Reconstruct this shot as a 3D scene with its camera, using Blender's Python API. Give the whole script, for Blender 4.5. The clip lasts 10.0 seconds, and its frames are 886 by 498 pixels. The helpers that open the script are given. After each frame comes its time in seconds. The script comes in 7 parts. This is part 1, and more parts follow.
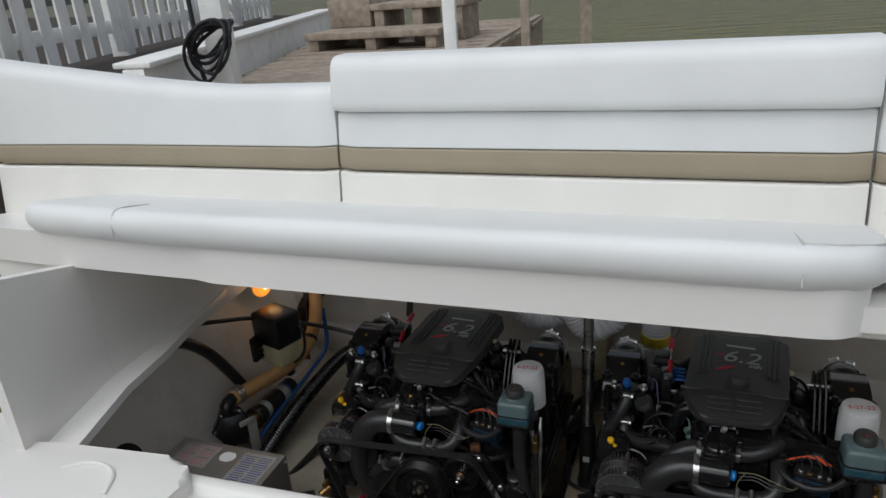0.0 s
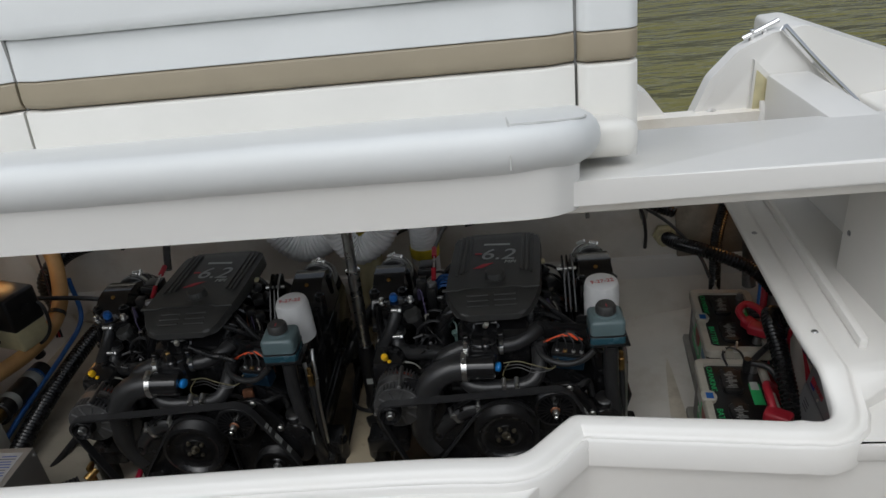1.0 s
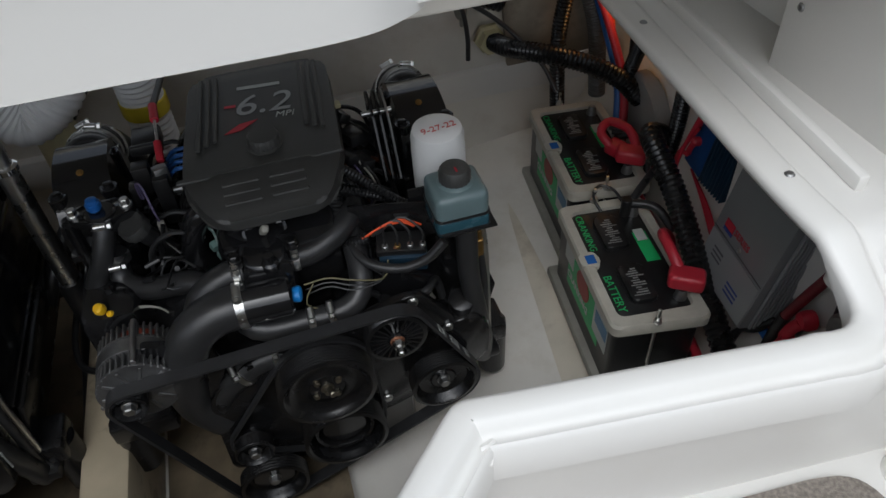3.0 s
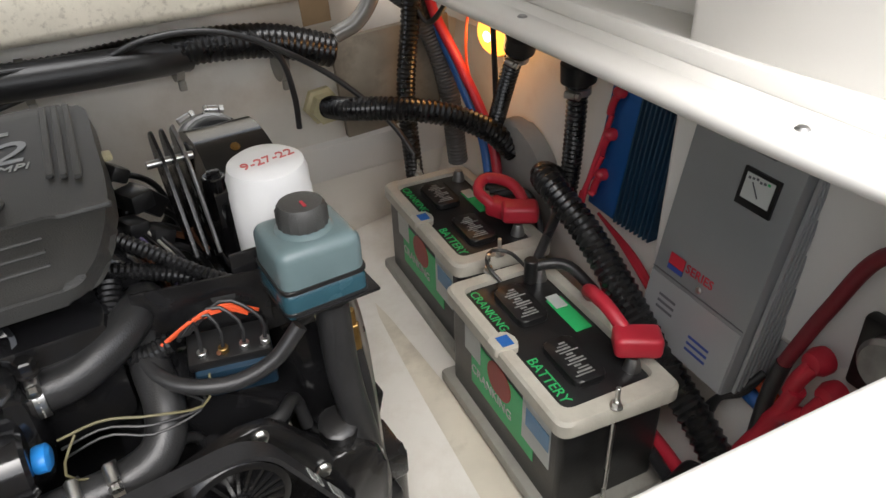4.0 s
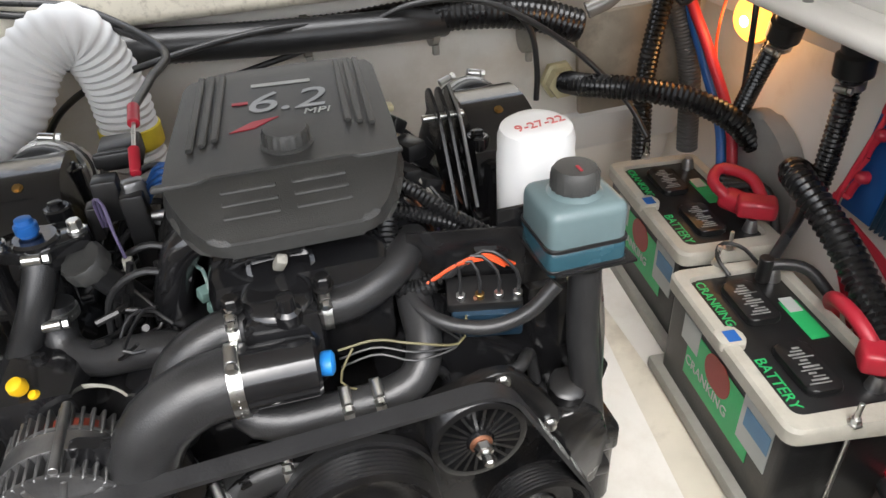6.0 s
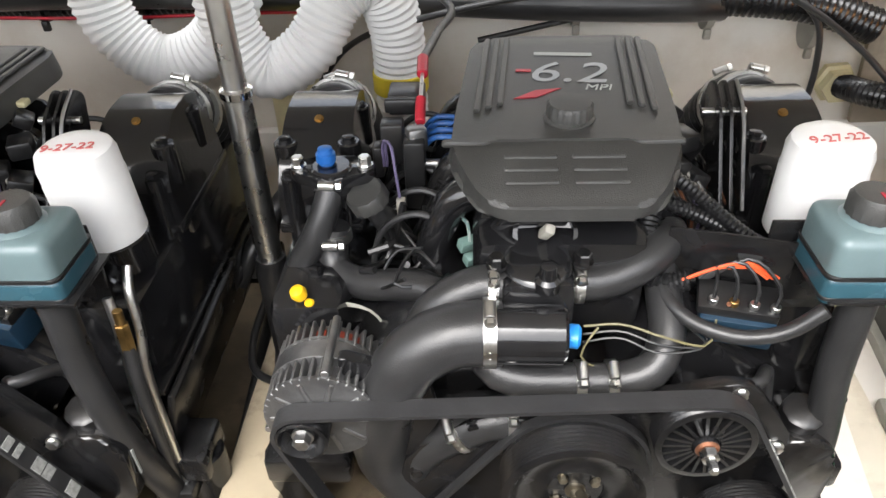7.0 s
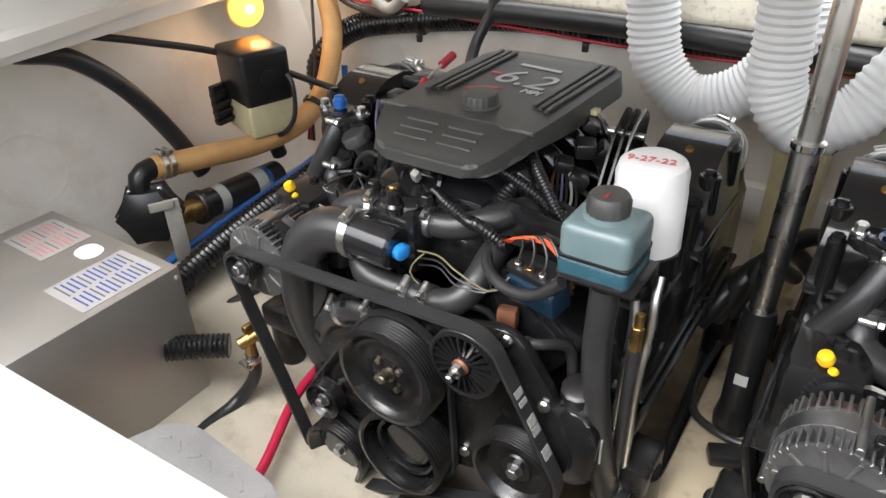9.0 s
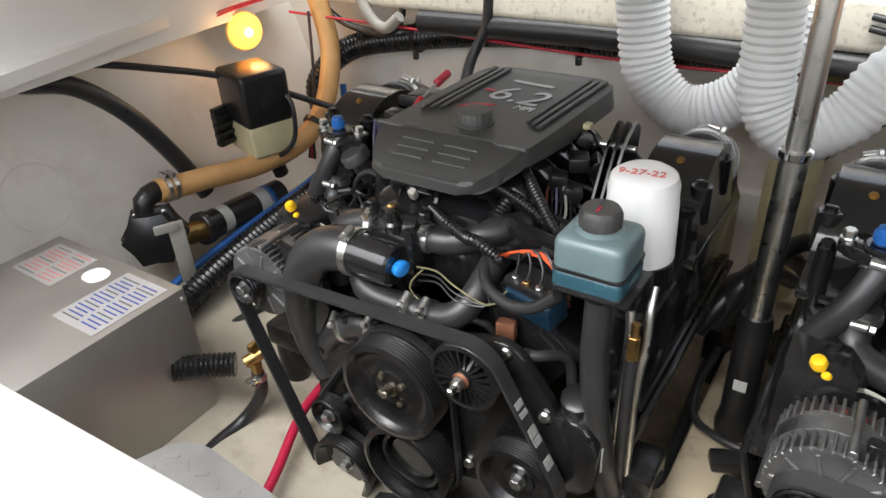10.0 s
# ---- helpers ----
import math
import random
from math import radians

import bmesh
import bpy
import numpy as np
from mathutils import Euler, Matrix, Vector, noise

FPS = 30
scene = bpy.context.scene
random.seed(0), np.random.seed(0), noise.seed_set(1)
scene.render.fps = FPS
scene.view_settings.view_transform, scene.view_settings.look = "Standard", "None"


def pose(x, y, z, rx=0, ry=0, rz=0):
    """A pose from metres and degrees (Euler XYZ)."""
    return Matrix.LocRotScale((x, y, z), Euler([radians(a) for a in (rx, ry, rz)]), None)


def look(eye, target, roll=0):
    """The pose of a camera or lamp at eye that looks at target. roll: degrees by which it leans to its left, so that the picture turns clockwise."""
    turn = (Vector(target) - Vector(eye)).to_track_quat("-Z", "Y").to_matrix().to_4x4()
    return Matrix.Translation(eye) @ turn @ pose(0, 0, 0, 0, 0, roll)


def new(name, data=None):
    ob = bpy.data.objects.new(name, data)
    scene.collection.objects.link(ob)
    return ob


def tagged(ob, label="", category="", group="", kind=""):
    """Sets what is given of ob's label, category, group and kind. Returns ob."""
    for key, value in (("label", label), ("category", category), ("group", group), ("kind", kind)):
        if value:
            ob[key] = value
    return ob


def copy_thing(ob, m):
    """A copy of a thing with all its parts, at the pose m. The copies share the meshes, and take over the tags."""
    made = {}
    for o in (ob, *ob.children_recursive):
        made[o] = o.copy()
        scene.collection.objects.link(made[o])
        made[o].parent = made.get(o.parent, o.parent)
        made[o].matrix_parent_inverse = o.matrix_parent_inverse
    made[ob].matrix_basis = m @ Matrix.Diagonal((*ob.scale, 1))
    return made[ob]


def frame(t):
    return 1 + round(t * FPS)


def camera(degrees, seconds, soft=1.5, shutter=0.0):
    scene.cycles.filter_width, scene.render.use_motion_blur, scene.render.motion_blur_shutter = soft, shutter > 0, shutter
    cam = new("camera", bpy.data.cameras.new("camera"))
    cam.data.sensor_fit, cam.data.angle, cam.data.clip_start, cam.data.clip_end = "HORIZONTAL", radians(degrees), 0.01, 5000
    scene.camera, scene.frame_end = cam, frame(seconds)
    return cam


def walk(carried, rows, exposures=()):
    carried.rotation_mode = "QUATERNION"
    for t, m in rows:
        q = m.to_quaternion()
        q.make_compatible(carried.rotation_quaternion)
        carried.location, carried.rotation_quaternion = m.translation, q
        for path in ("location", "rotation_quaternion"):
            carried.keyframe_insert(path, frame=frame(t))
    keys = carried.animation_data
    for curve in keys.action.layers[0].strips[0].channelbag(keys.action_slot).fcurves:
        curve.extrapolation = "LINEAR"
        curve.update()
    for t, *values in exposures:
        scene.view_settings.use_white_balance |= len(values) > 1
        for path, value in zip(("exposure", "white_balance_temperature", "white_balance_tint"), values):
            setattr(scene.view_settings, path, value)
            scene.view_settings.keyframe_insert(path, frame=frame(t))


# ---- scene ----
cam = camera(64.6, 10.0)
PATH = [
    (0, (0.314, 0.255, 1.795), (-0.365, 1.987, 1.062), -4.5),
    (0.5, (0.403, 0.293, 1.76), (0.024, 2.079, 0.943), -6.0),
    (1, (0.461, 0.355, 1.7), (0.3, 2.115, 0.765), -6.3),
    (1.5, (0.484, 0.421, 1.663), (0.428, 2.116, 0.603), -6.4),
    (2, (0.468, 0.626, 1.606), (0.512, 2.214, 0.391), -6.9),
    (2.2, (0.471, 0.729, 1.589), (0.548, 2.264, 0.309), -7.3),
    (3.3, (0.474, 1.163, 1.218), (1.006, 2.49, -0.181), -0.4),
    (3.5, (0.495, 1.247, 1.102), (1.168, 2.627, -0.179), 0.3),
    (4, (0.525, 1.286, 1.037), (1.394, 2.718, -0.056), -1.9),
    (4.5, (0.487, 1.288, 1.046), (1.414, 2.714, -0.004), -2.7),
    (5, (0.487, 1.289, 1.023), (1.385, 2.739, -0.021), -2.4),
    (5.5, (0.453, 1.299, 1.023), (1.156, 2.82, -0.069), -2.6),
    (5.7, (0.439, 1.293, 1.028), (1.027, 2.858, -0.07), -3.1),
    (6.8, (0.358, 1.297, 1.071), (0.372, 2.904, -0.118), -2.2),
    (7, (0.329, 1.294, 1.072), (0.246, 2.897, -0.121), -2.1),
    (7.5, (0.253, 1.277, 1.07), (-0.078, 2.847, -0.124), -2.0),
    (8, (0.19, 1.242, 1.075), (-0.378, 2.759, -0.098), -2.0),
    (8.5, (0.156, 1.218, 1.089), (-0.626, 2.67, -0.043), -2.1),
    (9, (0.106, 1.179, 1.085), (-0.857, 2.569, 0.018), -1.9),
    (9.5, (0.097, 1.16, 1.091), (-0.942, 2.531, 0.071), -2.2),
    (10, (0.123, 1.174, 1.101), (-0.862, 2.57, 0.061), -3.7),
]
walk(cam, [(t, look(eye, target, roll)) for t, eye, target, roll in PATH],
     [(0.0, -0.36, 6130, 8), (2.2, -0.36, 6130, 8), (3.3, 0.2, 5950, 8), (3.5, 0.5, 6000, 9), (4.0, 1.35, 6450, 10), (4.5, 1.45, 6450, 10), (5.5, 1.65, 6350, 10), (5.7, 1.7, 6350, 10),
      (7.0, 2.3, 6450, 10), (8.5, 2.2, 6350, 10), (10.0, 1.85, 6350, 9)])

scene.cycles.max_bounces = 8

# world: an overcast sky, soft light from above and ahead of the stern
world = bpy.data.worlds.new("overcast_sky")
scene.world = world
world.use_nodes = True
wn, wl = world.node_tree.nodes, world.node_tree.links
sky = wn.new("ShaderNodeTexSky")
sky.sky_type, sky.sun_disc = 'NISHITA', False
sky.sun_elevation, sky.sun_rotation = radians(52), radians(200)
sky.dust_density = 4.0
grey = wn.new("ShaderNodeHueSaturation")
grey.inputs["Saturation"].default_value = 0.3
wl.new(sky.outputs[0], grey.inputs["Color"])
wl.new(grey.outputs[0], wn["Background"].inputs[0])
wn["Background"].inputs[1].default_value = 0.15
sun = new("sun", bpy.data.lights.new("sun", 'SUN'))
sun.data.energy, sun.data.angle, sun.data.color = 1.0, radians(50), (1.0, 0.985, 0.96)
sun.matrix_world = look((0.4, 0.6, 6.0), (0.0, 1.9, 0.4))


# ---- materials ----
def mat(name, col, rough=0.5, metal=0.0, var=0.1, scale=18.0, bump=0.08, fine=220.0, stain=None, amount=0.35, stain_scale=5.0, coat=0.0, spec=0.5):
    m = bpy.data.materials.new(name)
    m.use_nodes = True
    n, l = m.node_tree.nodes, m.node_tree.links
    b = n["Principled BSDF"]
    tc = n.new("ShaderNodeTexCoord")
    na = n.new("ShaderNodeTexNoise")
    na.inputs["Scale"].default_value, na.inputs["Detail"].default_value = scale, 6
    l.new(tc.outputs["Object"], na.inputs["Vector"])
    ramp = n.new("ShaderNodeValToRGB")
    lo, hi = [c * (1 - var) for c in col], [min(1, c * (1 + var)) for c in col]
    ramp.color_ramp.elements[0].position, ramp.color_ramp.elements[1].position = 0.3, 0.7
    ramp.color_ramp.elements[0].color, ramp.color_ramp.elements[1].color = (*lo, 1), (*hi, 1)
    l.new(na.outputs["Fac"], ramp.inputs[0])
    out = ramp.outputs[0]
    if stain:
        ns = n.new("ShaderNodeTexNoise")
        ns.inputs["Scale"].default_value, ns.inputs["Detail"].default_value, ns.inputs["Roughness"].default_value = stain_scale, 8, 0.65
        l.new(tc.outputs["Object"], ns.inputs["Vector"])
        rs = n.new("ShaderNodeValToRGB")
        rs.color_ramp.elements[0].position, rs.color_ramp.elements[1].position = 0.52, 0.72
        rs.color_ramp.elements[1].color = (amount, amount, amount, 1)
        l.new(ns.outputs["Fac"], rs.inputs[0])
        mix = n.new("ShaderNodeMix")
        mix.data_type = 'RGBA'
        l.new(rs.outputs[0], mix.inputs["Factor"])
        l.new(out, mix.inputs["A"])
        mix.inputs["B"].default_value = (*stain, 1)
        out = mix.outputs["Result"]
    l.new(out, b.inputs["Base Color"])
    nf = n.new("ShaderNodeTexNoise")
    nf.inputs["Scale"].default_value, nf.inputs["Detail"].default_value = fine, 4
    l.new(tc.outputs["Object"], nf.inputs["Vector"])
    mr = n.new("ShaderNodeMapRange")
    mr.inputs["To Min"].default_value, mr.inputs["To Max"].default_value = max(0.03, rough - 0.08), min(1, rough + 0.1)
    l.new(na.outputs["Fac"], mr.inputs[0])
    l.new(mr.outputs[0], b.inputs["Roughness"])
    if bump:
        bp = n.new("ShaderNodeBump")
        bp.inputs["Strength"].default_value, bp.inputs["Distance"].default_value = bump, 0.002
        l.new(nf.outputs["Fac"], bp.inputs["Height"])
        l.new(bp.outputs[0], b.inputs["Normal"])
    b.inputs["Metallic"].default_value = metal
    b.inputs["Coat Weight"].default_value = coat
    b.inputs["Specular IOR Level"].default_value = spec
    return m


GEL = mat("white_gelcoat", (0.76, 0.745, 0.71), 0.34, var=0.012, scale=3, bump=0, stain=(0.66, 0.63, 0.57), amount=0.2, stain_scale=3)
GEL_IN = mat("bilge_gelcoat", (0.80, 0.765, 0.70), 0.4, var=0.05, scale=7, bump=0.2, fine=35, stain=(0.5, 0.42, 0.31), amount=0.35, stain_scale=6)
BILGE = mat("stained_bilge_paint", (0.70, 0.64, 0.53), 0.45, var=0.08, scale=9, bump=0.25, fine=60, stain=(0.20, 0.14, 0.08), amount=0.4, stain_scale=6)
GRIMY = mat("grimy_cream_paint", (0.44, 0.40, 0.32), 0.45, var=0.1, scale=8, bump=0.25, fine=60, stain=(0.16, 0.11, 0.06), amount=0.55, stain_scale=7)
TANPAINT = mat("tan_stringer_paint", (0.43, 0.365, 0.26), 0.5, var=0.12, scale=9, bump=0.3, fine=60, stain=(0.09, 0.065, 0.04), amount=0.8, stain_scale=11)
DARKBILGE = mat("dark_bilge_paint", (0.17, 0.135, 0.09), 0.35, var=0.3, scale=14, bump=0.3, fine=60, stain=(0.02, 0.017, 0.012), amount=0.8, stain_scale=9)
BEAM = mat("mildewed_gelcoat", (0.66, 0.62, 0.52), 0.5, var=0.08, scale=12, bump=0.3, fine=90, stain=(0.12, 0.09, 0.06), amount=0.55, stain_scale=70)
VINYL = mat("white_vinyl", (0.72, 0.73, 0.72), 0.48, var=0.03, scale=6, bump=0.12, fine=420)
CREAM = mat("cream_vinyl", (0.72, 0.705, 0.66), 0.48, var=0.03, scale=6, bump=0.12, fine=420)
TAN = mat("tan_vinyl", (0.30, 0.255, 0.18), 0.5, var=0.05, scale=10, bump=0.12, fine=420)
PIPING = mat("vinyl_piping", (0.55, 0.55, 0.53), 0.5, var=0.05)
DARKGAP = mat("hole_shade_black", (0.02, 0.02, 0.02), 0.8)
# grey that stands in for the shade in seams and the drain hole
SHADOWGAP = mat("gap_shade_grey", (0.22, 0.22, 0.21), 0.8)
BLACK = mat("black_engine_paint", (0.010, 0.010, 0.0108), 0.14, var=0.3, scale=25, bump=0.10, fine=90, stain=(0.03, 0.027, 0.022), amount=0.3, stain_scale=14, coat=0.3)
SATIN = mat("satin_black_steel", (0.009, 0.009, 0.0096), 0.24, var=0.3, scale=30, bump=0.12, stain=(0.04, 0.032, 0.024), amount=0.25, stain_scale=16)
PLASTIC = mat("charcoal_plastic", (0.042, 0.042, 0.040), 0.40, var=0.12, scale=12, bump=0.35, fine=650, stain=(0.085, 0.085, 0.08), amount=0.5, stain_scale=6)
RUBBER = mat("black_rubber_hose", (0.024, 0.024, 0.0245), 0.30, var=0.2, scale=20, bump=0.2, fine=500, stain=(0.045, 0.043, 0.04), amount=0.12, stain_scale=9)
BELT = mat("worn_belt_rubber", (0.020, 0.020, 0.021), 0.5, var=0.25, scale=40, bump=0.2)
CORR = mat("corrugated_plastic", (0.011, 0.011, 0.0115), 0.26, var=0.2, scale=30, bump=0.05)
STEEL = mat("stainless_steel", (0.66, 0.66, 0.64), 0.28, metal=1, var=0.08, scale=30, bump=0.06)
CHROME = mat("polished_chrome", (0.8, 0.8, 0.8), 0.08, metal=1, var=0.03, bump=0)
BRUSHED = mat("brushed_stainless_sheet", (0.46, 0.44, 0.41), 0.42, metal=0.75, var=0.1, scale=5, bump=0.1, fine=300, stain=(0.30, 0.27, 0.22), amount=0.4)
PLATED = mat("yellow_plated_bolt", (0.30, 0.27, 0.21), 0.4, metal=1, var=0.2, scale=60, bump=0.1)
ALU = mat("cast_aluminium", (0.36, 0.36, 0.36), 0.42, metal=1, var=0.25, scale=30, bump=0.4, fine=160)
DARKALU = mat("dark_cast_aluminium", (0.17, 0.17, 0.17), 0.42, metal=0.8, var=0.25, scale=30, bump=0.4, fine=160)
TREAD = mat("diamond_plate_aluminium", (0.42, 0.42, 0.42), 0.42, metal=0.7, var=0.1, scale=20, bump=0.2)
BRASS = mat("aged_brass", (0.42, 0.27, 0.10), 0.4, metal=1, var=0.3, scale=60, bump=0.2)
WINDING = mat("varnished_winding", (0.36, 0.07, 0.04), 0.4, metal=0.3, var=0.3, scale=90)
COPPER = mat("rusty_plug", (0.20, 0.085, 0.045), 0.55, metal=0.6, var=0.3, scale=60)
WHITEP = mat("white_filter_paint", (0.80, 0.80, 0.79), 0.3, var=0.03, bump=0.06)
RED = mat("red_plastic", (0.46, 0.022, 0.04), 0.4, var=0.1)
REDINK = mat("red_marker_ink", (0.62, 0.16, 0.15), 0.6)
ORANGE = mat("orange_wire", (0.75, 0.10, 0.03), 0.4)
BLUE = mat("blue_plastic", (0.015, 0.11, 0.38), 0.35, var=0.08)
AZURE = mat("bright_azure_plastic", (0.02, 0.22, 0.62), 0.35, var=0.08)
BLUEHOSE = mat("blue_water_pipe", (0.03, 0.13, 0.42), 0.35)
BLUEBOX = mat("blue_anodised_metal", (0.012, 0.10, 0.33), 0.34, metal=0.4, var=0.1)
NAVY = mat("dark_blue_plastic", (0.012, 0.036, 0.065), 0.35, var=0.1)
GREEN = mat("green_label", (0.03, 0.42, 0.13), 0.4)
TEALP = mat("teal_connector", (0.13, 0.21, 0.19), 0.5)
YELLOW = mat("yellow_plastic", (0.85, 0.50, 0.01), 0.4)
PURPLE = mat("purple_wire", (0.11, 0.09, 0.17), 0.5)
GREYP = mat("grey_battery_frame", (0.33, 0.32, 0.28), 0.55, var=0.1, scale=30, bump=0.2, stain=(0.16, 0.13, 0.1), amount=0.4, stain_scale=15)
FRAME = mat("worn_grey_frame", (0.47, 0.45, 0.385), 0.5, var=0.1, scale=30, bump=0.2, stain=(0.22, 0.18, 0.13), amount=0.4, stain_scale=15)
PRINT = mat("worn_print", (0.24, 0.245, 0.235), 0.5, var=0.3, scale=200)
BATT = mat("battery_case", (0.012, 0.012, 0.0125), 0.32, var=0.2, bump=0.1, stain=(0.05, 0.043, 0.036), amount=0.35, stain_scale=12)
PAPER = mat("printed_label", (0.46, 0.48, 0.46), 0.45, var=0.05)
INKGREY = mat("label_ink", (0.10, 0.10, 0.11), 0.5)
BLUEINK = mat("blue_label_ink", (0.03, 0.06, 0.25), 0.5)
CHARGER = mat("grey_charger_paint", (0.27, 0.28, 0.285), 0.38, metal=0.3, var=0.06, scale=6, bump=0.06)
CHARGER_L = mat("light_charger_paint", (0.36, 0.37, 0.375), 0.38, metal=0.3, var=0.06, scale=6, bump=0.06)
TANHOSE = mat("tan_sanitation_hose", (0.62, 0.36, 0.14), 0.45, var=0.12, scale=14, bump=0.15, stain=(0.4, 0.2, 0.07), amount=0.4)
WHITEHOSE = mat("white_vent_duct", (0.78, 0.78, 0.77), 0.5, var=0.05, scale=10, bump=0.1)
OLDWHITE = mat("yellowed_plastic", (0.55, 0.50, 0.30), 0.45, var=0.2, scale=14)
WOOD = mat("weathered_plank", (0.31, 0.255, 0.20), 0.8, var=0.3, scale=14, bump=0.6, fine=60, stain=(0.12, 0.10, 0.08), amount=0.6, stain_scale=5)
PLYWOOD = mat("weathered_plywood", (0.26, 0.22, 0.17), 0.7, var=0.3, scale=9, bump=0.4, fine=60, stain=(0.08, 0.07, 0.05), amount=0.7, stain_scale=8)
WHITEWOOD = mat("white_painted_wood", (0.80, 0.80, 0.78), 0.55, var=0.05, scale=9, bump=0.25, fine=60, stain=(0.4, 0.37, 0.3), amount=0.35)
MULCH = mat("dark_mulch", (0.035, 0.027, 0.02), 0.9, var=0.5, scale=30, bump=1.0, fine=40)
ROPE = mat("black_dock_rope", (0.012, 0.012, 0.016), 0.7, var=0.3, scale=80, bump=0.6, fine=300)
CARPET = mat("grey_brown_carpet", (0.25, 0.22, 0.19), 0.95, var=0.35, scale=160, bump=1.0, fine=500)


def semi(name, col, rough, trans):
    m = mat(name, col, rough, var=0.1)
    b = m.node_tree.nodes["Principled BSDF"]
    b.inputs["Transmission Weight"].default_value = trans
    b.inputs["Subsurface Weight"].default_value = 0.15
    b.inputs["Subsurface Radius"].default_value = (0.01, 0.01, 0.01)
    return m


WIREY = mat("dull_yellow_wire", (0.16, 0.14, 0.07), 0.5)
TANK = semi("translucent_tank", (0.120, 0.170, 0.178), 0.3, 0.0)
TANKLOW = semi("tank_with_blue_coolant", (0.026, 0.076, 0.100), 0.25, 0.0)


def glow(name, col, strength):
    m = bpy.data.materials.new(name)
    m.use_nodes = True
    b = m.node_tree.nodes["Principled BSDF"]
    b.inputs["Base Color"].default_value = (*col, 1)
    b.inputs["Emission Color"].default_value = (*col, 1)
    b.inputs["Emission Strength"].default_value = strength
    return m


LAMPGLOW = glow("amber_lamp_lens", (1.0, 0.33, 0.04), 1.2)
LAMPCORE = glow("lamp_bulb", (1.0, 0.75, 0.35), 4.0)


def water_material():
    m = bpy.data.materials.new("green_harbour_water")
    m.use_nodes = True
    n, l = m.node_tree.nodes, m.node_tree.links
    b = n["Principled BSDF"]
    b.inputs["Base Color"].default_value = (0.15, 0.14, 0.045, 1)
    b.inputs["Roughness"].default_value = 0.04
    b.inputs["IOR"].default_value = 1.33
    tc, mp = n.new("ShaderNodeTexCoord"), n.new("ShaderNodeMapping")
    mp.inputs["Scale"].default_value = (0.55, 1.7, 1.0)
    mp.inputs["Rotation"].default_value = (0, 0, radians(-12))
    a, c = n.new("ShaderNodeTexNoise"), n.new("ShaderNodeTexNoise")
    a.inputs["Scale"].default_value, a.inputs["Detail"].default_value = 1.15, 3
    c.inputs["Scale"].default_value, c.inputs["Detail"].default_value = 5.0, 3
    add = n.new("ShaderNodeMath")
    add.operation = 'MULTIPLY_ADD'
    add.inputs[1].default_value = 0.17
    bp = n.new("ShaderNodeBump")
    bp.inputs["Strength"].default_value, bp.inputs["Distance"].default_value = 1.0, 0.34
    l.new(tc.outputs["Object"], mp.inputs[0])
    l.new(mp.outputs[0], a.inputs["Vector"])
    l.new(mp.outputs[0], c.inputs["Vector"])
    l.new(c.outputs["Fac"], add.inputs[0])
    l.new(a.outputs["Fac"], add.inputs[2])
    l.new(add.outputs[0], bp.inputs["Height"])
    l.new(bp.outputs[0], b.inputs["Normal"])
    return m


WATER = water_material()

# ---- builders ----
ORIGIN = {}


def thing(name, at, label, category, group="", ref=None):
    """An Empty at the base of a thing; its parts are written in the coordinates of the boat, less ref."""
    ob = new(name)
    ob.empty_display_size = 0.05
    ob.location = at
    ORIGIN[ob] = Vector(ref if ref is not None else at)
    return tagged(ob, label, category, group)


def finish(bm, name, material, sharp=38):
    bmesh.ops.recalc_face_normals(bm, faces=bm.faces)
    me = bpy.data.meshes.new(name)
    bm.to_mesh(me)
    bm.free()
    for p in me.polygons:
        p.use_smooth = True
    me.set_sharp_from_angle(angle=radians(sharp))
    me.materials.append(material)
    return me


def part(name, bm, material, parent, label="", sharp=38):
    bmesh.ops.translate(bm, verts=bm.verts, vec=-ORIGIN[parent])
    ob = new(name, finish(bm, name, material, sharp))
    ob.parent = parent
    ORIGIN[ob] = ORIGIN[parent]
    if label:
        ob["label"] = label
    return ob


def single(name, bm, material, label, category, group="", kind="", sharp=38):
    """A thing or a piece of the setting that is one mesh, with its origin at its base."""
    vs = [v.co for v in bm.verts]
    base = Vector([(min(v[i] for v in vs) + max(v[i] for v in vs)) / 2 for i in range(2)] + [min(v[2] for v in vs)])
    bmesh.ops.translate(bm, verts=bm.verts, vec=-base)
    ob = new(name, finish(bm, name, material, sharp))
    ob.location = base
    ORIGIN[ob] = base
    return tagged(ob, label, category, group, kind)


def B():
    return bmesh.new()


def box(bm, c, s, bev=0.0, rot=None, seg=2):
    m = Matrix.Translation(c) @ (Euler([radians(a) for a in rot]).to_matrix().to_4x4() if rot else Matrix()) @ Matrix.Diagonal((*s, 1))
    vs = bmesh.ops.create_cube(bm, size=1, matrix=m)["verts"]
    if bev:
        es = list({e for v in vs for e in v.link_edges})
        bmesh.ops.bevel(bm, geom=es, offset=bev, segments=seg, affect='EDGES', profile=0.5)
    return bm


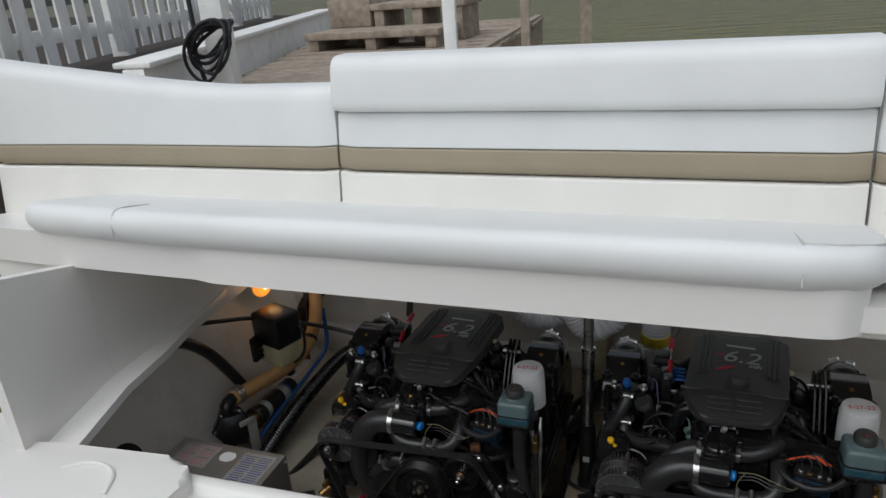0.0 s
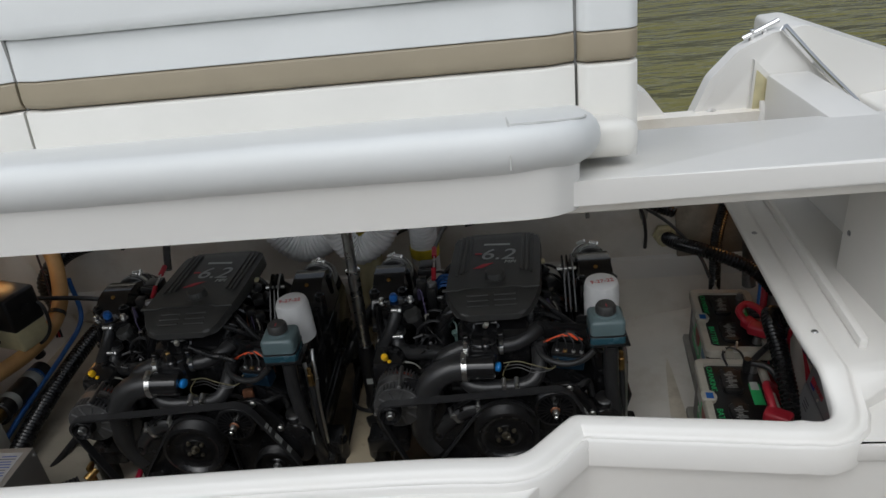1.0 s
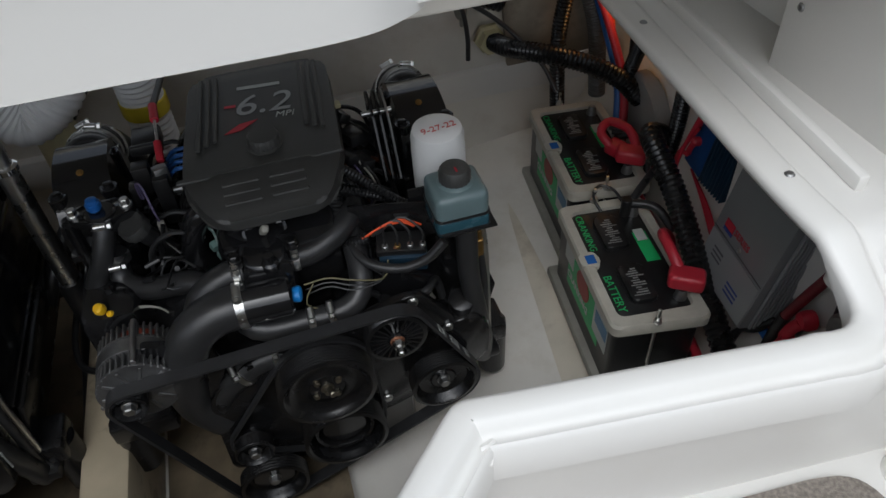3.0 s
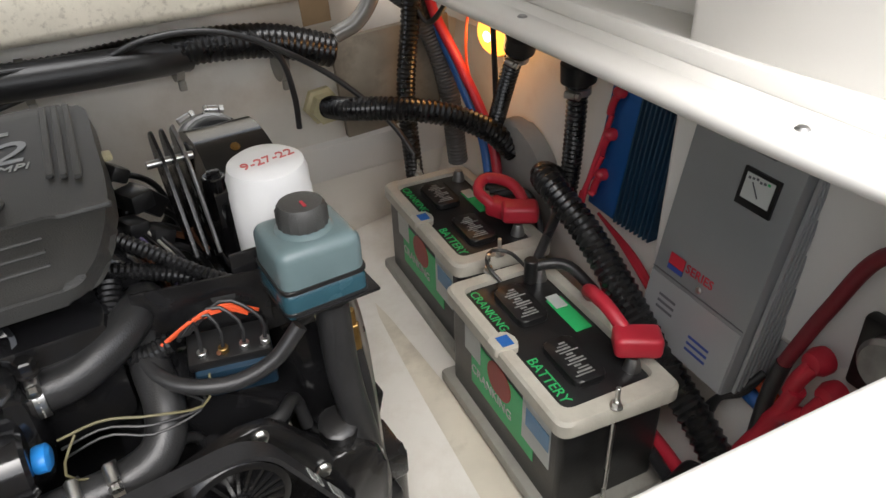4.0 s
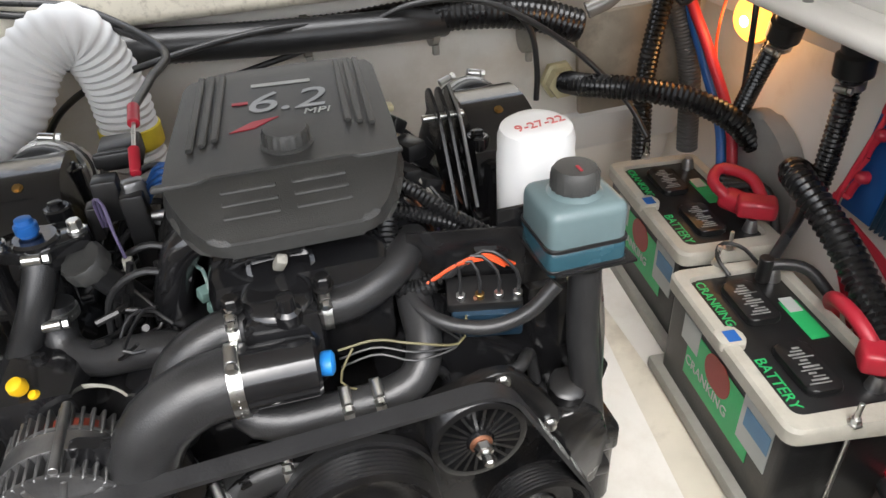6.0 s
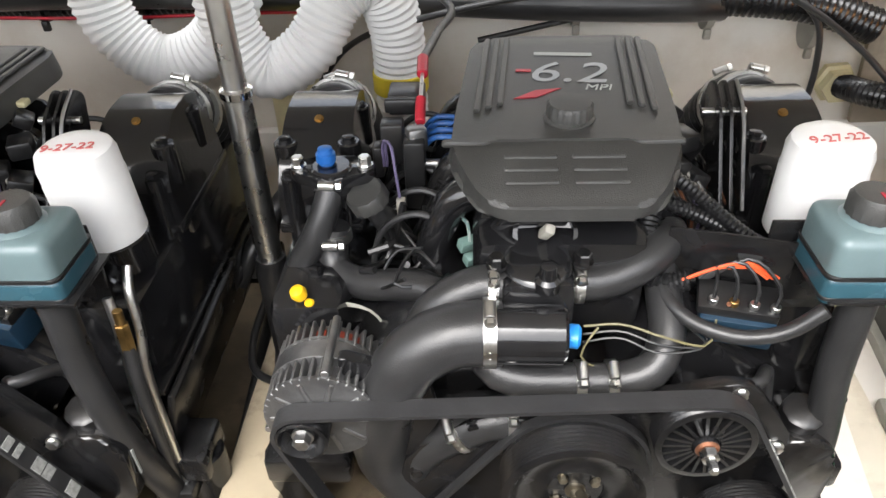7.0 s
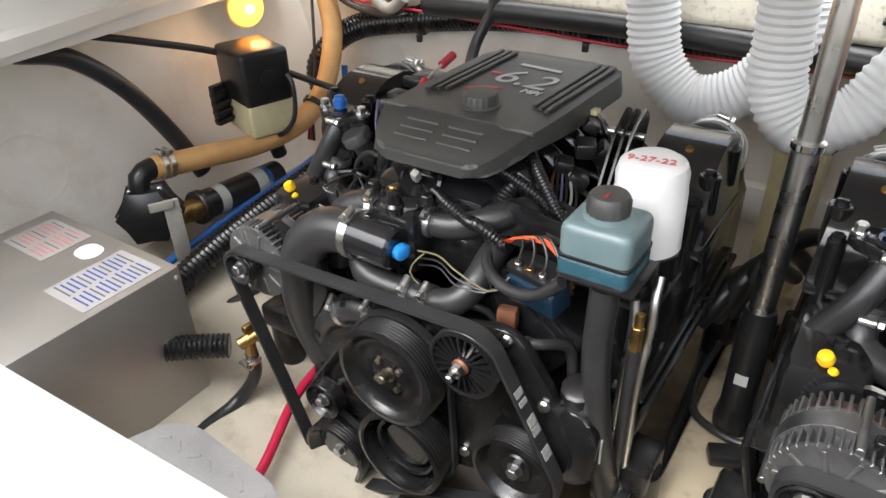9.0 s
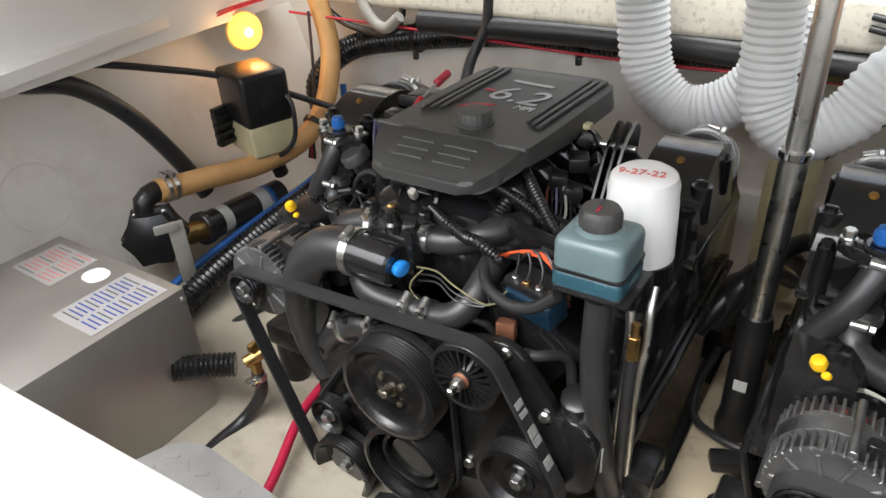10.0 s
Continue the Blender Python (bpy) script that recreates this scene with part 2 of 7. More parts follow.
def lathe(bm, prof, p, axis=(0, 0, 1), seg=28, wob=None):
    """prof: (radius, height) along the axis from p; closed at both ends."""
    q = Vector(axis).to_track_quat('Z', 'Y').to_matrix()
    rings = []
    for r, h in prof:
        ring = []
        for k in range(seg):
            a = 2 * math.pi * k / seg
            rr = r * (wob(a, h) if wob else 1)
            ring.append(bm.verts.new(Vector(p) + q @ Vector((rr * math.cos(a), rr * math.sin(a), h))))
        rings.append(ring)
    for a, b in zip(rings, rings[1:]):
        for k in range(seg):
            bm.faces.new((a[k], a[(k + 1) % seg], b[(k + 1) % seg], b[k]))
    bm.faces.new(rings[0][::-1])
    bm.faces.new(rings[-1])
    return bm


def cyl(bm, p0, p1, r, seg=20, bev=None):
    p0, p1 = Vector(p0), Vector(p1)
    d = p1 - p0
    h = d.length
    e = min(r, h) * 0.12 if bev is None else bev
    prof = [(r - e, 0), (r, e), (r, h - e), (r - e, h)] if e else [(r, 0), (r, h)]
    return lathe(bm, prof, p0, d, seg)


def spline(pts, step):
    """Points at even steps along a smooth line through pts."""
    P = [Vector(p) for p in pts]
    P = [2 * P[0] - P[1]] + P + [2 * P[-1] - P[-2]]
    fine = []
    for i in range(1, len(P) - 2):
        a, b, c, d = P[i - 1:i + 3]
        for k in range(14):
            t = k / 14
            fine.append(0.5 * (2 * b + (c - a) * t + (2 * a - 5 * b + 4 * c - d) * t * t + (3 * b - a - 3 * c + d) * t ** 3))
    fine.append(P[-2])
    total = sum((b - a).length for a, b in zip(fine, fine[1:]))
    n = max(2, round(total / step))
    out, acc, k = [fine[0]], 0.0, 1
    for a, b in zip(fine, fine[1:]):
        L = (b - a).length
        while L > 1e-9 and acc + L >= total * k / n - 1e-9 and k <= n:
            out.append(a.lerp(b, (total * k / n - acc) / L))
            k += 1
        acc += L
    return out


def tube(bm, pts, r, seg=12, step=None, rib=0.0, pitch=0.008):
    """A hose along pts; rib: depth of its corrugation, pitch: its length."""
    if rib:
        line = spline(pts, pitch / 4)
        rad = [r - rib * (0, 0.5, 1, 0.5)[k % 4] for k in range(len(line))]
    else:
        line = spline(pts, step or max(0.012, r * 0.7))
        rad = [r] * len(line)
    d = (line[1] - line[0]).normalized()
    side = d.orthogonal().normalized()
    rings = []
    for k, p in enumerate(line):
        nd = (line[min(k + 1, len(line) - 1)] - line[max(k - 1, 0)]).normalized()
        side = d.rotation_difference(nd) @ side
        d = nd
        up = d.cross(side)
        rings.append([bm.verts.new(p + rad[k] * (math.cos(2 * math.pi * j / seg) * side + math.sin(2 * math.pi * j / seg) * up)) for j in range(seg)])
    for a, b in zip(rings, rings[1:]):
        for j in range(seg):
            bm.faces.new((a[j], a[(j + 1) % seg], b[(j + 1) % seg], b[j]))
    bm.faces.new(rings[0][::-1])
    bm.faces.new(rings[-1])
    return bm


def rounded(pts, r, n=4):
    """A polygon with its corners rounded."""
    out, N = [], len(pts)
    P = [Vector(p) for p in pts]
    for i in range(N):
        a, b, c = P[i - 1], P[i], P[(i + 1) % N]
        ri = r[i] if isinstance(r, (list, tuple)) else r
        e1, e2 = (a - b), (c - b)
        k = min(ri, e1.length * 0.45, e2.length * 0.45)
        if k < 1e-5:
            out.append(tuple(b))
            continue
        s, e = b + e1.normalized() * k, b + e2.normalized() * k
        for j in range(n + 1):
            t = j / n
            out.append(tuple((1 - t) ** 2 * s + 2 * t * (1 - t) * b + t * t * e))
    return out


def prism(bm, poly, axis, lo, hi, bev=0.0, seg=2):
    """poly extruded along axis ('x': poly in y, z; 'y': in x, z; 'z': in x, y) from lo to hi; its rims bevelled."""
    def put(p, h):
        return {'x': (h, p[0], p[1]), 'y': (p[0], h, p[1]), 'z': (p[0], p[1], h)}[axis]
    a = [bm.verts.new(put(p, lo)) for p in poly]
    b = [bm.verts.new(put(p, hi)) for p in poly]
    f1, f2 = bm.faces.new(a[::-1]), bm.faces.new(b)
    for k in range(len(a)):
        bm.faces.new((a[k], a[(k + 1) % len(a)], b[(k + 1) % len(a)], b[k]))
    if bev:
        es = list({e for f in (f1, f2) for e in f.edges})
        bmesh.ops.bevel(bm, geom=es, offset=bev, segments=seg, affect='EDGES', profile=0.5)
    return bm


def flat(bm, c, u, v, w, h, t=0.0008):
    """A thin plate (a label, a printed bar) centred at c, spanned by u and v, t thick towards u x v."""
    u, v = Vector(u).normalized(), Vector(v).normalized()
    n = u.cross(v).normalized()
    m = Matrix((u, v, n)).transposed().to_4x4()
    bmesh.ops.create_cube(bm, size=1, matrix=Matrix.Translation(Vector(c) + n * t / 2) @ m @ Matrix.Diagonal((w, h, t, 1)))
    return bm


def letters(text, c, u, v, size, material, parent, name="lettering", shear=0.0):
    """Words on a thing, as a mesh with a little relief."""
    cu = bpy.data.curves.new(name, 'FONT')
    cu.body, cu.size, cu.extrude, cu.align_x, cu.align_y, cu.shear = text, size, 0.0005, 'CENTER', 'CENTER', shear
    cu.resolution_u = 3
    tmp = bpy.data.objects.new(name, cu)
    me = bpy.data.meshes.new_from_object(tmp)
    bpy.data.objects.remove(tmp)
    u, v = Vector(u).normalized(), Vector(v).normalized()
    me.transform(Matrix.Translation(Vector(c) - ORIGIN[parent]) @ Matrix((u, v, u.cross(v))).transposed().to_4x4())
    me.materials.clear()
    me.materials.append(material)
    ob = new(name, me)
    ob.parent = parent
    ORIGIN[ob] = ORIGIN[parent]
    return ob


# The starboard side of the bay opens out towards the stern: what is mounted on that flank is laid out square and then
# swung outwards with it; what stands on the shelf is swung but stays upright.
FLANK = Matrix(((0.9890, 0.1197, -0.0871, -0.170), (-0.1200, 0.9928, 0.0, 0.090), (0.0865, 0.0105, 0.9962, -0.077), (0, 0, 0, 1)))
SHELF = Matrix.Translation((-0.190, 0.104, 0.022)) @ Matrix.Rotation(radians(-6.9), 4, 'Z')


def swung(build, m):
    """Builds things and turns them as a whole with the flank."""
    there = set(scene.objects)
    build()
    for ob in [o for o in scene.objects if o not in there and not o.parent]:
        ob.matrix_basis = m @ ob.matrix_basis


# ---- the setting: hull, bulkheads, liner, deck, water, dock ----
def hull_half(prof, start):
    bm = B()
    outer = [(x * 1.03, z - 0.05) for x, z in prof]
    prism(bm, prof + outer[::-1], 'y', start, 2.80)
    single("hull_wall", bm, GEL_IN, "cream gelcoat inside of the boat's hull, stained", "hull", kind="structure", sharp=50)


def shelves():
    bm = B()
    prism(bm, rounded([(0.70, -0.03), (0.70, -0.005), (0.842, 0.002), (0.872, 0.030), (0.900, 0.068), (0.930, 0.080), (1.27, 0.080), (1.27, -0.03)], 0.014, 3), 'y', 1.30, 2.74)
    single("battery_shelf", bm, BILGE, "cream moulded shelf with a rounded edge under the batteries", "shelf", kind="structure", sharp=60)


def hull():
    hull_half([(-1.45, 0.68), (-1.36, 0.42), (-1.28, 0.22), (-0.9, 0.14), (-0.45, 0.04), (0, -0.04), (0.35, 0.015)], 1.25)
    swung(lambda: hull_half([(0.2, 0.02), (0.45, 0.03), (0.86, 0.07), (1.18, 0.085), (1.25, 0.16), (1.375, 0.68)], 1.48), FLANK)
    swung(shelves, SHELF)
    bm = B()
    prism(bm, [(-1.45, -0.1), (1.62, -0.1), (1.62, 0.9), (-1.45, 0.9)], 'y', 2.70, 2.76)
    single("wall_transom", bm, GEL_IN, "cream gelcoat transom wall behind the engines", "wall", kind="structure")
    bm = B()
    prism(bm, [(-1.45, -0.1), (1.4, -0.1), (1.4, 0.375), (-1.45, 0.375)], 'y', 1.20, 1.24)
    single("wall_forward", bm, GEL_IN, "cream forward bulkhead of the engine bay", "wall", kind="structure")
    bm = B()
    prism(bm, rounded([(2.585, 0.712), (2.70, 0.712), (2.70, 0.815), (2.585, 0.815)], 0.02), 'x', -1.30, 1.17)
    single("transom_beam", bm, BEAM, "cream beam with mildew specks along the transom", "beam", kind="structure")
    # dark brown sheets over the hull bottom on both sides of the stringer
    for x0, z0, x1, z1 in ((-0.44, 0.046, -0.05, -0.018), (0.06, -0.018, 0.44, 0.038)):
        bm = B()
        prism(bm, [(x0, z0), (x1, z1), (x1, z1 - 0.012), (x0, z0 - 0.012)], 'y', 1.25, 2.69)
        single("bilge_floor", bm, DARKBILGE, "dark brown bilge floor beside the stringer", "floor", kind="structure")
    bm = B()
    prism(bm, [(-1.262, 0.235), (-0.90, 0.150), (-0.45, 0.052), (-0.45, 0.044), (-0.90, 0.141), (-1.262, 0.225)], 'y', 1.26, 2.69)
    single("bilge_floor", bm, GRIMY, "cream bilge floor with brown grime beside the engine", "floor", kind="structure")
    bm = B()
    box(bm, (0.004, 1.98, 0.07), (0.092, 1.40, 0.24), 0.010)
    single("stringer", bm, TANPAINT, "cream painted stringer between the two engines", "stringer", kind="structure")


hull()


def liner():
    """The moulded frame round the hatch's opening, and the cockpit before it."""
    edge = rounded([(-1.42, 1.312), (-0.75, 1.325), (-0.44, 1.336), (-0.05, 1.352), (0.30, 1.360), (0.475, 1.354), (0.545, 1.425), (0.585, 1.465), (0.64, 1.458), (0.96, 1.422), (1.082, 1.404), (1.078, 1.52), (1.082, 1.64), (1.096, 1.80), (1.135, 2.25), (1.170, 2.64)],
                   [0, 0.2, 0.2, 0.2, 0.1, 0.035, 0.02, 0.018, 0.04, 0.1, 0.045, 0.04, 0.06, 0.1, 0.15, 0], 5)
    bm = B()
    rings = []
    for k, p in enumerate(edge):
        d = Vector(edge[min(k + 1, len(edge) - 1)]) - Vector(edge[max(k - 1, 0)])
        out = Vector((d.y, -d.x)).normalized()
        side = min(1, max(0, (p[1] - 1.405) / 0.10)) if p[0] > 1.0 else 0.0
        z = 0.715 + 0.053 * side
        w = 0.042 + 0.014 * side
        ledge = 0.018 + 0.10 * max(0, -0.35 - p[0]) + 0.20 * (min(1, max(0, (p[1] - 1.46) / 0.06)) if p[0] > 1.0 else 0)
        rings.append([bm.verts.new((p[0] + out.x * o, p[1] + out.y * o, z + h)) for o, h in (
            (0.004, -0.055 + 0.034 * side), (0.0, -0.012), (0.003, -0.004), (0.010, 0.0), (w - 0.010, 0.0), (w - 0.003, -0.003), (w + 0.002, -0.011), (w + 0.006, -0.016), (w + 0.012, -0.017),
            (w + 0.018, -0.014), (w + ledge, -0.013), (w + ledge + 0.006, -0.018), (w + ledge + 0.007, -0.078))])
    for p, q in zip(rings, rings[1:]):
        for j in range(len(p)):
            bm.faces.new((p[j], p[(j + 1) % len(p)], q[(j + 1) % len(p)], q[j]))
    bm.faces.new(rings[0][::-1])
    bm.faces.new(rings[-1])
    prism(bm, rounded([(1.02, 1.362), (1.30, 1.345), (1.30, 1.52), (1.13, 1.52), (1.13, 1.40)], 0.01, 2), 'z', 0.655, 0.7005, 0.006)
    single("hatch_rim", bm, GEL, "white moulded gelcoat rim with a groove round the engine hatch", "rim", kind="structure", sharp=55)
    bm = B()
    shoulder = [(x, y - 0.042) for x, y in ((-1.42, 1.33), (-0.6, 1.36), (-0.05, 1.385), (0.30, 1.375), (0.46, 1.36), (0.52, 1.40), (0.58, 1.47), (0.63, 1.475), (1.30, 1.42), (1.30, 1.395), (0.63, 1.448), (0.60, 1.44), (0.545, 1.385), (0.45, 1.29), (0.36, 1.295), (0.0, 1.31), (-0.7, 1.24), (-1.42, 1.17))]
    prism(bm, rounded(shoulder, 0.012, 2), 'z', 0.35, 0.684, 0.010, 3)
    single("front_face", bm, GEL, "white moulded gelcoat face below the rim", "panel", kind="structure")
    bm = B()
    prism(bm, rounded([(-1.160, 1.29), (-1.50, 1.29), (-1.56, 2.60), (-1.420, 2.60), (-1.225, 1.75)], 0.03, 4), 'z', 0.692, 0.718, 0.009, 3)
    for cut in (1.36, 1.44, 1.55):
        bmesh.ops.bisect_plane(bm, geom=bm.verts[:] + bm.edges[:] + bm.faces[:], plane_co=(0, cut, 0), plane_no=(0, 1, 0))
    for v in bm.verts:
        v.co.z += 0.040 * min(1, max(0, (v.co.y - 1.30) / 0.25))
    single("port_rim", bm, GEL, "white gelcoat rim beside the engine opening", "rim", kind="structure")
    # gutter lip and cockpit sides above the rim
    bm = B()
    box(bm, (1.240, 2.06, 0.765), (0.018, 0.98, 0.026), 0.005, (0, 0, -5))
    single("gutter_lip", bm, GEL, "raised white gutter lip beside the opening", "lip", kind="structure")
    bm = B()
    prism(bm, rounded([(-0.46, 0.40), (1.90, 0.40), (1.90, 1.025), (1.55, 1.108), (-0.46, 1.108)], 0.012, 3), 'x', 1.282, 1.60, 0.012, 3)
    single("coaming_starboard", bm, GEL, "white gelcoat cockpit side beside the hatch", "coaming", kind="structure")
    bm = B()
    box(bm, (1.45, 2.31, 0.85), (0.14, 0.82, 0.34), 0.012)
    single("coaming_recess", bm, GEL, "white gelcoat side behind the cockpit coaming", "coaming", kind="structure")
    bm = B()
    prism(bm, [(-1.280, 1.585), (-1.36, 2.62), (-1.62, 2.62), (-1.62, 1.585)], 'z', 0.70, 1.122)
    for v in bm.verts:
        if v.co.z > 1:
            v.co.z -= 0.235 * max(0, v.co.y - 1.55)
    box(bm, (-1.555, 0.14, 0.76), (0.10, 2.1, 0.70), 0.02)
    single("coaming_port", bm, GEL, "white gelcoat cockpit side beside the hatch", "coaming", kind="structure")
    bm = B()
    prism(bm, [(-1.255, 1.25), (-1.280, 1.584), (-1.315, 1.584), (-1.290, 1.25)], 'z', 0.70, 1.0)
    for v in bm.verts:
        if v.co.z > 0.9:
            v.co.z = 1.118 + 0.26 * (1.584 - v.co.y)
    single("coaming_cheek", bm, GEL, "white gelcoat cheek before the cockpit side", "coaming", kind="structure")
    bm = B()
    box(bm, (-0.05, -0.26, 0.40), (3.0, 3.0, 0.06))
    single("cockpit_floor", bm, CARPET, "grey brown carpet on the cockpit floor", "carpet", kind="structure")
    bm = B()
    box(bm, (0.93, 1.325, 0.405), (0.80, 0.165, 0.05), 0.004)
    single("floor_ledge", bm, GEL, "white gelcoat floor along the moulded face", "floor", kind="structure")
    bm = B()
    prism(bm, rounded([(0.59, 1.243), (0.60, 1.37), (0.88, 1.362), (1.08, 1.350), (1.135, 1.335), (1.16, 1.243)], [0, 0.02, 0.05, 0.05, 0.03, 0], 4), 'z', 0.431, 0.438, 0.002)
    single("carpet_end", bm, CARPET, "grey brown carpet end with a bound edge", "carpet", kind="structure")
    c = thing("floor_drain", (1.205, 1.315, 0.43), "round white drain cup in the cockpit floor", "drain")
    bm = B()
    lathe(bm, [(0.018, 0.001), (0.020, 0.010), (0.024, 0.012), (0.032, 0.010), (0.036, 0.0)], (1.205, 1.315, 0.43), (0, 0, 1), 32)
    part("ring", bm, GEL, c)
    # grey disc coloured as the shade inside the drain
    bm = B()
    lathe(bm, [(0.016, 0), (0.018, 0.0015)], (1.205, 1.315, 0.4405), (0, 0, 1), 24)
    part("hole", bm, SHADOWGAP, c)
    bm = B()
    prism(bm, rounded([(-1.42, 0.9), (-0.80, 0.9), (-0.76, 1.28), (-0.83, 1.335), (-1.20, 1.30), (-1.42, 1.25)], 0.04, 4), 'z', 0.43, 0.745, 0.02, 4)
    tube(bm, [(-1.10, 1.22, 0.746), (-1.05, 1.25, 0.748), (-1.0, 1.255, 0.748), (-0.95, 1.23, 0.747), (-0.92, 1.17, 0.746)], 0.006, 8)
    single("port_step", bm, GEL, "white moulded gelcoat step beside the opening", "step", kind="structure")
    # unseen wall added behind the camera to enclose the cockpit
    bm = B()
    box(bm, (0, -1.75, 0.9), (3.2, 0.1, 1.1))
    single("wall_cockpit", bm, GEL, "unseen plain white wall added to close the cockpit behind the camera", "wall", kind="structure")


liner()


def hatch():
    """The raised engine hatch with the sun lounge on it; hinged at the transom, tipped up at the front."""
    h = thing("engine_hatch", (0, 2.45, 0.93), "raised white gelcoat engine hatch with a lounge seat", "hatch")
    s = math.tan(radians(13))
    bm = B()
    front = [(-1.85, 1.615), (-0.86, 1.59), (-0.80, 1.56), (0.50, 1.56), (0.545, 1.56), (0.60, 1.578), (0.64, 1.582), (1.64, 1.582)]
    prism(bm, rounded(front + [(1.64, 2.32), (0.74, 2.32), (0.70, 2.18), (-1.85, 2.18)], 0.02, 3), 'z', 1.128, 1.180, 0.012, 3)
    for v in bm.verts:
        v.co.z -= s * (v.co.y - 1.55)
    part("hatch_panel", bm, GEL, h)
    bm = B()
    prism(bm, rounded([(-1.84, 1.60), (-1.45, 1.56), (-0.86, 1.545), (-0.80, 1.522), (0.52, 1.525), (0.565, 1.535), (0.62, 1.59), (0.64, 1.75), (0.70, 2.05), (0.68, 2.16), (-1.84, 2.16)], 0.03, 4), 'z', 1.121, 1.222, 0.010, 3)
    for v in bm.verts:
        v.co.z -= s * (v.co.y - 1.55)
    part("seat_base", bm, GEL, h)

    # unseen panel added to limit daylight in the bay; its aft edge sets how much
    bm = B()
    prism(bm, rounded([(-1.50, 1.64), (1.27, 1.64), (1.27, 2.46), (-1.50, 2.46)], 0.02, 3), 'z', 1.098, 1.124, 0.004)
    for v in bm.verts:
        v.co.z -= s * (v.co.y - 1.55)
    part("under_panel", bm, GEL_IN, h, "unseen cream panel added under the hatch to shade the bay")

    def cushion(name, x0, x1, y0, y1, z0, z1, bev, material, label=""):
        bm = B()
        box(bm, ((x0 + x1) / 2, (y0 + y1) / 2, (z0 + z1) / 2), (x1 - x0, y1 - y0, z1 - z0), bev, seg=5)
        for v in bm.verts:
            v.co.z -= s * (v.co.y - 1.55)
        return part(name, bm, material, h, label)
    def pad(name, poly, z0, z1, material, label=""):
        bm = B()
        line = rounded(poly, 0.06, 6)
        n = len(line)
        area = sum(line[k - 1][0] * line[k][1] - line[k][0] * line[k - 1][1] for k in range(n))
        turn = 1 if area > 0 else -1
        inward = []
        for k in range(n):
            d = Vector(line[(k + 1) % n]) - Vector(line[k - 1])
            inward.append(Vector((-d.y, d.x)).normalized() * turn)
        r, rings = (z1 - z0) / 2, []
        steps = 10
        for j in range(steps + 1):
            an = -math.pi / 2 + math.pi * j / steps
            inset, z = r * 0.85 * (1 - math.cos(an)), (z0 + z1) / 2 + r * math.sin(an)
            rings.append([bm.verts.new((line[k][0] + inward[k].x * inset, line[k][1] + inward[k].y * inset, z + 0.004 * noise.noise((line[k][0] * 5, line[k][1] * 5, j * 0.3)))) for k in range(n)])
        for p, q in zip(rings, rings[1:]):
            for k in range(n):
                bm.faces.new((p[k], p[(k + 1) % n], q[(k + 1) % n], q[k]))
        bm.faces.new(rings[0][::-1])
        bm.faces.new(rings[-1])
        for v in bm.verts:
            v.co.z -= s * (v.co.y - 1.55)
        return part(name, bm, material, h, label, 60)
    pad("seat_cushion", [(-1.0, 1.497), (-0.75, 1.490), (-0.4, 1.494), (0.0, 1.491), (0.3, 1.494), (0.52, 1.497), (0.62, 1.54), (0.675, 1.66), (0.68, 2.0), (-1.42, 2.0), (-1.42, 1.56), (-1.36, 1.53)], 1.212, 1.304, VINYL, "white vinyl seat cushion with sewn ends")
    cushion("corner_cushion", 0.62, 0.755, 1.70, 2.0, 1.20, 1.280, 0.030, CREAM)
    # backrest in three sections, each of a roll, a panel, a tan band and a lower panel
    def lean(z):
        return 1.85 + 0.15 * (z - 1.18)

    def section(x0, x1, z_top, roll, curve=0.0):
        rows = [("lower_panel", 1.10, 1.314, CREAM, 0.0), ("tan_band", 1.316, 1.380, TAN, 0.001), ("upper_panel", 1.382, 1.471 if roll else z_top, VINYL, 0.0)]
        if roll:
            rows.append(("head_roll", 1.473, z_top, VINYL, 0.03))
        for name, z0, z1, m, proud in rows:
            bm = B()
            poly = rounded([(lean(z0) - proud, z0), (lean(z1) - proud, z1), (lean(z1) + 0.11, z1), (lean(z0) + 0.11, z0)], [0.004 if not proud else 0.03, 0.006 if name != rows[-1][0] else 0.04, 0.03, 0.004], 4)
            n = 24
            xs = [x0 + (x1 - x0) * k / n for k in range(n + 1)]
            rings = []
            for x in xs:
                e = min(x - x0, x1 - x)
                pull = 0.018 * max(0, 1 - e / 0.025) ** 2
                bend = curve * max(0, (x1 - 0.5 - x)) ** 2
                lift = 0.12 * max(0, (-0.95 - x)) ** 1.3 if curve and name == rows[-1][0] else 0
                rings.append([bm.verts.new((x, y + (pull if y < lean(z) + 0.05 else 0) - bend, z + (lift if z > z0 + 0.05 else 0))) for y, z in poly])
            for a, b in zip(rings, rings[1:]):
                for k in range(len(poly)):
                    bm.faces.new((a[k], a[(k + 1) % len(poly)], b[(k + 1) % len(poly)], b[k]))
            bm.faces.new(rings[0][::-1])
            bm.faces.new(rings[-1])
            part(name, bm, m, h)
    section(-0.605, 0.648, 1.612, True)
    section(0.655, 0.782, 1.556, False)
    section(-1.86, -0.612, 1.538, False, 0.05)
    # grey strips colour in the shade between the backrest sections
    for x in (-0.6085, 0.6515):
        bm = B()
        box(bm, (x, 1.945, 1.33), (0.006, 0.08, 0.40))
        part("seam_gap", bm, SHADOWGAP, h)
    bm = B()
    tube(bm, [(0.49, 1.4955, 1.24), (0.49, 1.507, 1.290), (0.49, 1.54, 1.306), (0.49, 1.6, 1.293), (0.49, 1.75, 1.257)], 0.0022, 6)
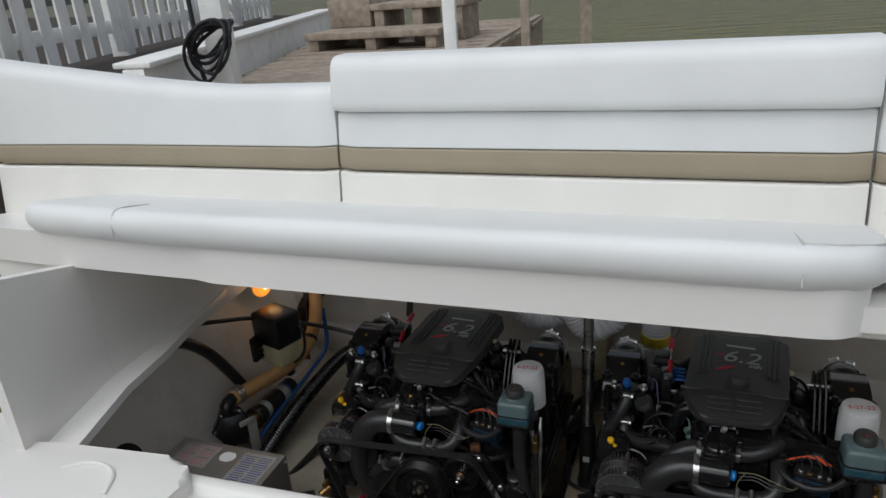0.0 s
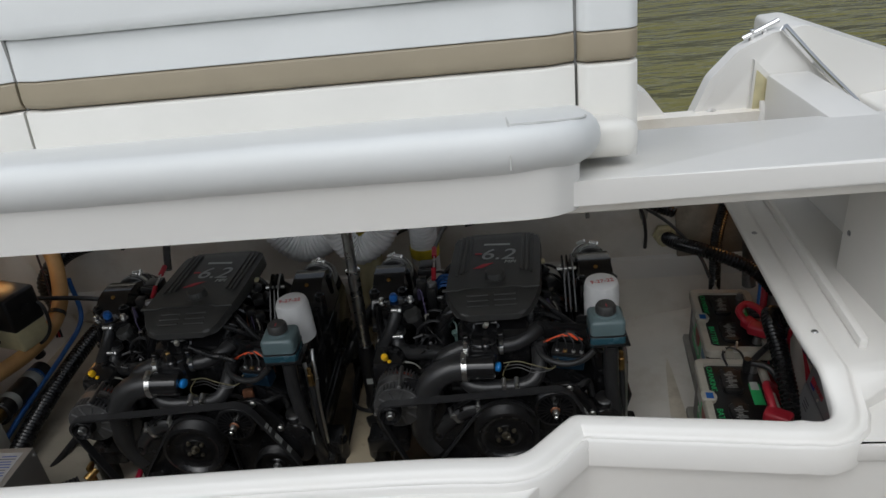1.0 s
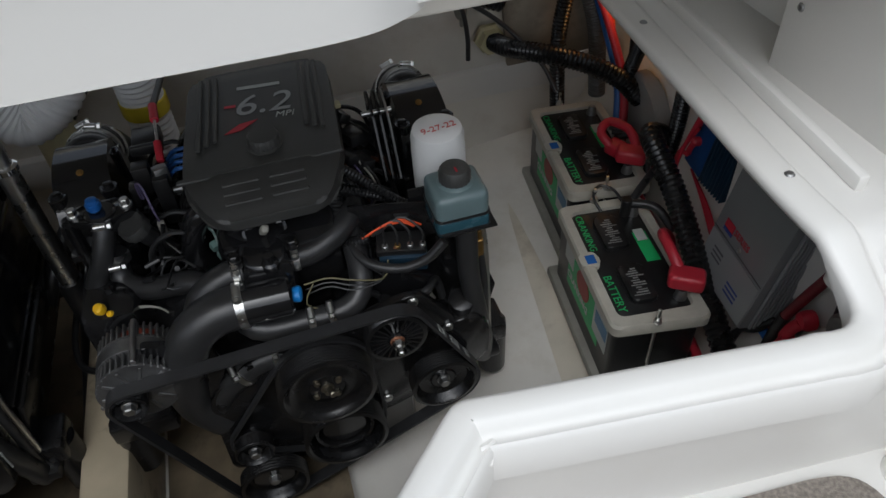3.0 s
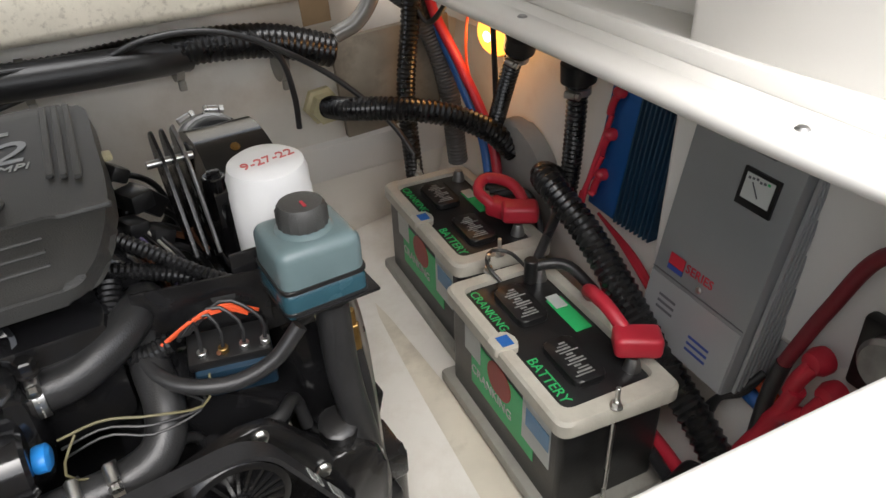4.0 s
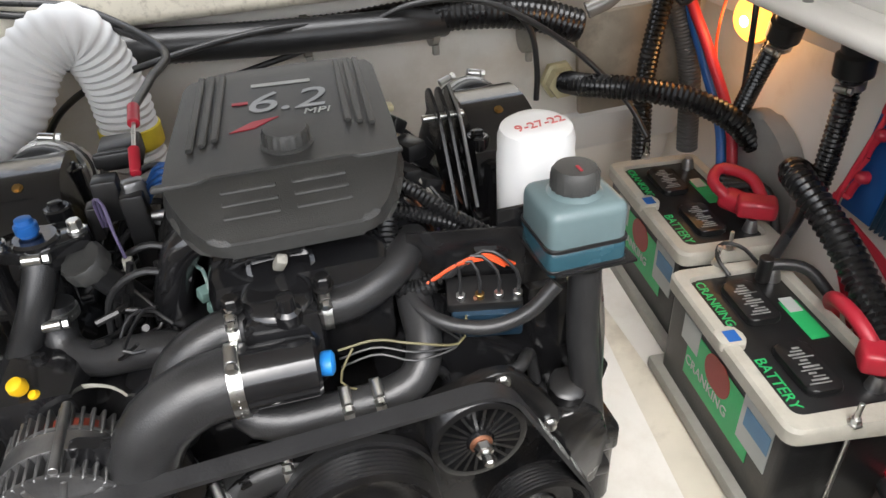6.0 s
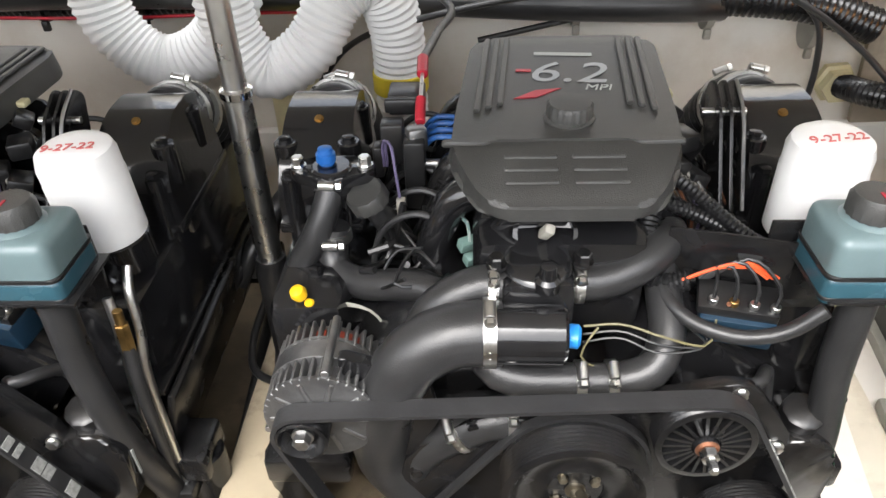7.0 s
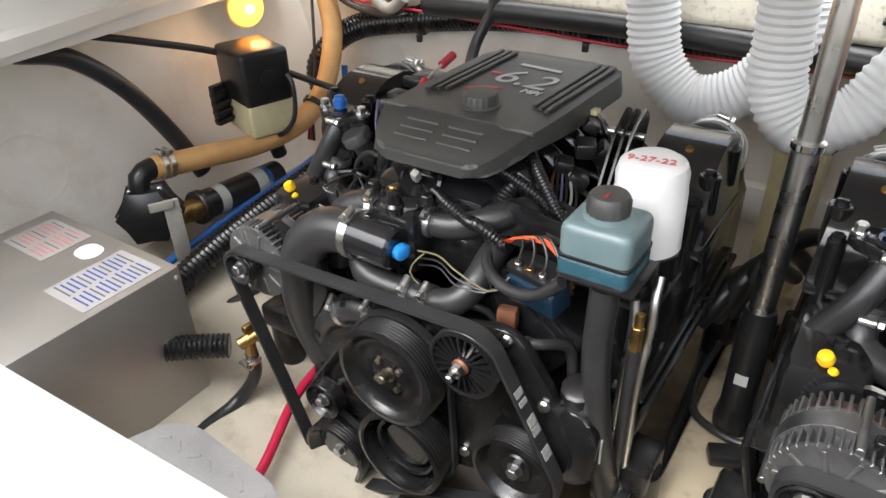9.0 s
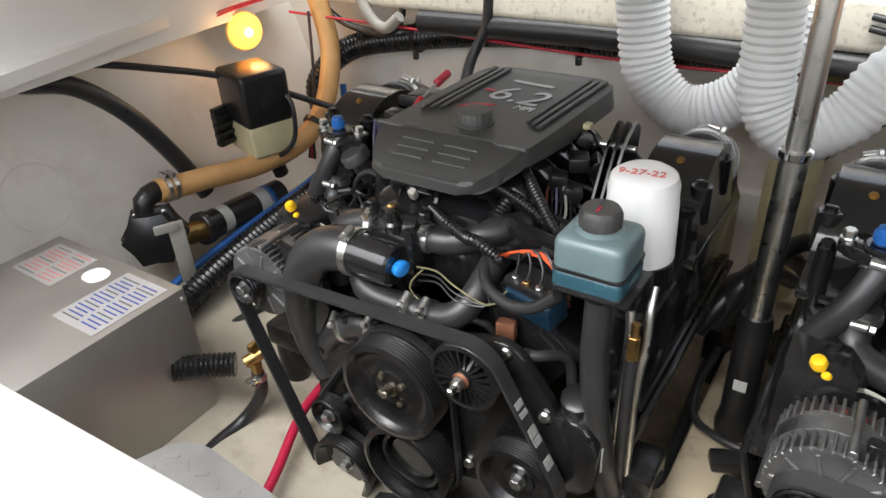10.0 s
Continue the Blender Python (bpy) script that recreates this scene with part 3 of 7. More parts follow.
    tube(bm, [(0.49, 1.54, 1.3065), (0.57, 1.555, 1.302), (0.63, 1.61, 1.287), (0.64, 1.70, 1.266)], 0.0022, 6)
    part("piping", bm, PIPING, h)
    bm = B()
    tube(bm, [(-1.05, 1.497, 1.24), (-1.05, 1.51, 1.290), (-1.05, 1.54, 1.305), (-1.05, 1.64, 1.283)], 0.0022, 6)
    part("piping", bm, PIPING, h)


hatch()


def surroundings():
    bm = B()
    vs = [bm.verts.new(p) for p in ((-400, -400, -0.25), (400, -400, -0.25), (400, 400, -0.25), (-400, 400, -0.25))]
    bm.faces.new(vs)
    single("water", bm, WATER, "green rippled harbour water round the boat", "water", kind="structure")


surroundings()


# ---- the two engines ----
def clamp(p, axis, r, parent, up=(0, -0.4, 0.9), w=0.011):
    """A stainless worm-drive hose clamp round a hose."""
    a = Vector(axis).normalized()
    u = (Vector(up) - a * Vector(up).dot(a)).normalized()
    bm = B()
    lathe(bm, [(r - 0.001, -w / 2), (r + 0.0018, -w / 2), (r + 0.0018, w / 2), (r - 0.001, w / 2)], p, a, 24)
    c = Vector(p) + u * (r + 0.006)
    t = a.cross(u)
    cyl(bm, c - t * 0.011, c + t * 0.009, 0.0062, 12)
    lathe(bm, [(0.005, 0), (0.0064, 0.001), (0.0064, 0.007), (0.004, 0.008)], c + t * 0.010, t, 6)
    for k in range(-4, 5):
        d = u * math.cos(0.22 * k + 0.9) + t * math.sin(0.22 * k + 0.9)
        box(bm, Vector(p) + d * (r + 0.0016), (0.0012, 0.0012, 0.0012))
    return part("hose_clamp", bm, STEEL, parent, "stainless hose clamp")


def bolt(bm, p, axis, r=0.007, h=0.007):
    lathe(bm, [(r * 1.25, 0), (r * 1.25, h * 0.25)], p, axis, 14)
    lathe(bm, [(r, h * 0.25), (r, h * 0.9), (r * 0.8, h)], p, axis, 6)


def pulley(name, c, R, w, E, groove=5, bolts=1, dish=0.012, cup=False, ribs=0, y=1.775):
    """A grooved pulley facing forward; dish: how deep its face lies behind the rim."""
    bm = B()
    if cup:
        dish = w * 0.8
    prof = [(R * 0.16, dish - 0.003), (R * 0.36, dish - 0.003), (R * 0.40, dish), (R * 0.60, dish + 0.002), (R * 0.74, dish - 0.001), (R * 0.81, dish * 0.5), (R * 0.86, 0.002), (R * 0.90, -0.001), (R * 0.96, 0.0)]
    if cup:
        prof = [(R * 0.16, dish - 0.006), (R * 0.30, dish - 0.006), (R * 0.32, dish), (R * 0.62, dish), (R * 0.64, dish * 0.55), (R * 0.70, dish * 0.5), (R * 0.73, dish * 0.9), (R * 0.83, dish * 0.9), (R * 0.87, 0.002), (R * 0.91, -0.001), (R * 0.96, 0.0)]
    if ribs:
        prof = [(R * 0.25, -0.004), (R * 0.30, 0.010), (R * 0.84, 0.010), (R * 0.86, 0.0), (R * 0.97, 0.0)]
    for k in range(groove):
        a = w * (k + 0.15) / groove
        b = w * (k + 0.65) / groove
        prof += [(R, a), (R * 0.955, b)]
    prof += [(R, w), (R * 0.6, w)]
    lathe(bm, prof, (c[0], y, c[1]), (0, 1, 0), 40)
    p = part(name, bm, SATIN, E)
    if ribs:
        for k in range(ribs):
            a = 2 * math.pi * k / ribs
            d = Vector((math.cos(a), 0, math.sin(a)))
            t = d.cross(Vector((0, 1, 0)))
            m = Matrix((d, Vector((0, 1, 0)), t)).transposed().to_4x4()
            bm = B()
            bmesh.ops.create_cube(bm, size=1, matrix=Matrix.Translation(Vector((c[0], y + 0.006, c[1])) + d * R * 0.57) @ m @ Matrix.Diagonal((R * 0.56, 0.012, 0.0035, 1)))
            part("spoke", bm, SATIN, p)
    bm = B()
    if ribs:
        lathe(bm, [(0.013, -0.008), (0.013, 0.002), (0.010, 0.005)], (c[0], y - 0.002, c[1]), (0, -1, 0), 20)
        part("bearing_cap", bm, COPPER, p, "rusty bearing cap")
        bm = B()
        lathe(bm, [(0.010, 0.006), (0.010, 0.015), (0.006, 0.016), (0.006, 0.030), (0.004, 0.032)], (c[0], y - 0.002, c[1]), (0, -1, 0), 6)
        part("bolt", bm, STEEL, p)
    elif not cup:
        n = bolts
        for k in range(n):
            a = 2 * math.pi * (k + 0.4) / n
            rr = 0.026 if n > 1 else 0
            bm = B()
            bolt(bm, (c[0] + rr * math.cos(a), y + dish - 0.001, c[1] + rr * math.sin(a)), (0, -1, 0), 0.0055 if n > 1 else 0.010, 0.008 if n > 1 else 0.016)
            part("bolt", bm, PLATED if n > 1 else ALU, p)
        if n > 1:
            bm = B()
            lathe(bm, [(0.012, 0), (0.012, 0.004), (0.007, 0.006), (0.006, 0.014)], (c[0], y + dish - 0.002, c[1]), (0, -1, 0), 16)
            lathe(bm, [(0.006, 0), (0.006, 0.020), (0.004, 0.022)], (c[0] + 0.004, y + dish - 0.012, c[1] + 0.006), (0.2, -1, 0.4), 10)
            part("hub", bm, PLATED, p)
    return p


def belt(wheels, y0, y1, E, label):
    """A belt stretched round the wheels, given as ((x, z), radius)."""
    pts = []
    for (cx, cz), r in wheels:
        pts += [(cx + (r + 0.001) * math.cos(2 * math.pi * k / 40), cz + (r + 0.001) * math.sin(2 * math.pi * k / 40)) for k in range(40)]
    pts = sorted(pts)
    chains = []
    for seq in (pts, pts[::-1]):
        ch = []
        for p in seq:
            while len(ch) > 1 and (ch[-1][0] - ch[-2][0]) * (p[1] - ch[-2][1]) - (ch[-1][1] - ch[-2][1]) * (p[0] - ch[-2][0]) <= 0:
                ch.pop()
            ch.append(p)
        chains += ch[:-1]
    bm = B()
    rings = []
    for k, (x, z) in enumerate(chains):
        a, b = chains[k - 1], chains[(k + 1) % len(chains)]
        nx, nz = b[1] - a[1], a[0] - b[0]
        L = math.hypot(nx, nz)
        ox, oz = x + nx / L * 0.005, z + nz / L * 0.005
        rings.append([bm.verts.new(p) for p in ((x, y0, z), (x, y1, z), (ox, y1, oz), (ox, y0, oz))])
    for k in range(len(rings)):
        a, b = rings[k - 1], rings[k]
        for j in range(4):
            bm.faces.new((a[j], a[(j + 1) % 4], b[(j + 1) % 4], b[j]))
    part("drive_belt", bm, BELT, E, label)


def engine():
    E = thing("marine_engine", (0.43, 2.0, 0.0), "black inboard marine engine with a charcoal plastic top cover", "engine", "twin engines in the bay", ref=(0, 2.0, 0.0))
    # block, heads, sump
    bm = B()
    box(bm, (0, 2.14, 0.21), (0.36, 0.56, 0.36), 0.02)
    box(bm, (0, 2.16, 0.05), (0.26, 0.48, 0.12), 0.025)
    box(bm, (0, 1.855, 0.30), (0.26, 0.05, 0.26), 0.018)
    part("engine_block", bm, BLACK, E)
    for s in (-1, 1):
        bm = B()
        box(bm, (s * 0.165, 2.15, 0.44), (0.17, 0.52, 0.13), 0.018, (0, s * 38, 0))
        box(bm, (s * 0.155, 1.90, 0.44), (0.12, 0.03, 0.12), 0.01, (0, s * 38, 0))
        part("cylinder_head", bm, BLACK, E)
        bm = B()
        box(bm, (s * 0.305, 2.17, 0.42), (0.10, 0.50, 0.20), 0.026)
        X = part("exhaust_manifold", bm, BLACK, E)
        for k in range(5):
            bm = B()
            box(bm, (s * 0.235, 1.98 + 0.10 * k, 0.43), (0.07, 0.05, 0.07), 0.015)
            part("exhaust_port", bm, BLACK, X)
            bm = B()
            bolt(bm, (s * 0.300, 1.985 + 0.10 * k, 0.519), (0, 0, 1), 0.008, 0.010)
            part("bolt", bm, SATIN, X)
        bm = B()
        box(bm, (s * 0.345, 2.13, 0.30), (0.012, 0.46, 0.17), 0.004, (0, s * 14, 0))
        box(bm, (s * 0.335, 2.13, 0.388), (0.05, 0.46, 0.008), 0.003)
        part("side_plate", bm, SATIN, E)
        # exhaust elbow with its bolts and rubber bellows
        x = s * 0.305
        bm = B()
        prism(bm, rounded([(2.085, 0.50), (2.078, 0.585), (2.095, 0.618), (2.130, 0.650), (2.165, 0.663), (2.225, 0.664), (2.270, 0.640), (2.285, 0.50)], 0.022, 5), 'x', x - 0.056, x + 0.056, 0.026, 5)
        for v in bm.verts:
            v.co.x = x + (v.co.x - x) * (1 - 1.5 * max(0, v.co.z - 0.545))
        box(bm, (x, 2.18, 0.53), (0.115, 0.22, 0.016), 0.004)
        for dx in (-0.034, 0.034):
            cyl(bm, (x + dx, 2.080, 0.50), (x + dx, 2.080, 0.605), 0.012, 14)
        e = part("exhaust_elbow", bm, BLACK, E)
        bm = B()
        bolt(bm, (x, 2.146, 0.6565), (0, -0.4, 0.9), 0.0052, 0.004)
        part("plug", bm, BRASS, e, "small brass plug")
        for dx in (-0.042, 0.042):
            for yy in (2.115, 2.222):
                bm = B()
                cyl(bm, (x + dx, yy, 0.58), (x + dx, yy, 0.640), 0.016, 14)
                part("bolt_boss", bm, BLACK, e)
                bm = B()
                bolt(bm, (x + dx, yy, 0.640), (0, 0, 1), 0.0085, 0.007)
                part("bolt", bm, SATIN, e)
        for dx in (-0.043, 0.043):
            bm = B()
            bolt(bm, (x + dx * 0.8, 2.079, 0.604), (0, 0, 1), 0.009, 0.012)
            part("bolt", bm, SATIN, e)
        bm = B()
        tube(bm, [(x, 2.235, 0.612), (x, 2.290, 0.603), (x - s * 0.005, 2.355, 0.555), (x - s * 0.01, 2.42, 0.46), (x - s * 0.01, 2.45, 0.33)], 0.049, 22, rib=0.004, pitch=0.022)
        b = part("exhaust_bellows", bm, RUBBER, E, "ribbed black rubber exhaust bellows")
        clamp((x, 2.277, 0.605), (0, 1, -0.2), 0.0505, b, (0.2, 0, 1), 0.013)
        clamp((x, 2.318, 0.586), (0, 1, -0.6), 0.0505, b, (-0.3, 0, 1), 0.013)
    # intake with runners, leads and sensors under the cover
    bm = B()
    box(bm, (0, 2.10, 0.55), (0.20, 0.38, 0.14), 0.025)
    I = part("intake_manifold", bm, BLACK, E)
    for k in range(4):
        for s in (-1, 1):
            bm = B()
            tube(bm, [(s * 0.05, 2.0 + 0.08 * k, 0.64), (s * 0.12, 2.0 + 0.08 * k, 0.62), (s * 0.155, 2.01 + 0.08 * k, 0.53)], 0.022, 12)
            part("intake_runner", bm, BLACK, I)
    for k in range(6):
        for s in (-1, 1):
            bm = B()
            y0 = 1.99 + 0.055 * k
            tube(bm, [(s * 0.12, y0, 0.585), (s * 0.17, y0 + 0.01, 0.60), (s * 0.215, y0 + 0.02, 0.565), (s * 0.235, y0 + 0.03, 0.48)], 0.0045, 8)
            part("ignition_lead", bm, RUBBER, E)

    # top cover, sloping up to the back, its front panel dropping away
    def rise(y):
        return 0.701 + 0.035 * (y - 2.0) if y > 1.985 else 0.7005 - (1.985 - y) * 0.34

    half = [(0.075, 2.292), (0.112, 2.285), (0.128, 2.255), (0.130, 2.06), (0.128, 1.995), (0.117, 1.960), (0.098, 1.922), (0.078, 1.903)]
    outline = rounded(half + [(-x, y) for x, y in half[::-1]], 0.018, 4)

    def skew(y):
        return 0.003 + 0.085 * max(0, y - 1.98)

    bm = B()
    prism(bm, outline, 'z', -0.034, 0.0, 0.007, 3)
    for cut in (2.10, 2.0, 1.990, 1.980):
        bmesh.ops.bisect_plane(bm, geom=bm.verts[:] + bm.edges[:] + bm.faces[:], plane_co=(0, cut, 0), plane_no=(0, 1, 0))
    for v in bm.verts:
        if v.co.z < -0.005:
            v.co.z *= 0.55 + 0.45 * min(1, max(0, (v.co.y - 1.90) / 0.20))
        flare = 1 + (0.10 if v.co.z < -0.02 else 0) * (0.4 if v.co.y < 1.98 else 0.3)
        v.co.x = v.co.x * flare + skew(v.co.y)
        v.co.z += rise(v.co.y)
    C = part("top_cover", bm, PLASTIC, E, "charcoal plastic engine cover with ribs and a badge")
    up = Vector((0, -0.035, 0.999))
    for s in (-1, 1):
        for k in range(3):
            bm = B()
            x = s * (0.078 + 0.0135 * k)
            prism(bm, rounded([(x - 0.0042, 2.075 - 0.008 * k), (x + 0.0042, 2.075 - 0.008 * k), (x + 0.0042, 2.275), (x - 0.0042, 2.275)], 0.003, 2), 'z', 0, 0.005, 0.0015, 1)
            for v in bm.verts:
                v.co.x += skew(v.co.y)
                v.co.z += rise(v.co.y)
            part("rib", bm, PLASTIC, C)
        for k in range(3):
            bm = B()
            y = 1.930 + 0.017 * k
            prism(bm, rounded([(s * 0.008, y), (s * 0.066, y), (s * 0.066, y + 0.006), (s * 0.008, y + 0.006)], 0.0025, 2), 'z', 0, 0.0025, 0.001, 1)
            for v in bm.verts:
                v.co.z += rise(v.co.y)
            part("vent_ridge", bm, PLASTIC, C)
    bm = B()
    prism(bm, rounded([(-0.139, 1.995), (-0.139, 1.985), (-0.088, 1.985), (-0.078, 1.992), (0.078, 1.992), (0.088, 1.985), (0.139, 1.985), (0.139, 1.995), (0.085, 2.002), (-0.085, 2.002)], 0.003, 2), 'z', -0.004, 0.003, 0.002, 1)
    for v in bm.verts:
        v.co.x *= 0.965
        v.co.z += rise(1.992)
    part("cover_step", bm, PLASTIC, C)
    bm = B()
    lathe(bm, [(0.030, -0.004), (0.030, 0.002), (0.027, 0.004), (0.0265, 0.017), (0.024, 0.020), (0.012, 0.0205)], (0.013, 2.047, rise(2.047)), up, 100, lambda a, h: 1 + (0.022 * math.cos(20 * a) if 0.003 < h < 0.018 else 0))
    part("filler_knob", bm, PLASTIC, C, "round ribbed black plastic knob")
    u, v = Vector((1, -0.085, 0)), Vector((0.085, 0.999, 0.035))

    def on(x, y, lift=0.0007):
        return Vector((x + skew(y), y, rise(y) + lift))
    bm = B()
    pts = [(-0.062, 2.095), (-0.034, 2.098), (-0.004, 2.122), (-0.036, 2.117)]
    prism(bm, pts, 'z', 0, 0.0009)
    for w in bm.verts:
        w.co.x += skew(w.co.y)
        w.co.z += rise(w.co.y)
    part("badge", bm, RED, C, "red diamond badge")
    letters("6.2", on(0.004, 2.165, 0.001), u, v, 0.085, CHARGER_L, C, "displacement_badge", 0.2)
    letters("MPI", on(0.042, 2.122, 0.001), u, v, 0.022, PAPER, C, "lettering", 0.2)
    bm = B()
    flat(bm, on(0.0, 2.225), u, v, 0.078, 0.009)
    part("brand_bar", bm, PAPER, C)
    bm = B()
    flat(bm, on(-0.052, 2.175), u, v, 0.020, 0.007)
    part("brand_bar", bm, RED, C)

    # thermostat housing, its cap and hoses
    bm = B()
    box(bm, (-0.030, 1.898, 0.545), (0.085, 0.070, 0.11), 0.016)
    lathe(bm, [(0.036, 0), (0.038, 0.006), (0.036, 0.010), (0.028, 0.014)], (-0.030, 1.900, 0.596), (0, -0.25, 1), 28)
    cyl(bm, (-0.086, 1.842, 0.552), (-0.002, 1.842, 0.550), 0.033, 28)
    cyl(bm, (-0.085, 1.892, 0.575), (-0.05, 1.892, 0.575), 0.020, 20)
    cyl(bm, (0.000, 1.905, 0.570), (0.03, 1.905, 0.570), 0.018, 20)
    lathe(bm, [(0.014, 0), (0.014, 0.014), (0.010, 0.018), (0.009, 0.034), (0.006, 0.036)], (-0.022, 1.868, 0.592), (0, -0.1, 1), 12)
    H = part("thermostat_housing", bm, BLACK, E)
    for x, y in ((-0.075, 1.888), (0.018, 1.893)):
        bm = B()
        bolt(bm, (x, y, 0.606), (0, -0.1, 1), 0.009, 0.016)
        part("bolt", bm, SATIN, H)
    bm = B()
    lathe(bm, [(0.060, 0), (0.062, 0.004), (0.062, 0.030), (0.052, 0.038)], (-0.030, 1.985, 0.585), (0, -0.75, 0.65), 36)
    tube(bm, [(-0.070, 1.948, 0.618), (-0.055, 1.935, 0.640), (-0.025, 1.930, 0.644), (0.0, 1.935, 0.640)], 0.012, 12)
    part("throttle_housing", bm, BLACK, E)
    bm = B()
    lathe(bm, [(0.012, 0), (0.013, 0.003), (0.013, 0.011), (0.009, 0.014)], (0.0, 1.840, 0.550), (1, -0.15, 0), 18, lambda a, h: 1 + 0.1 * math.cos(2 * a))
    part("blue_cap", bm, AZURE, H, "bright blue plastic cap")

    def hose(name, pts, r, mt=RUBBER, **k):
        bm = B()
        tube(bm, pts, r, 18 if r > 0.012 else 10, **k)
        return part(name, bm, mt, E)
    big = hose("coolant_hose", [(-0.070, 1.846, 0.549), (-0.12, 1.843, 0.548), (-0.165, 1.836, 0.525), (-0.195, 1.832, 0.470), (-0.210, 1.838, 0.400), (-0.212, 1.85, 0.33), (-0.18, 1.85, 0.27)], 0.036)
    clamp((-0.083, 1.846, 0.549), (1, 0, 0), 0.037, big, (0, -0.3, 1), 0.014)
    a = hose("coolant_hose", [(-0.060, 1.893, 0.576), (-0.095, 1.892, 0.575), (-0.135, 1.885, 0.556), (-0.158, 1.885, 0.515), (-0.165, 1.89, 0.45)], 0.0235)
    clamp((-0.078, 1.893, 0.576), (1, 0, 0), 0.0245, a)
    a = hose("coolant_hose", [(0.008, 1.905, 0.570), (0.05, 1.908, 0.571), (0.095, 1.925, 0.585), (0.125, 1.96, 0.590), (0.14, 2.02, 0.57)], 0.0215)
    clamp((0.017, 1.905, 0.570), (1, 0, 0), 0.0225, a)
    a = hose("coolant_hose", [(-0.085, 1.872, 0.515), (-0.080, 1.848, 0.494), (-0.045, 1.838, 0.484), (0.010, 1.838, 0.483), (0.060, 1.838, 0.484), (0.098, 1.843, 0.497), (0.115, 1.868, 0.522), (0.117, 1.91, 0.545), (0.12, 1.96, 0.56)], 0.0205)
    clamp((0.018, 1.838, 0.483), (1, 0, 0), 0.0215, a)
    clamp((0.053, 1.838, 0.484), (1, 0, 0.05), 0.0215, a)
    a = hose("coolant_hose", [(-0.279, 2.036, 0.56), (-0.284, 2.030, 0.53), (-0.278, 2.012, 0.505), (-0.24, 1.985, 0.503), (-0.19, 1.962, 0.520), (-0.150, 1.945, 0.526), (-0.130, 1.92, 0.505), (-0.13, 1.90, 0.46)], 0.0205)
    clamp((-0.2805, 2.034, 0.545), (0, 0.1, 1), 0.0215, a, (0, -1, 0.2))
    a = hose("coolant_hose", [(-0.277, 2.052, 0.625), (-0.281, 2.035, 0.600), (-0.298, 2.020, 0.560), (-0.330, 2.015, 0.50), (-0.338, 2.02, 0.43), (-0.32, 2.03, 0.36)], 0.018)
    clamp((-0.279, 2.046, 0.610), (0.05, 0.6, 0.8), 0.019, a, (0, -1, 0.2))
    # thermostat flange with the blue cap in front of the port elbow
    bm = B()
    prism(bm, rounded([(-0.335, 2.050), (-0.275, 2.022), (-0.215, 2.050), (-0.235, 2.085), (-0.315, 2.085)], 0.018, 4), 'z', 0.618, 0.634, 0.004)
    cyl(bm, (-0.276, 2.052, 0.60), (-0.276, 2.052, 0.640), 0.026, 24)
    F = part("water_flange", bm, BLACK, E)
    for x in (-0.318, -0.234):
        bm = B()
        bolt(bm, (x, 2.056, 0.634), (0, 0, 1), 0.008, 0.016)
        part("bolt", bm, STEEL, F)
    bm = B()
    lathe(bm, [(0.010, 0), (0.010, 0.008), (0.0125, 0.010), (0.0125, 0.020), (0.010, 0.022), (0.009, 0.027), (0.007, 0.028)], (-0.282, 2.056, 0.634), (0, 0, 1), 16)
    part("drain_cap", bm, BLUE, F, "blue plastic drain cap")
    # oil filler, dipstick
    bm = B()
    tube(bm, [(-0.195, 2.06, 0.52), (-0.215, 2.045, 0.565), (-0.230, 2.036, 0.598)], 0.017, 18)
    N = part("oil_filler_neck", bm, RUBBER, E)
    bm = B()
    lathe(bm, [(0.026, 0), (0.026, 0.016), (0.023, 0.020), (0.021, 0.0195), (0.012, 0.018)], (-0.229, 2.037, 0.595), (-0.3, -0.3, 0.9), 24, lambda a, h: 1 + 0.03 * math.cos(12 * a))
    part("oil_cap", bm, PLASTIC, N)
    bm = B()
    lathe(bm, [(0.003, 0), (0.0085, 0.002), (0.0105, 0.009), (0.0085, 0.016), (0.004, 0.018)], (-0.309, 1.938, 0.521), (-0.2, -0.3, 0.9), 18)
    lathe(bm, [(0.005, 0), (0.007, 0.006), (0.005, 0.012)], (-0.297, 1.938, 0.507), (-0.3, -0.4, 0.8), 14)
    D = part("dipstick", bm, YELLOW, E, "yellow plastic dipstick ball")
    bm = B()
    tube(bm, [(-0.297, 1.938, 0.511), (-0.285, 1.960, 0.475), (-0.28, 1.98, 0.40)], 0.004, 8)
    part("dipstick_tube", bm, STEEL, D)
    # alternator
    bm = B()
    ax, az = -0.270, 0.458
    lathe(bm, [(0.034, 0.004), (0.050, 0.006), (0.054, 0.016), (0.054, 0.034)], (ax, 1.802, az), (0, 1, 0), 40)
    lathe(bm, [(0.053, 0.060), (0.053, 0.090), (0.045, 0.104), (0.03, 0.106)], (ax, 1.802, az), (0, 1, 0), 40)
    A = part("alternator", bm, DARKALU, E, "finned dark aluminium alternator")
    for k in range(38):
        an = 2 * math.pi * k / 38
        for y0, ln in ((1.820, 0.034), (1.880, 0.034)):
            bm = B()
            box(bm, (ax + 0.059 * math.cos(an), y0, az + 0.059 * math.sin(an)), (0.012, ln, 0.0040), 0.0014, (0, -math.degrees(an), 0), 1)
            part("cooling_fin", bm, DARKALU, A)
    for y0 in (1.803, 1.834, 1.864):
        bm = B()
        lathe(bm, [(0.060, 0), (0.0645, 0.001), (0.0645, 0.005), (0.060, 0.006)], (ax, y0, az), (0, 1, 0), 48)
        part("band", bm, DARKALU, A)
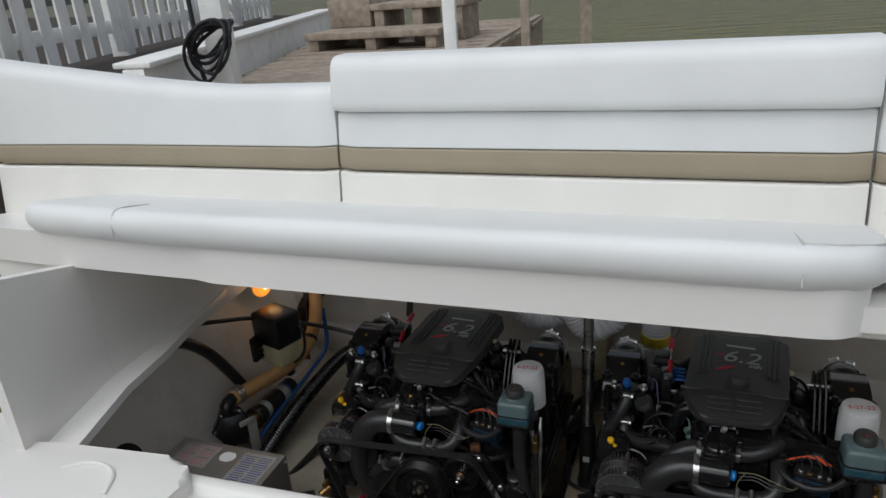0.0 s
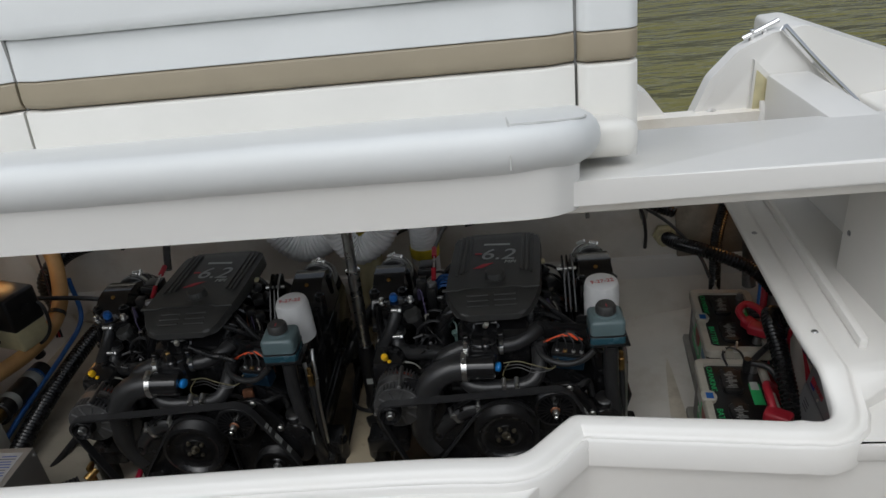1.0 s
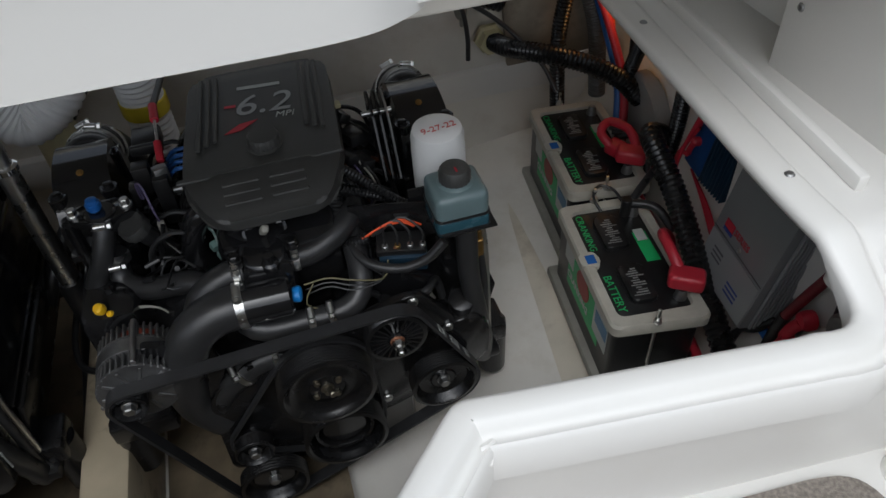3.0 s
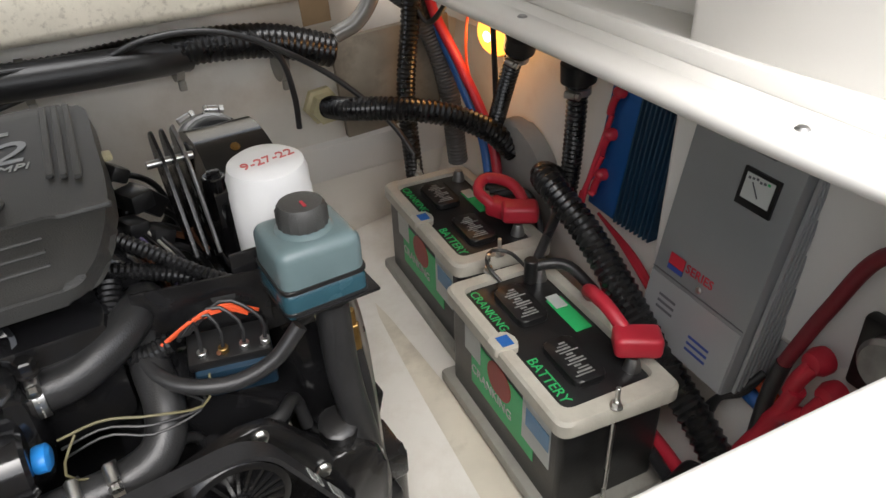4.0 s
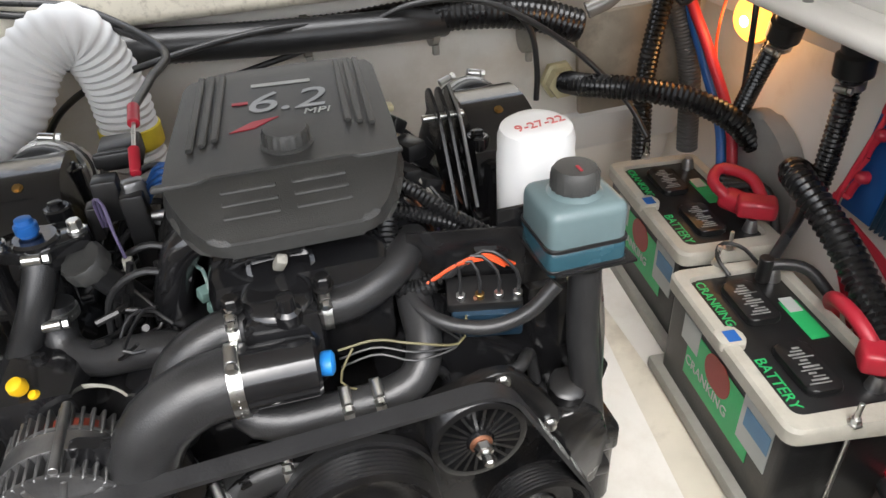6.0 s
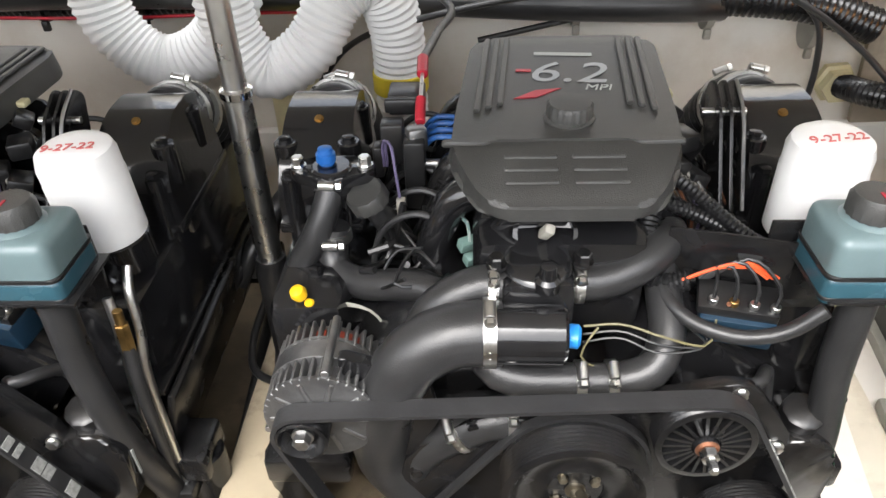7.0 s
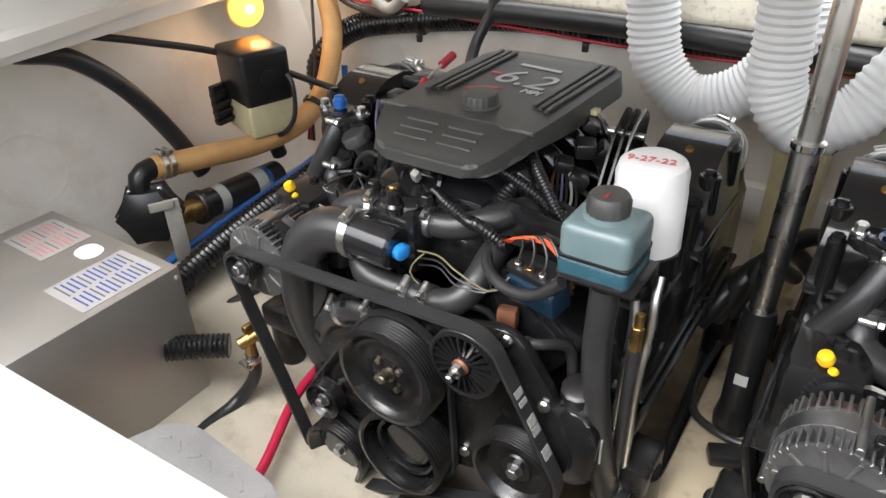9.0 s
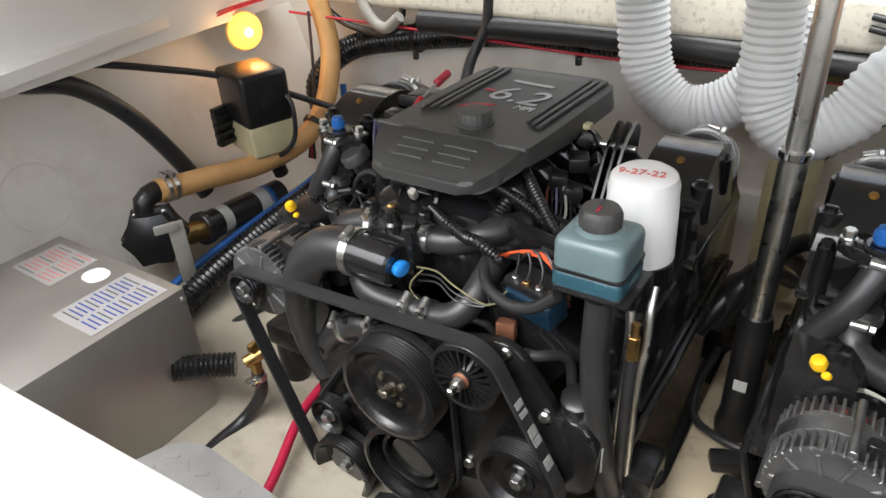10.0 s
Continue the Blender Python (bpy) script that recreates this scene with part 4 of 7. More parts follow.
    for an in (radians(80), radians(200), radians(320)):
        bm = B()
        cyl(bm, (ax + 0.068 * math.cos(an), 1.806, az + 0.068 * math.sin(an)), (ax + 0.068 * math.cos(an), 1.896, az + 0.068 * math.sin(an)), 0.0048, 12)
        part("through_bolt", bm, ALU, A)
    bm = B()
    lathe(bm, [(0.0655, 0), (0.0655, 0.026), (0.06, 0.028)], (ax, 1.836, az), (0, 1, 0), 48)
    part("stator_ring", bm, ALU, A, "bare aluminium ring")
    for k in range(10):
        bm = B()
        an = 2 * math.pi * k / 10
        box(bm, (ax + 0.043 * math.cos(an), 1.806, az + 0.043 * math.sin(an)), (0.030, 0.010, 0.006), 0.002, (0, -math.degrees(an), 0))
        part("vent_spoke", bm, ALU, A)
    for k in range(9):
        bm = B()
        an = radians(50 + 11 * k)
        box(bm, (ax + 0.0545 * math.cos(an), 1.878, az + 0.0545 * math.sin(an)), (0.004, 0.020, 0.007), 0.001, (0, -math.degrees(an), 0))
        part("copper_winding", bm, WINDING, A)
    bm = B()
    prism(bm, rounded([(ax + 0.02, az + 0.075), (ax + 0.12, az + 0.04), (ax + 0.13, az - 0.03), (ax + 0.09, az - 0.10), (ax + 0.05, az - 0.05)], 0.012), 'y', 1.825, 1.84, 0.003)
    part("alternator_bracket", bm, SATIN, E)
    # pulleys and belt
    centres = dict(alt=((-0.288, 0.452), 0.029), idler=((0.147, 0.450), 0.054), pump=((0.226, 0.280), 0.064), crank=((0.026, 0.208), 0.080), raw=((-0.130, 0.105), 0.066))
    pulley("alternator_pulley", *centres["alt"], 0.028, E)
    pulley("idler_pulley", *centres["idler"], 0.028, E, ribs=22)
    pulley("steering_pulley", *centres["pump"], 0.034, E, groove=7, dish=0.018)
    pulley("crank_pulley", *centres["crank"], 0.052, E, groove=8, cup=True, y=1.766)
    pulley("raw_water_pulley", *centres["raw"], 0.030, E, dish=0.024)
    pulley("water_pump_pulley", (0.015, 0.369), 0.086, 0.040, E, groove=7, bolts=4, dish=0.016, y=1.764)
    pulley("tensioner_pulley", (-0.141, 0.232), 0.036, 0.026, E, groove=2)
    belt(centres.values(), 1.777, 1.801, E, "worn black ribbed drive belt")
    belt((((0.015, 0.369), 0.086), ((-0.141, 0.232), 0.036), centres["crank"]), 1.803, 1.815, E, "narrow black drive belt")
    top, low = Vector((0.2015, 1.789, 0.4755)), Vector((0.2895, 1.789, 0.3095))
    for f, h in ((0.28, 0.010), (0.36, 0.008), (0.52, 0.014), (0.60, 0.012), (0.80, 0.016)):
        bm = B()
        flat(bm, top.lerp(low, f), (0, -1, 0), low - top, 0.017, h, 0.0016)
        part("belt_print", bm, PRINT, E)
    # front plates, brackets, pump bodies behind the pulleys
    bm = B()
    prism(bm, rounded([(-0.20, 0.12), (-0.06, 0.14), (0.16, 0.20), (0.26, 0.26), (0.27, 0.40), (0.20, 0.50), (0.06, 0.46), (-0.10, 0.44), (-0.19, 0.36)], 0.03), 'y', 1.822, 1.838, 0.004)
    part("front_plate", bm, SATIN, E)
    bm = B()
    for (cx, cz), r in (((0.015, 0.369), 0.036), ((0.147, 0.450), 0.016), ((0.226, 0.280), 0.042), ((0.026, 0.208), 0.047), ((-0.130, 0.105), 0.045), ((-0.141, 0.232), 0.016)):
        bm = B()
        cyl(bm, (cx, 1.795, cz), (cx, 1.87, cz), r, 24)
        part("pulley_boss", bm, BLACK, E)
    a = hose("raw_water_hose", [(-0.03, 1.84, 0.415), (-0.075, 1.835, 0.42), (-0.115, 1.835, 0.40), (-0.16, 1.84, 0.355), (-0.18, 1.85, 0.29)], 0.024)
    clamp((-0.055, 1.836, 0.419), (1, 0, 0), 0.025, a)
    clamp((-0.115, 1.835, 0.400), (1, 0, 0.7), 0.025, a)
    hose("cross_loom", [(0.115, 2.02, 0.655), (0.150, 1.985, 0.640), (0.195, 1.950, 0.612), (0.235, 1.932, 0.590)], 0.009, CORR, rib=0.0015, pitch=0.006)
    # steering fluid reservoir
    bm = B()
    prism(bm, rounded([(0.235, 0.25), (0.325, 0.27), (0.330, 0.37), (0.305, 0.40), (0.26, 0.40), (0.235, 0.36)], 0.02), 'y', 1.82, 1.90, 0.008)
    S = part("steering_reservoir", bm, BLACK, E)
    bm = B()
    lathe(bm, [(0.021, 0), (0.024, 0.003), (0.024, 0.020), (0.020, 0.023)], (0.286, 1.855, 0.400), (0, -0.25, 1), 24, lambda a, h: 1 + 0.03 * math.cos(14 * a))
    part("cap", bm, BATT, S)
    bm = B()
    box(bm, (0.331, 1.845, 0.335), (0.002, 0.022, 0.045), 0)
    part("sticker", bm, PAPER, S)
    # oil filter on its head
    bm = B()
    lathe(bm, [(0.040, 0), (0.0475, 0.004), (0.0475, 0.088), (0.0465, 0.090), (0.0465, 0.112), (0.043, 0.124), (0.034, 0.130), (0.020, 0.131)], (0.301, 2.004, 0.570), (-0.02, -0.03, 1), 48, lambda a, h: 1 + (0.012 * math.cos(14 * a) if 0.095 < h < 0.12 else 0))
    O = part("oil_filter", bm, WHITEP, E, "white spin-on oil filter with a handwritten date")
    letters("9-27-22", (0.2985, 1.990, 0.7016), (1, 0.1, 0.03), (-0.1, 1, 0.05), 0.020, REDINK, O, "handwriting")
    bm = B()
    cyl(bm, (0.308, 2.008, 0.525), (0.307, 2.005, 0.575), 0.042, 28)
    cyl(bm, (0.30, 1.95, 0.52), (0.30, 2.06, 0.52), 0.025, 20)
    part("filter_head", bm, BLACK, E)
    # drive lube bottle on its bracket
    bm = B()
    box(bm, (0.298, 1.872, 0.657), (0.090, 0.084, 0.056), 0.013, seg=4)
    lathe(bm, [(0.036, 0), (0.028, 0.008), (0.022, 0.012)], (0.297, 1.872, 0.679), (0, 0, 1), 24)
    R = part("lube_bottle", bm, TANK, E, "translucent bottle half full of blue-green gear oil")
    R.location = (-0.007, 0.004, -0.010)
    bm = B()
    box(bm, (0.298, 1.872, 0.622), (0.0906, 0.0846, 0.036), 0.009, seg=4)
    part("bottle_base", bm, TANKLOW, R)
    bm = B()
    lathe(bm, [(0.022, 0), (0.0255, 0.003), (0.0255, 0.020), (0.022, 0.026), (0.012, 0.027)], (0.297, 1.872, 0.687), (0, 0, 1), 36, lambda a, h: 1 + (0.025 * math.cos(18 * a) if h < 0.022 else 0))
    cp = part("bottle_cap", bm, PLASTIC, R)
    bm = B()
    box(bm, (0.297, 1.864, 0.7145), (0.003, 0.012, 0.001))
    part("mark", bm, RED, cp)
    for z in (0.638, 0.612):
        bm = B()
        prism(bm, rounded([(0.2515, 1.8285), (0.3445, 1.8285), (0.3445, 1.9155), (0.2515, 1.9155)], 0.012), 'z', z, z + 0.0045, 0.001)
        part("strap", bm, BATT, R)
    bm = B()
    cyl(bm, (0.302, 1.862, 0.575), (0.302, 1.862, 0.602), 0.012, 8)
    part("outlet", bm, OLDWHITE, R)
    bm = B()
    box(bm, (0.185, 1.926, 0.580), (0.135, 0.004, 0.085), 0.0015, (6, 0, -14))
    bk = part("bottle_bracket", bm, SATIN, E)
    bm = B()
    box(bm, (0.275, 1.922, 0.585), (0.11, 0.006, 0.11), 0.002)
    part("back_plate", bm, SATIN, bk)
    bm = B()
    box(bm, (0.300, 1.875, 0.6015), (0.094, 0.090, 0.004), 0.001)
    part("tray", bm, SATIN, bk)
    # flat black disc painted on as the shade in the bracket's hole
    bm = B()
    lathe(bm, [(0.013, 0), (0.013, 0.001)], (0.205, 1.918, 0.598), (-0.24, -0.97, 0.1), 24)
    part("bracket_hole", bm, DARKGAP, bk)
    hose("bottle_hose", [(0.302, 1.862, 0.585), (0.303, 1.855, 0.48), (0.315, 1.850, 0.38), (0.330, 1.86, 0.28), (0.335, 1.88, 0.20)], 0.019)
    hose("vent_hose", [(0.256, 1.835, 0.590), (0.225, 1.835, 0.560), (0.185, 1.842, 0.545), (0.145, 1.860, 0.545), (0.120, 1.885, 0.552), (0.11, 1.92, 0.56)], 0.0085)
    # two bright drain pipes
    for pts in ([(0.345, 1.945, 0.565), (0.348, 1.925, 0.540), (0.352, 1.912, 0.49), (0.350, 1.895, 0.42), (0.352, 1.885, 0.22)], [(0.325, 1.915, 0.540), (0.330, 1.905, 0.50), (0.330, 1.890, 0.40), (0.330, 1.872, 0.22)]):
        bm = B()
        tube(bm, pts, 0.0062, 12)
        part("drain_pipe", bm, STEEL, E, "bright steel drain pipe")
    bm = B()
    cyl(bm, (0.338, 1.902, 0.51), (0.338, 1.898, 0.47), 0.009, 6)
    cyl(bm, (0.338, 1.904, 0.53), (0.338, 1.902, 0.51), 0.006, 12)
    part("pipe_union", bm, BRASS, E, "brass pipe union")
    hose("drain_hose", [(0.338, 1.898, 0.475), (0.341, 1.885, 0.40), (0.342, 1.878, 0.22)], 0.0085)
    bm = B()
    box(bm, (0.341, 1.878, 0.215), (0.055, 0.035, 0.025), 0.006)
    part("pipe_clip", bm, BATT, E)
    # circuit breaker block
    bm = B()
    box(bm, (0.197, 1.895, 0.520), (0.082, 0.040, 0.040), 0.004, (10, 0, -14))
    K = part("breaker_block", bm, NAVY, E, "blue terminal block with brass screws")
    bm = B()
    box(bm, (0.196, 1.900, 0.5465), (0.086, 0.045, 0.014), 0.003, (10, 0, -14))
    part("terminal_strip", bm, BATT, K)
    for k in range(4):
        bm = B()
        cyl(bm, (0.166 + 0.021 * k, 1.893 - 0.005 * k, 0.551), (0.166 + 0.021 * k, 1.892 - 0.005 * k, 0.558), 0.0055, 10)
        part("screw", bm, BRASS if k == 1 else STEEL, K)
        bm = B()
        tube(bm, [(0.150 + 0.003 * k, 1.905, 0.575), (0.165 + 0.012 * k, 1.905, 0.592 + 0.003 * k), (0.168 + 0.021 * k, 1.90 - 0.005 * k, 0.578), (0.166 + 0.021 * k, 1.892 - 0.005 * k, 0.558)], 0.0022, 7)
        part("wire", bm, BATT, K)
    for k in range(3):
        bm = B()
        tube(bm, [(0.132, 1.912 - 0.003 * k, 0.566 + 0.003 * k), (0.165, 1.908 - 0.002 * k, 0.584 + 0.003 * k), (0.20, 1.905, 0.590 + 0.003 * k), (0.222 + 0.006 * k, 1.90, 0.578)], 0.0021, 7)
        part("red_wire", bm, ORANGE, K)
    hose("wire_loom", [(0.110, 2.03, 0.63), (0.108, 1.985, 0.62), (0.098, 1.945, 0.590), (0.100, 1.925, 0.566), (0.118, 1.915, 0.560), (0.142, 1.911, 0.568)], 0.0125, CORR, rib=0.002, pitch=0.006)
    hose("wire_loom", [(0.07, 1.99, 0.64), (0.15, 1.97, 0.62), (0.22, 1.955, 0.585), (0.25, 1.95, 0.56)], 0.010, CORR, rib=0.0015, pitch=0.006)
    # ignition plates and connectors beside the starboard elbow
    for k in range(3):
        bm = B()
        x = 0.206 + 0.013 * k
        prism(bm, rounded([(2.030, 0.575), (2.06, 0.560), (2.15, 0.640), (2.165, 0.690), (2.145, 0.705), (2.10, 0.680)], 0.008), 'x', x, x + 0.004, 0.001)
        Z = part("coil_plate", bm, SATIN, E)
        if k == 2:
            bm = B()
            tube(bm, [(x + 0.002, 2.031, 0.580), (x + 0.002, 2.065, 0.635), (x + 0.002, 2.098, 0.682), (x + 0.002, 2.142, 0.705)], 0.0024, 7)
            part("edge", bm, ALU, Z, "bare steel edge")
    bm = B()
    cyl(bm, (0.19, 2.12, 0.672), (0.246, 2.12, 0.672), 0.005, 10)
    part("plate_bolt", bm, STEEL, E)
    for k, (x, y, z, s) in enumerate(((0.165, 2.10, 0.645, 0.030), (0.150, 2.06, 0.630, 0.026), (0.172, 2.06, 0.612, 0.030), (0.155, 2.14, 0.665, 0.024), (0.18, 2.14, 0.62, 0.035))):
        bm = B()
        box(bm, (x, y, z), (s, s * 1.3, s * 0.8), 0.004, (0, 12 * k, 25))
        part("connector", bm, BATT, E)
    bm = B()
    box(bm, (0.152, 2.155, 0.682), (0.016, 0.018, 0.009), 0.003)
    part("connector_clip", bm, OLDWHITE, E)
    for k in range(6):
        bm = B()
        tube(bm, [(0.14 + 0.006 * k, 2.05, 0.625), (0.150 + 0.008 * k, 2.02, 0.615 - 0.004 * k), (0.165 + 0.004 * k, 2.0, 0.58), (0.16, 2.02, 0.53)], 0.0022, 6)
        part("wire", bm, (COPPER, BATT, PURPLE, BATT, GREYP, BATT)[k], E)
    # control linkage between the port elbow and the cover
    for x, y, z, sx, sy, sz in ((-0.205, 2.125, 0.635, 0.03, 0.03, 0.055), (-0.190, 2.16, 0.668, 0.055, 0.012, 0.020), (-0.222, 2.10, 0.62, 0.014, 0.025, 0.045), (-0.175, 2.10, 0.60, 0.028, 0.03, 0.10), (-0.19, 2.20, 0.66, 0.05, 0.05, 0.03)):
        bm = B()
        box(bm, (x, y, z), (sx, sy, sz), 0.004)
        part("control_box", bm, BATT, E)
    bm = B()
    box(bm, (-0.172, 2.108, 0.645), (0.026, 0.02, 0.034), 0.005, (0, 0, 20))
    cyl(bm, (-0.165, 2.10, 0.613), (-0.130, 2.10, 0.613), 0.006, 12)
    part("cable_end", bm, ALU, E)
    bm = B()
    cyl(bm, (-0.168, 2.125, 0.660), (-0.168, 2.16, 0.678), 0.007, 12)
    Q = part("throttle_cable", bm, RED, E, "red control cable sleeve with a steel rod")
    bm = B()
    cyl(bm, (-0.168, 2.155, 0.676), (-0.168, 2.215, 0.692), 0.0028, 10)
    part("rod", bm, STEEL, Q)
    bm = B()
    cyl(bm, (-0.168, 2.21, 0.690), (-0.169, 2.25, 0.698), 0.008, 12)
    part("end_sleeve", bm, RED, Q)
    for k in range(2):
        bm = B()
        tube(bm, [(-0.215 + 0.004 * k, 2.09, 0.615), (-0.213 + 0.004 * k, 2.08, 0.655), (-0.200, 2.06, 0.660 - 0.003 * k), (-0.195, 2.045, 0.625), (-0.192, 2.045, 0.59)], 0.0019, 7)
        part("wire", bm, PURPLE, E)
    bm = B()
    box(bm, (-0.191, 2.043, 0.582), (0.012, 0.010, 0.026), 0.002)
    part("connector", bm, GREYP, E)
    for k in range(4):
        bm = B()
        tube(bm, [(-0.125, 2.12 + 0.02 * k, 0.640), (-0.15, 2.12 + 0.02 * k, 0.640), (-0.17, 2.14 + 0.02 * k, 0.61)], 0.004, 8)
        part("blue_lead", bm, BLUEHOSE, E)
    bm = B()
    cyl(bm, (-0.148, 2.02, 0.602), (-0.125, 2.02, 0.598), 0.006, 10)
    part("sensor_cap", bm, RED, E)
    for k in range(3):
        bm = B()
        tube(bm, [(-0.125 + 0.006 * k, 2.01, 0.585), (-0.118 + 0.004 * k, 2.0, 0.598 - 0.004 * k), (-0.106, 1.99, 0.592), (-0.104, 1.98, 0.57)], 0.002, 6)
        part("wire", bm, (TEALP, PAPER, TEALP)[k], E)
    for dz in (0, 0.022):
        bm = B()
        box(bm, (-0.106 + dz * 0.3, 1.985, 0.566 - dz), (0.024, 0.014, 0.016), 0.002, (20, 0, 30))
        part("connector", bm, TEALP, E)
    # alternator leads, small harness
    for k, mt in enumerate((CORR, CORR, ORANGE)):
        hose("harness", [(-0.245, 1.91, 0.42), (-0.215 + 0.01 * k, 1.935, 0.455 - 0.012 * k), (-0.17 + 0.01 * k, 1.955, 0.485 - 0.012 * k), (-0.13, 1.97, 0.52)], (0.010, 0.008, 0.003)[k], mt)
    for k in range(2):
        bm = B()
        tube(bm, [(-0.285, 1.955, 0.480), (-0.26, 1.95, 0.497 + 0.003 * k), (-0.225, 1.94, 0.495), (-0.205, 1.93, 0.470)], 0.0017, 6)
        part("wire", bm, GREYP, E)
    for k in range(3):
        bm = B()
        tube(bm, [(0.02, 1.86, 0.545 - 0.012 * k), (0.06, 1.855, 0.552 - 0.010 * k), (0.10, 1.84, 0.548 - 0.012 * k), (0.15, 1.845, 0.53), (0.165 - 0.02 * k, 1.87, 0.545)], 0.0014, 6)
        part("wire", bm, (WIREY, BATT, BATT)[k], E)
    bm = B()
    tube(bm, [(0.035, 1.855, 0.548), (0.020, 1.845, 0.530), (0.018, 1.842, 0.512), (0.035, 1.842, 0.500)], 0.0013, 6)
    part("wire", bm, WIREY, E)
    # throttle body below the cover, bolts and thin leads round the front
    bm = B()
    lathe(bm, [(0.030, 0), (0.036, 0.004), (0.036, 0.020), (0.031, 0.022), (0.030, 0.012), (0.010, 0.010)], (-0.020, 1.945, 0.608), (0, -0.8, 0.6), 36)
    W = part("throttle_body", bm, BLACK, E)
    bm = B()
    box(bm, (-0.020, 1.918, 0.630), (0.012, 0.012, 0.024), 0.003, (35, 20, 0))
    part("connector", bm, GREYP, W)
    for x, z in ((-0.17, 0.34), (-0.10, 0.425), (0.06, 0.44), (0.19, 0.48), (0.25, 0.39), (0.235, 0.30), (0.12, 0.225), (-0.05, 0.165), (-0.14, 0.145)):
        bm = B()
        bolt(bm, (x, 1.8215, z), (0, -1, 0), 0.0075, 0.007)
        part("bolt", bm, STEEL if x > 0.1 else SATIN, E)
    rnd = random.Random(7)
    for k in range(18):
        sx = -1 if k % 2 else 1
        x0, y0 = sx * rnd.uniform(0.14, 0.20), rnd.uniform(1.92, 2.16)
        pts = [(x0, y0, rnd.uniform(0.53, 0.60))]
        for j in range(3):
            pts.append((x0 + sx * rnd.uniform(0.0, 0.07), y0 - 0.03 * j + rnd.uniform(-0.02, 0.03), rnd.uniform(0.50, 0.585)))
        bm = B()
        tube(bm, pts, rnd.choice((0.0022, 0.003, 0.0045)), 7)
        part("lead", bm, (RUBBER, BATT, CORR, BATT, COPPER, BATT)[k % 6], E)
    for x, y, z, dx, dy, r in ((-0.10, 1.875, 0.50, 0.05, 0.02, 0.007), (0.075, 1.865, 0.475, 0.06, 0.01, 0.006), (0.20, 1.86, 0.455, 0.05, 0.03, 0.008)):
        bm = B()
        tube(bm, [(x, y, z), (x + dx * 0.4, y - 0.012, z + 0.012), (x + dx, y + dy, z - 0.01), (x + dx * 1.2, y + dy, z - 0.06)], r, 10)
        part("lead", bm, RUBBER, E)
    # engine mounts
    for s in (-1, 1):
        for y in (1.92, 2.36):
            bm = B()
            box(bm, (s * 0.33, y, 0.25), (0.12, 0.08, 0.05), 0.008)
            cyl(bm, (s * 0.37, y, 0.10), (s * 0.37, y, 0.25), 0.03, 16)
            part("engine_mount", bm, SATIN, E)
    return E


starboard_engine = engine()
port_engine = copy_thing(starboard_engine, Matrix.Translation((-0.43, 2.0, 0.0)))
ORIGIN[port_engine] = ORIGIN[starboard_engine]


def port_engine_extras(E):
    """What the port engine alone has: a brass sender, a rusty drain cock, a loom over the thermostat hose."""
    bm = B()
    lathe(bm, [(0.010, 0), (0.010, 0.012), (0.006, 0.014), (0.0065, 0.026), (0.004, 0.028)], (-0.033, 1.882, 0.600), (0, -0.1, 1), 6)
    part("sender", bm, BRASS, E, "small brass temperature sender")
    bm = B()
    box(bm, (0.165, 1.868, 0.478), (0.030, 0.020, 0.034), 0.006, (0, 0, 12))
    cyl(bm, (0.168, 1.858, 0.470), (0.170, 1.846, 0.466), 0.007, 10)
    part("drain_cock", bm, COPPER, E, "rusty drain cock on the block")
    bm = B()
    tube(bm, [(0.015, 1.915, 0.615), (0.050, 1.900, 0.608), (0.085, 1.892, 0.598), (0.110, 1.885, 0.600), (0.140, 1.888, 0.584)], 0.0095, 12, rib=0.0015, pitch=0.006)
    part("front_loom", bm, CORR, E)


port_engine_extras(port_engine)


# ---- fixed gear in the bay ----
def line(name, pts, r, mt, label, category="hose", group="", **k):
    bm = B()
    tube(bm, pts, r, k.pop("seg", 14 if r > 0.009 else 8), **k)
    return single(name, bm, mt, label, category, group, sharp=50)


def ram():
    t = thing("hatch_ram", (0.022, 2.135, 0.19), "steel hatch lifting ram in a black foot on the stringer", "ram")
    bm = B()
    lathe(bm, [(0.030, 0), (0.032, 0.02), (0.026, 0.05), (0.026, 0.225), (0.022, 0.245)], (0.022, 2.135, 0.19), (0, 0, 1), 24)
    f = part("foot", bm, BATT, t, "black plastic ram foot")
    bm = B()
    box(bm, (0.022, 2.109, 0.31), (0.02, 0.002, 0.02))
    part("foot_label", bm, PAPER, f)
    bm = B()
    cyl(bm, (0.022, 2.135, 0.42), (0.025, 2.135, 0.70), 0.0185, 24)
    part("barrel", bm, STEEL, t)
    bm = B()
    lathe(bm, [(0.019, 0), (0.0215, 0.003), (0.0215, 0.012), (0.017, 0.014)], (0.025, 2.135, 0.694), (0, 0, 1), 24)
    part("collar", bm, CHROME, t)
    bm = B()
    cyl(bm, (0.025, 2.135, 0.70), (0.026, 2.135, 1.0), 0.0155, 24)
    part("rod", bm, STEEL, t)


ram()


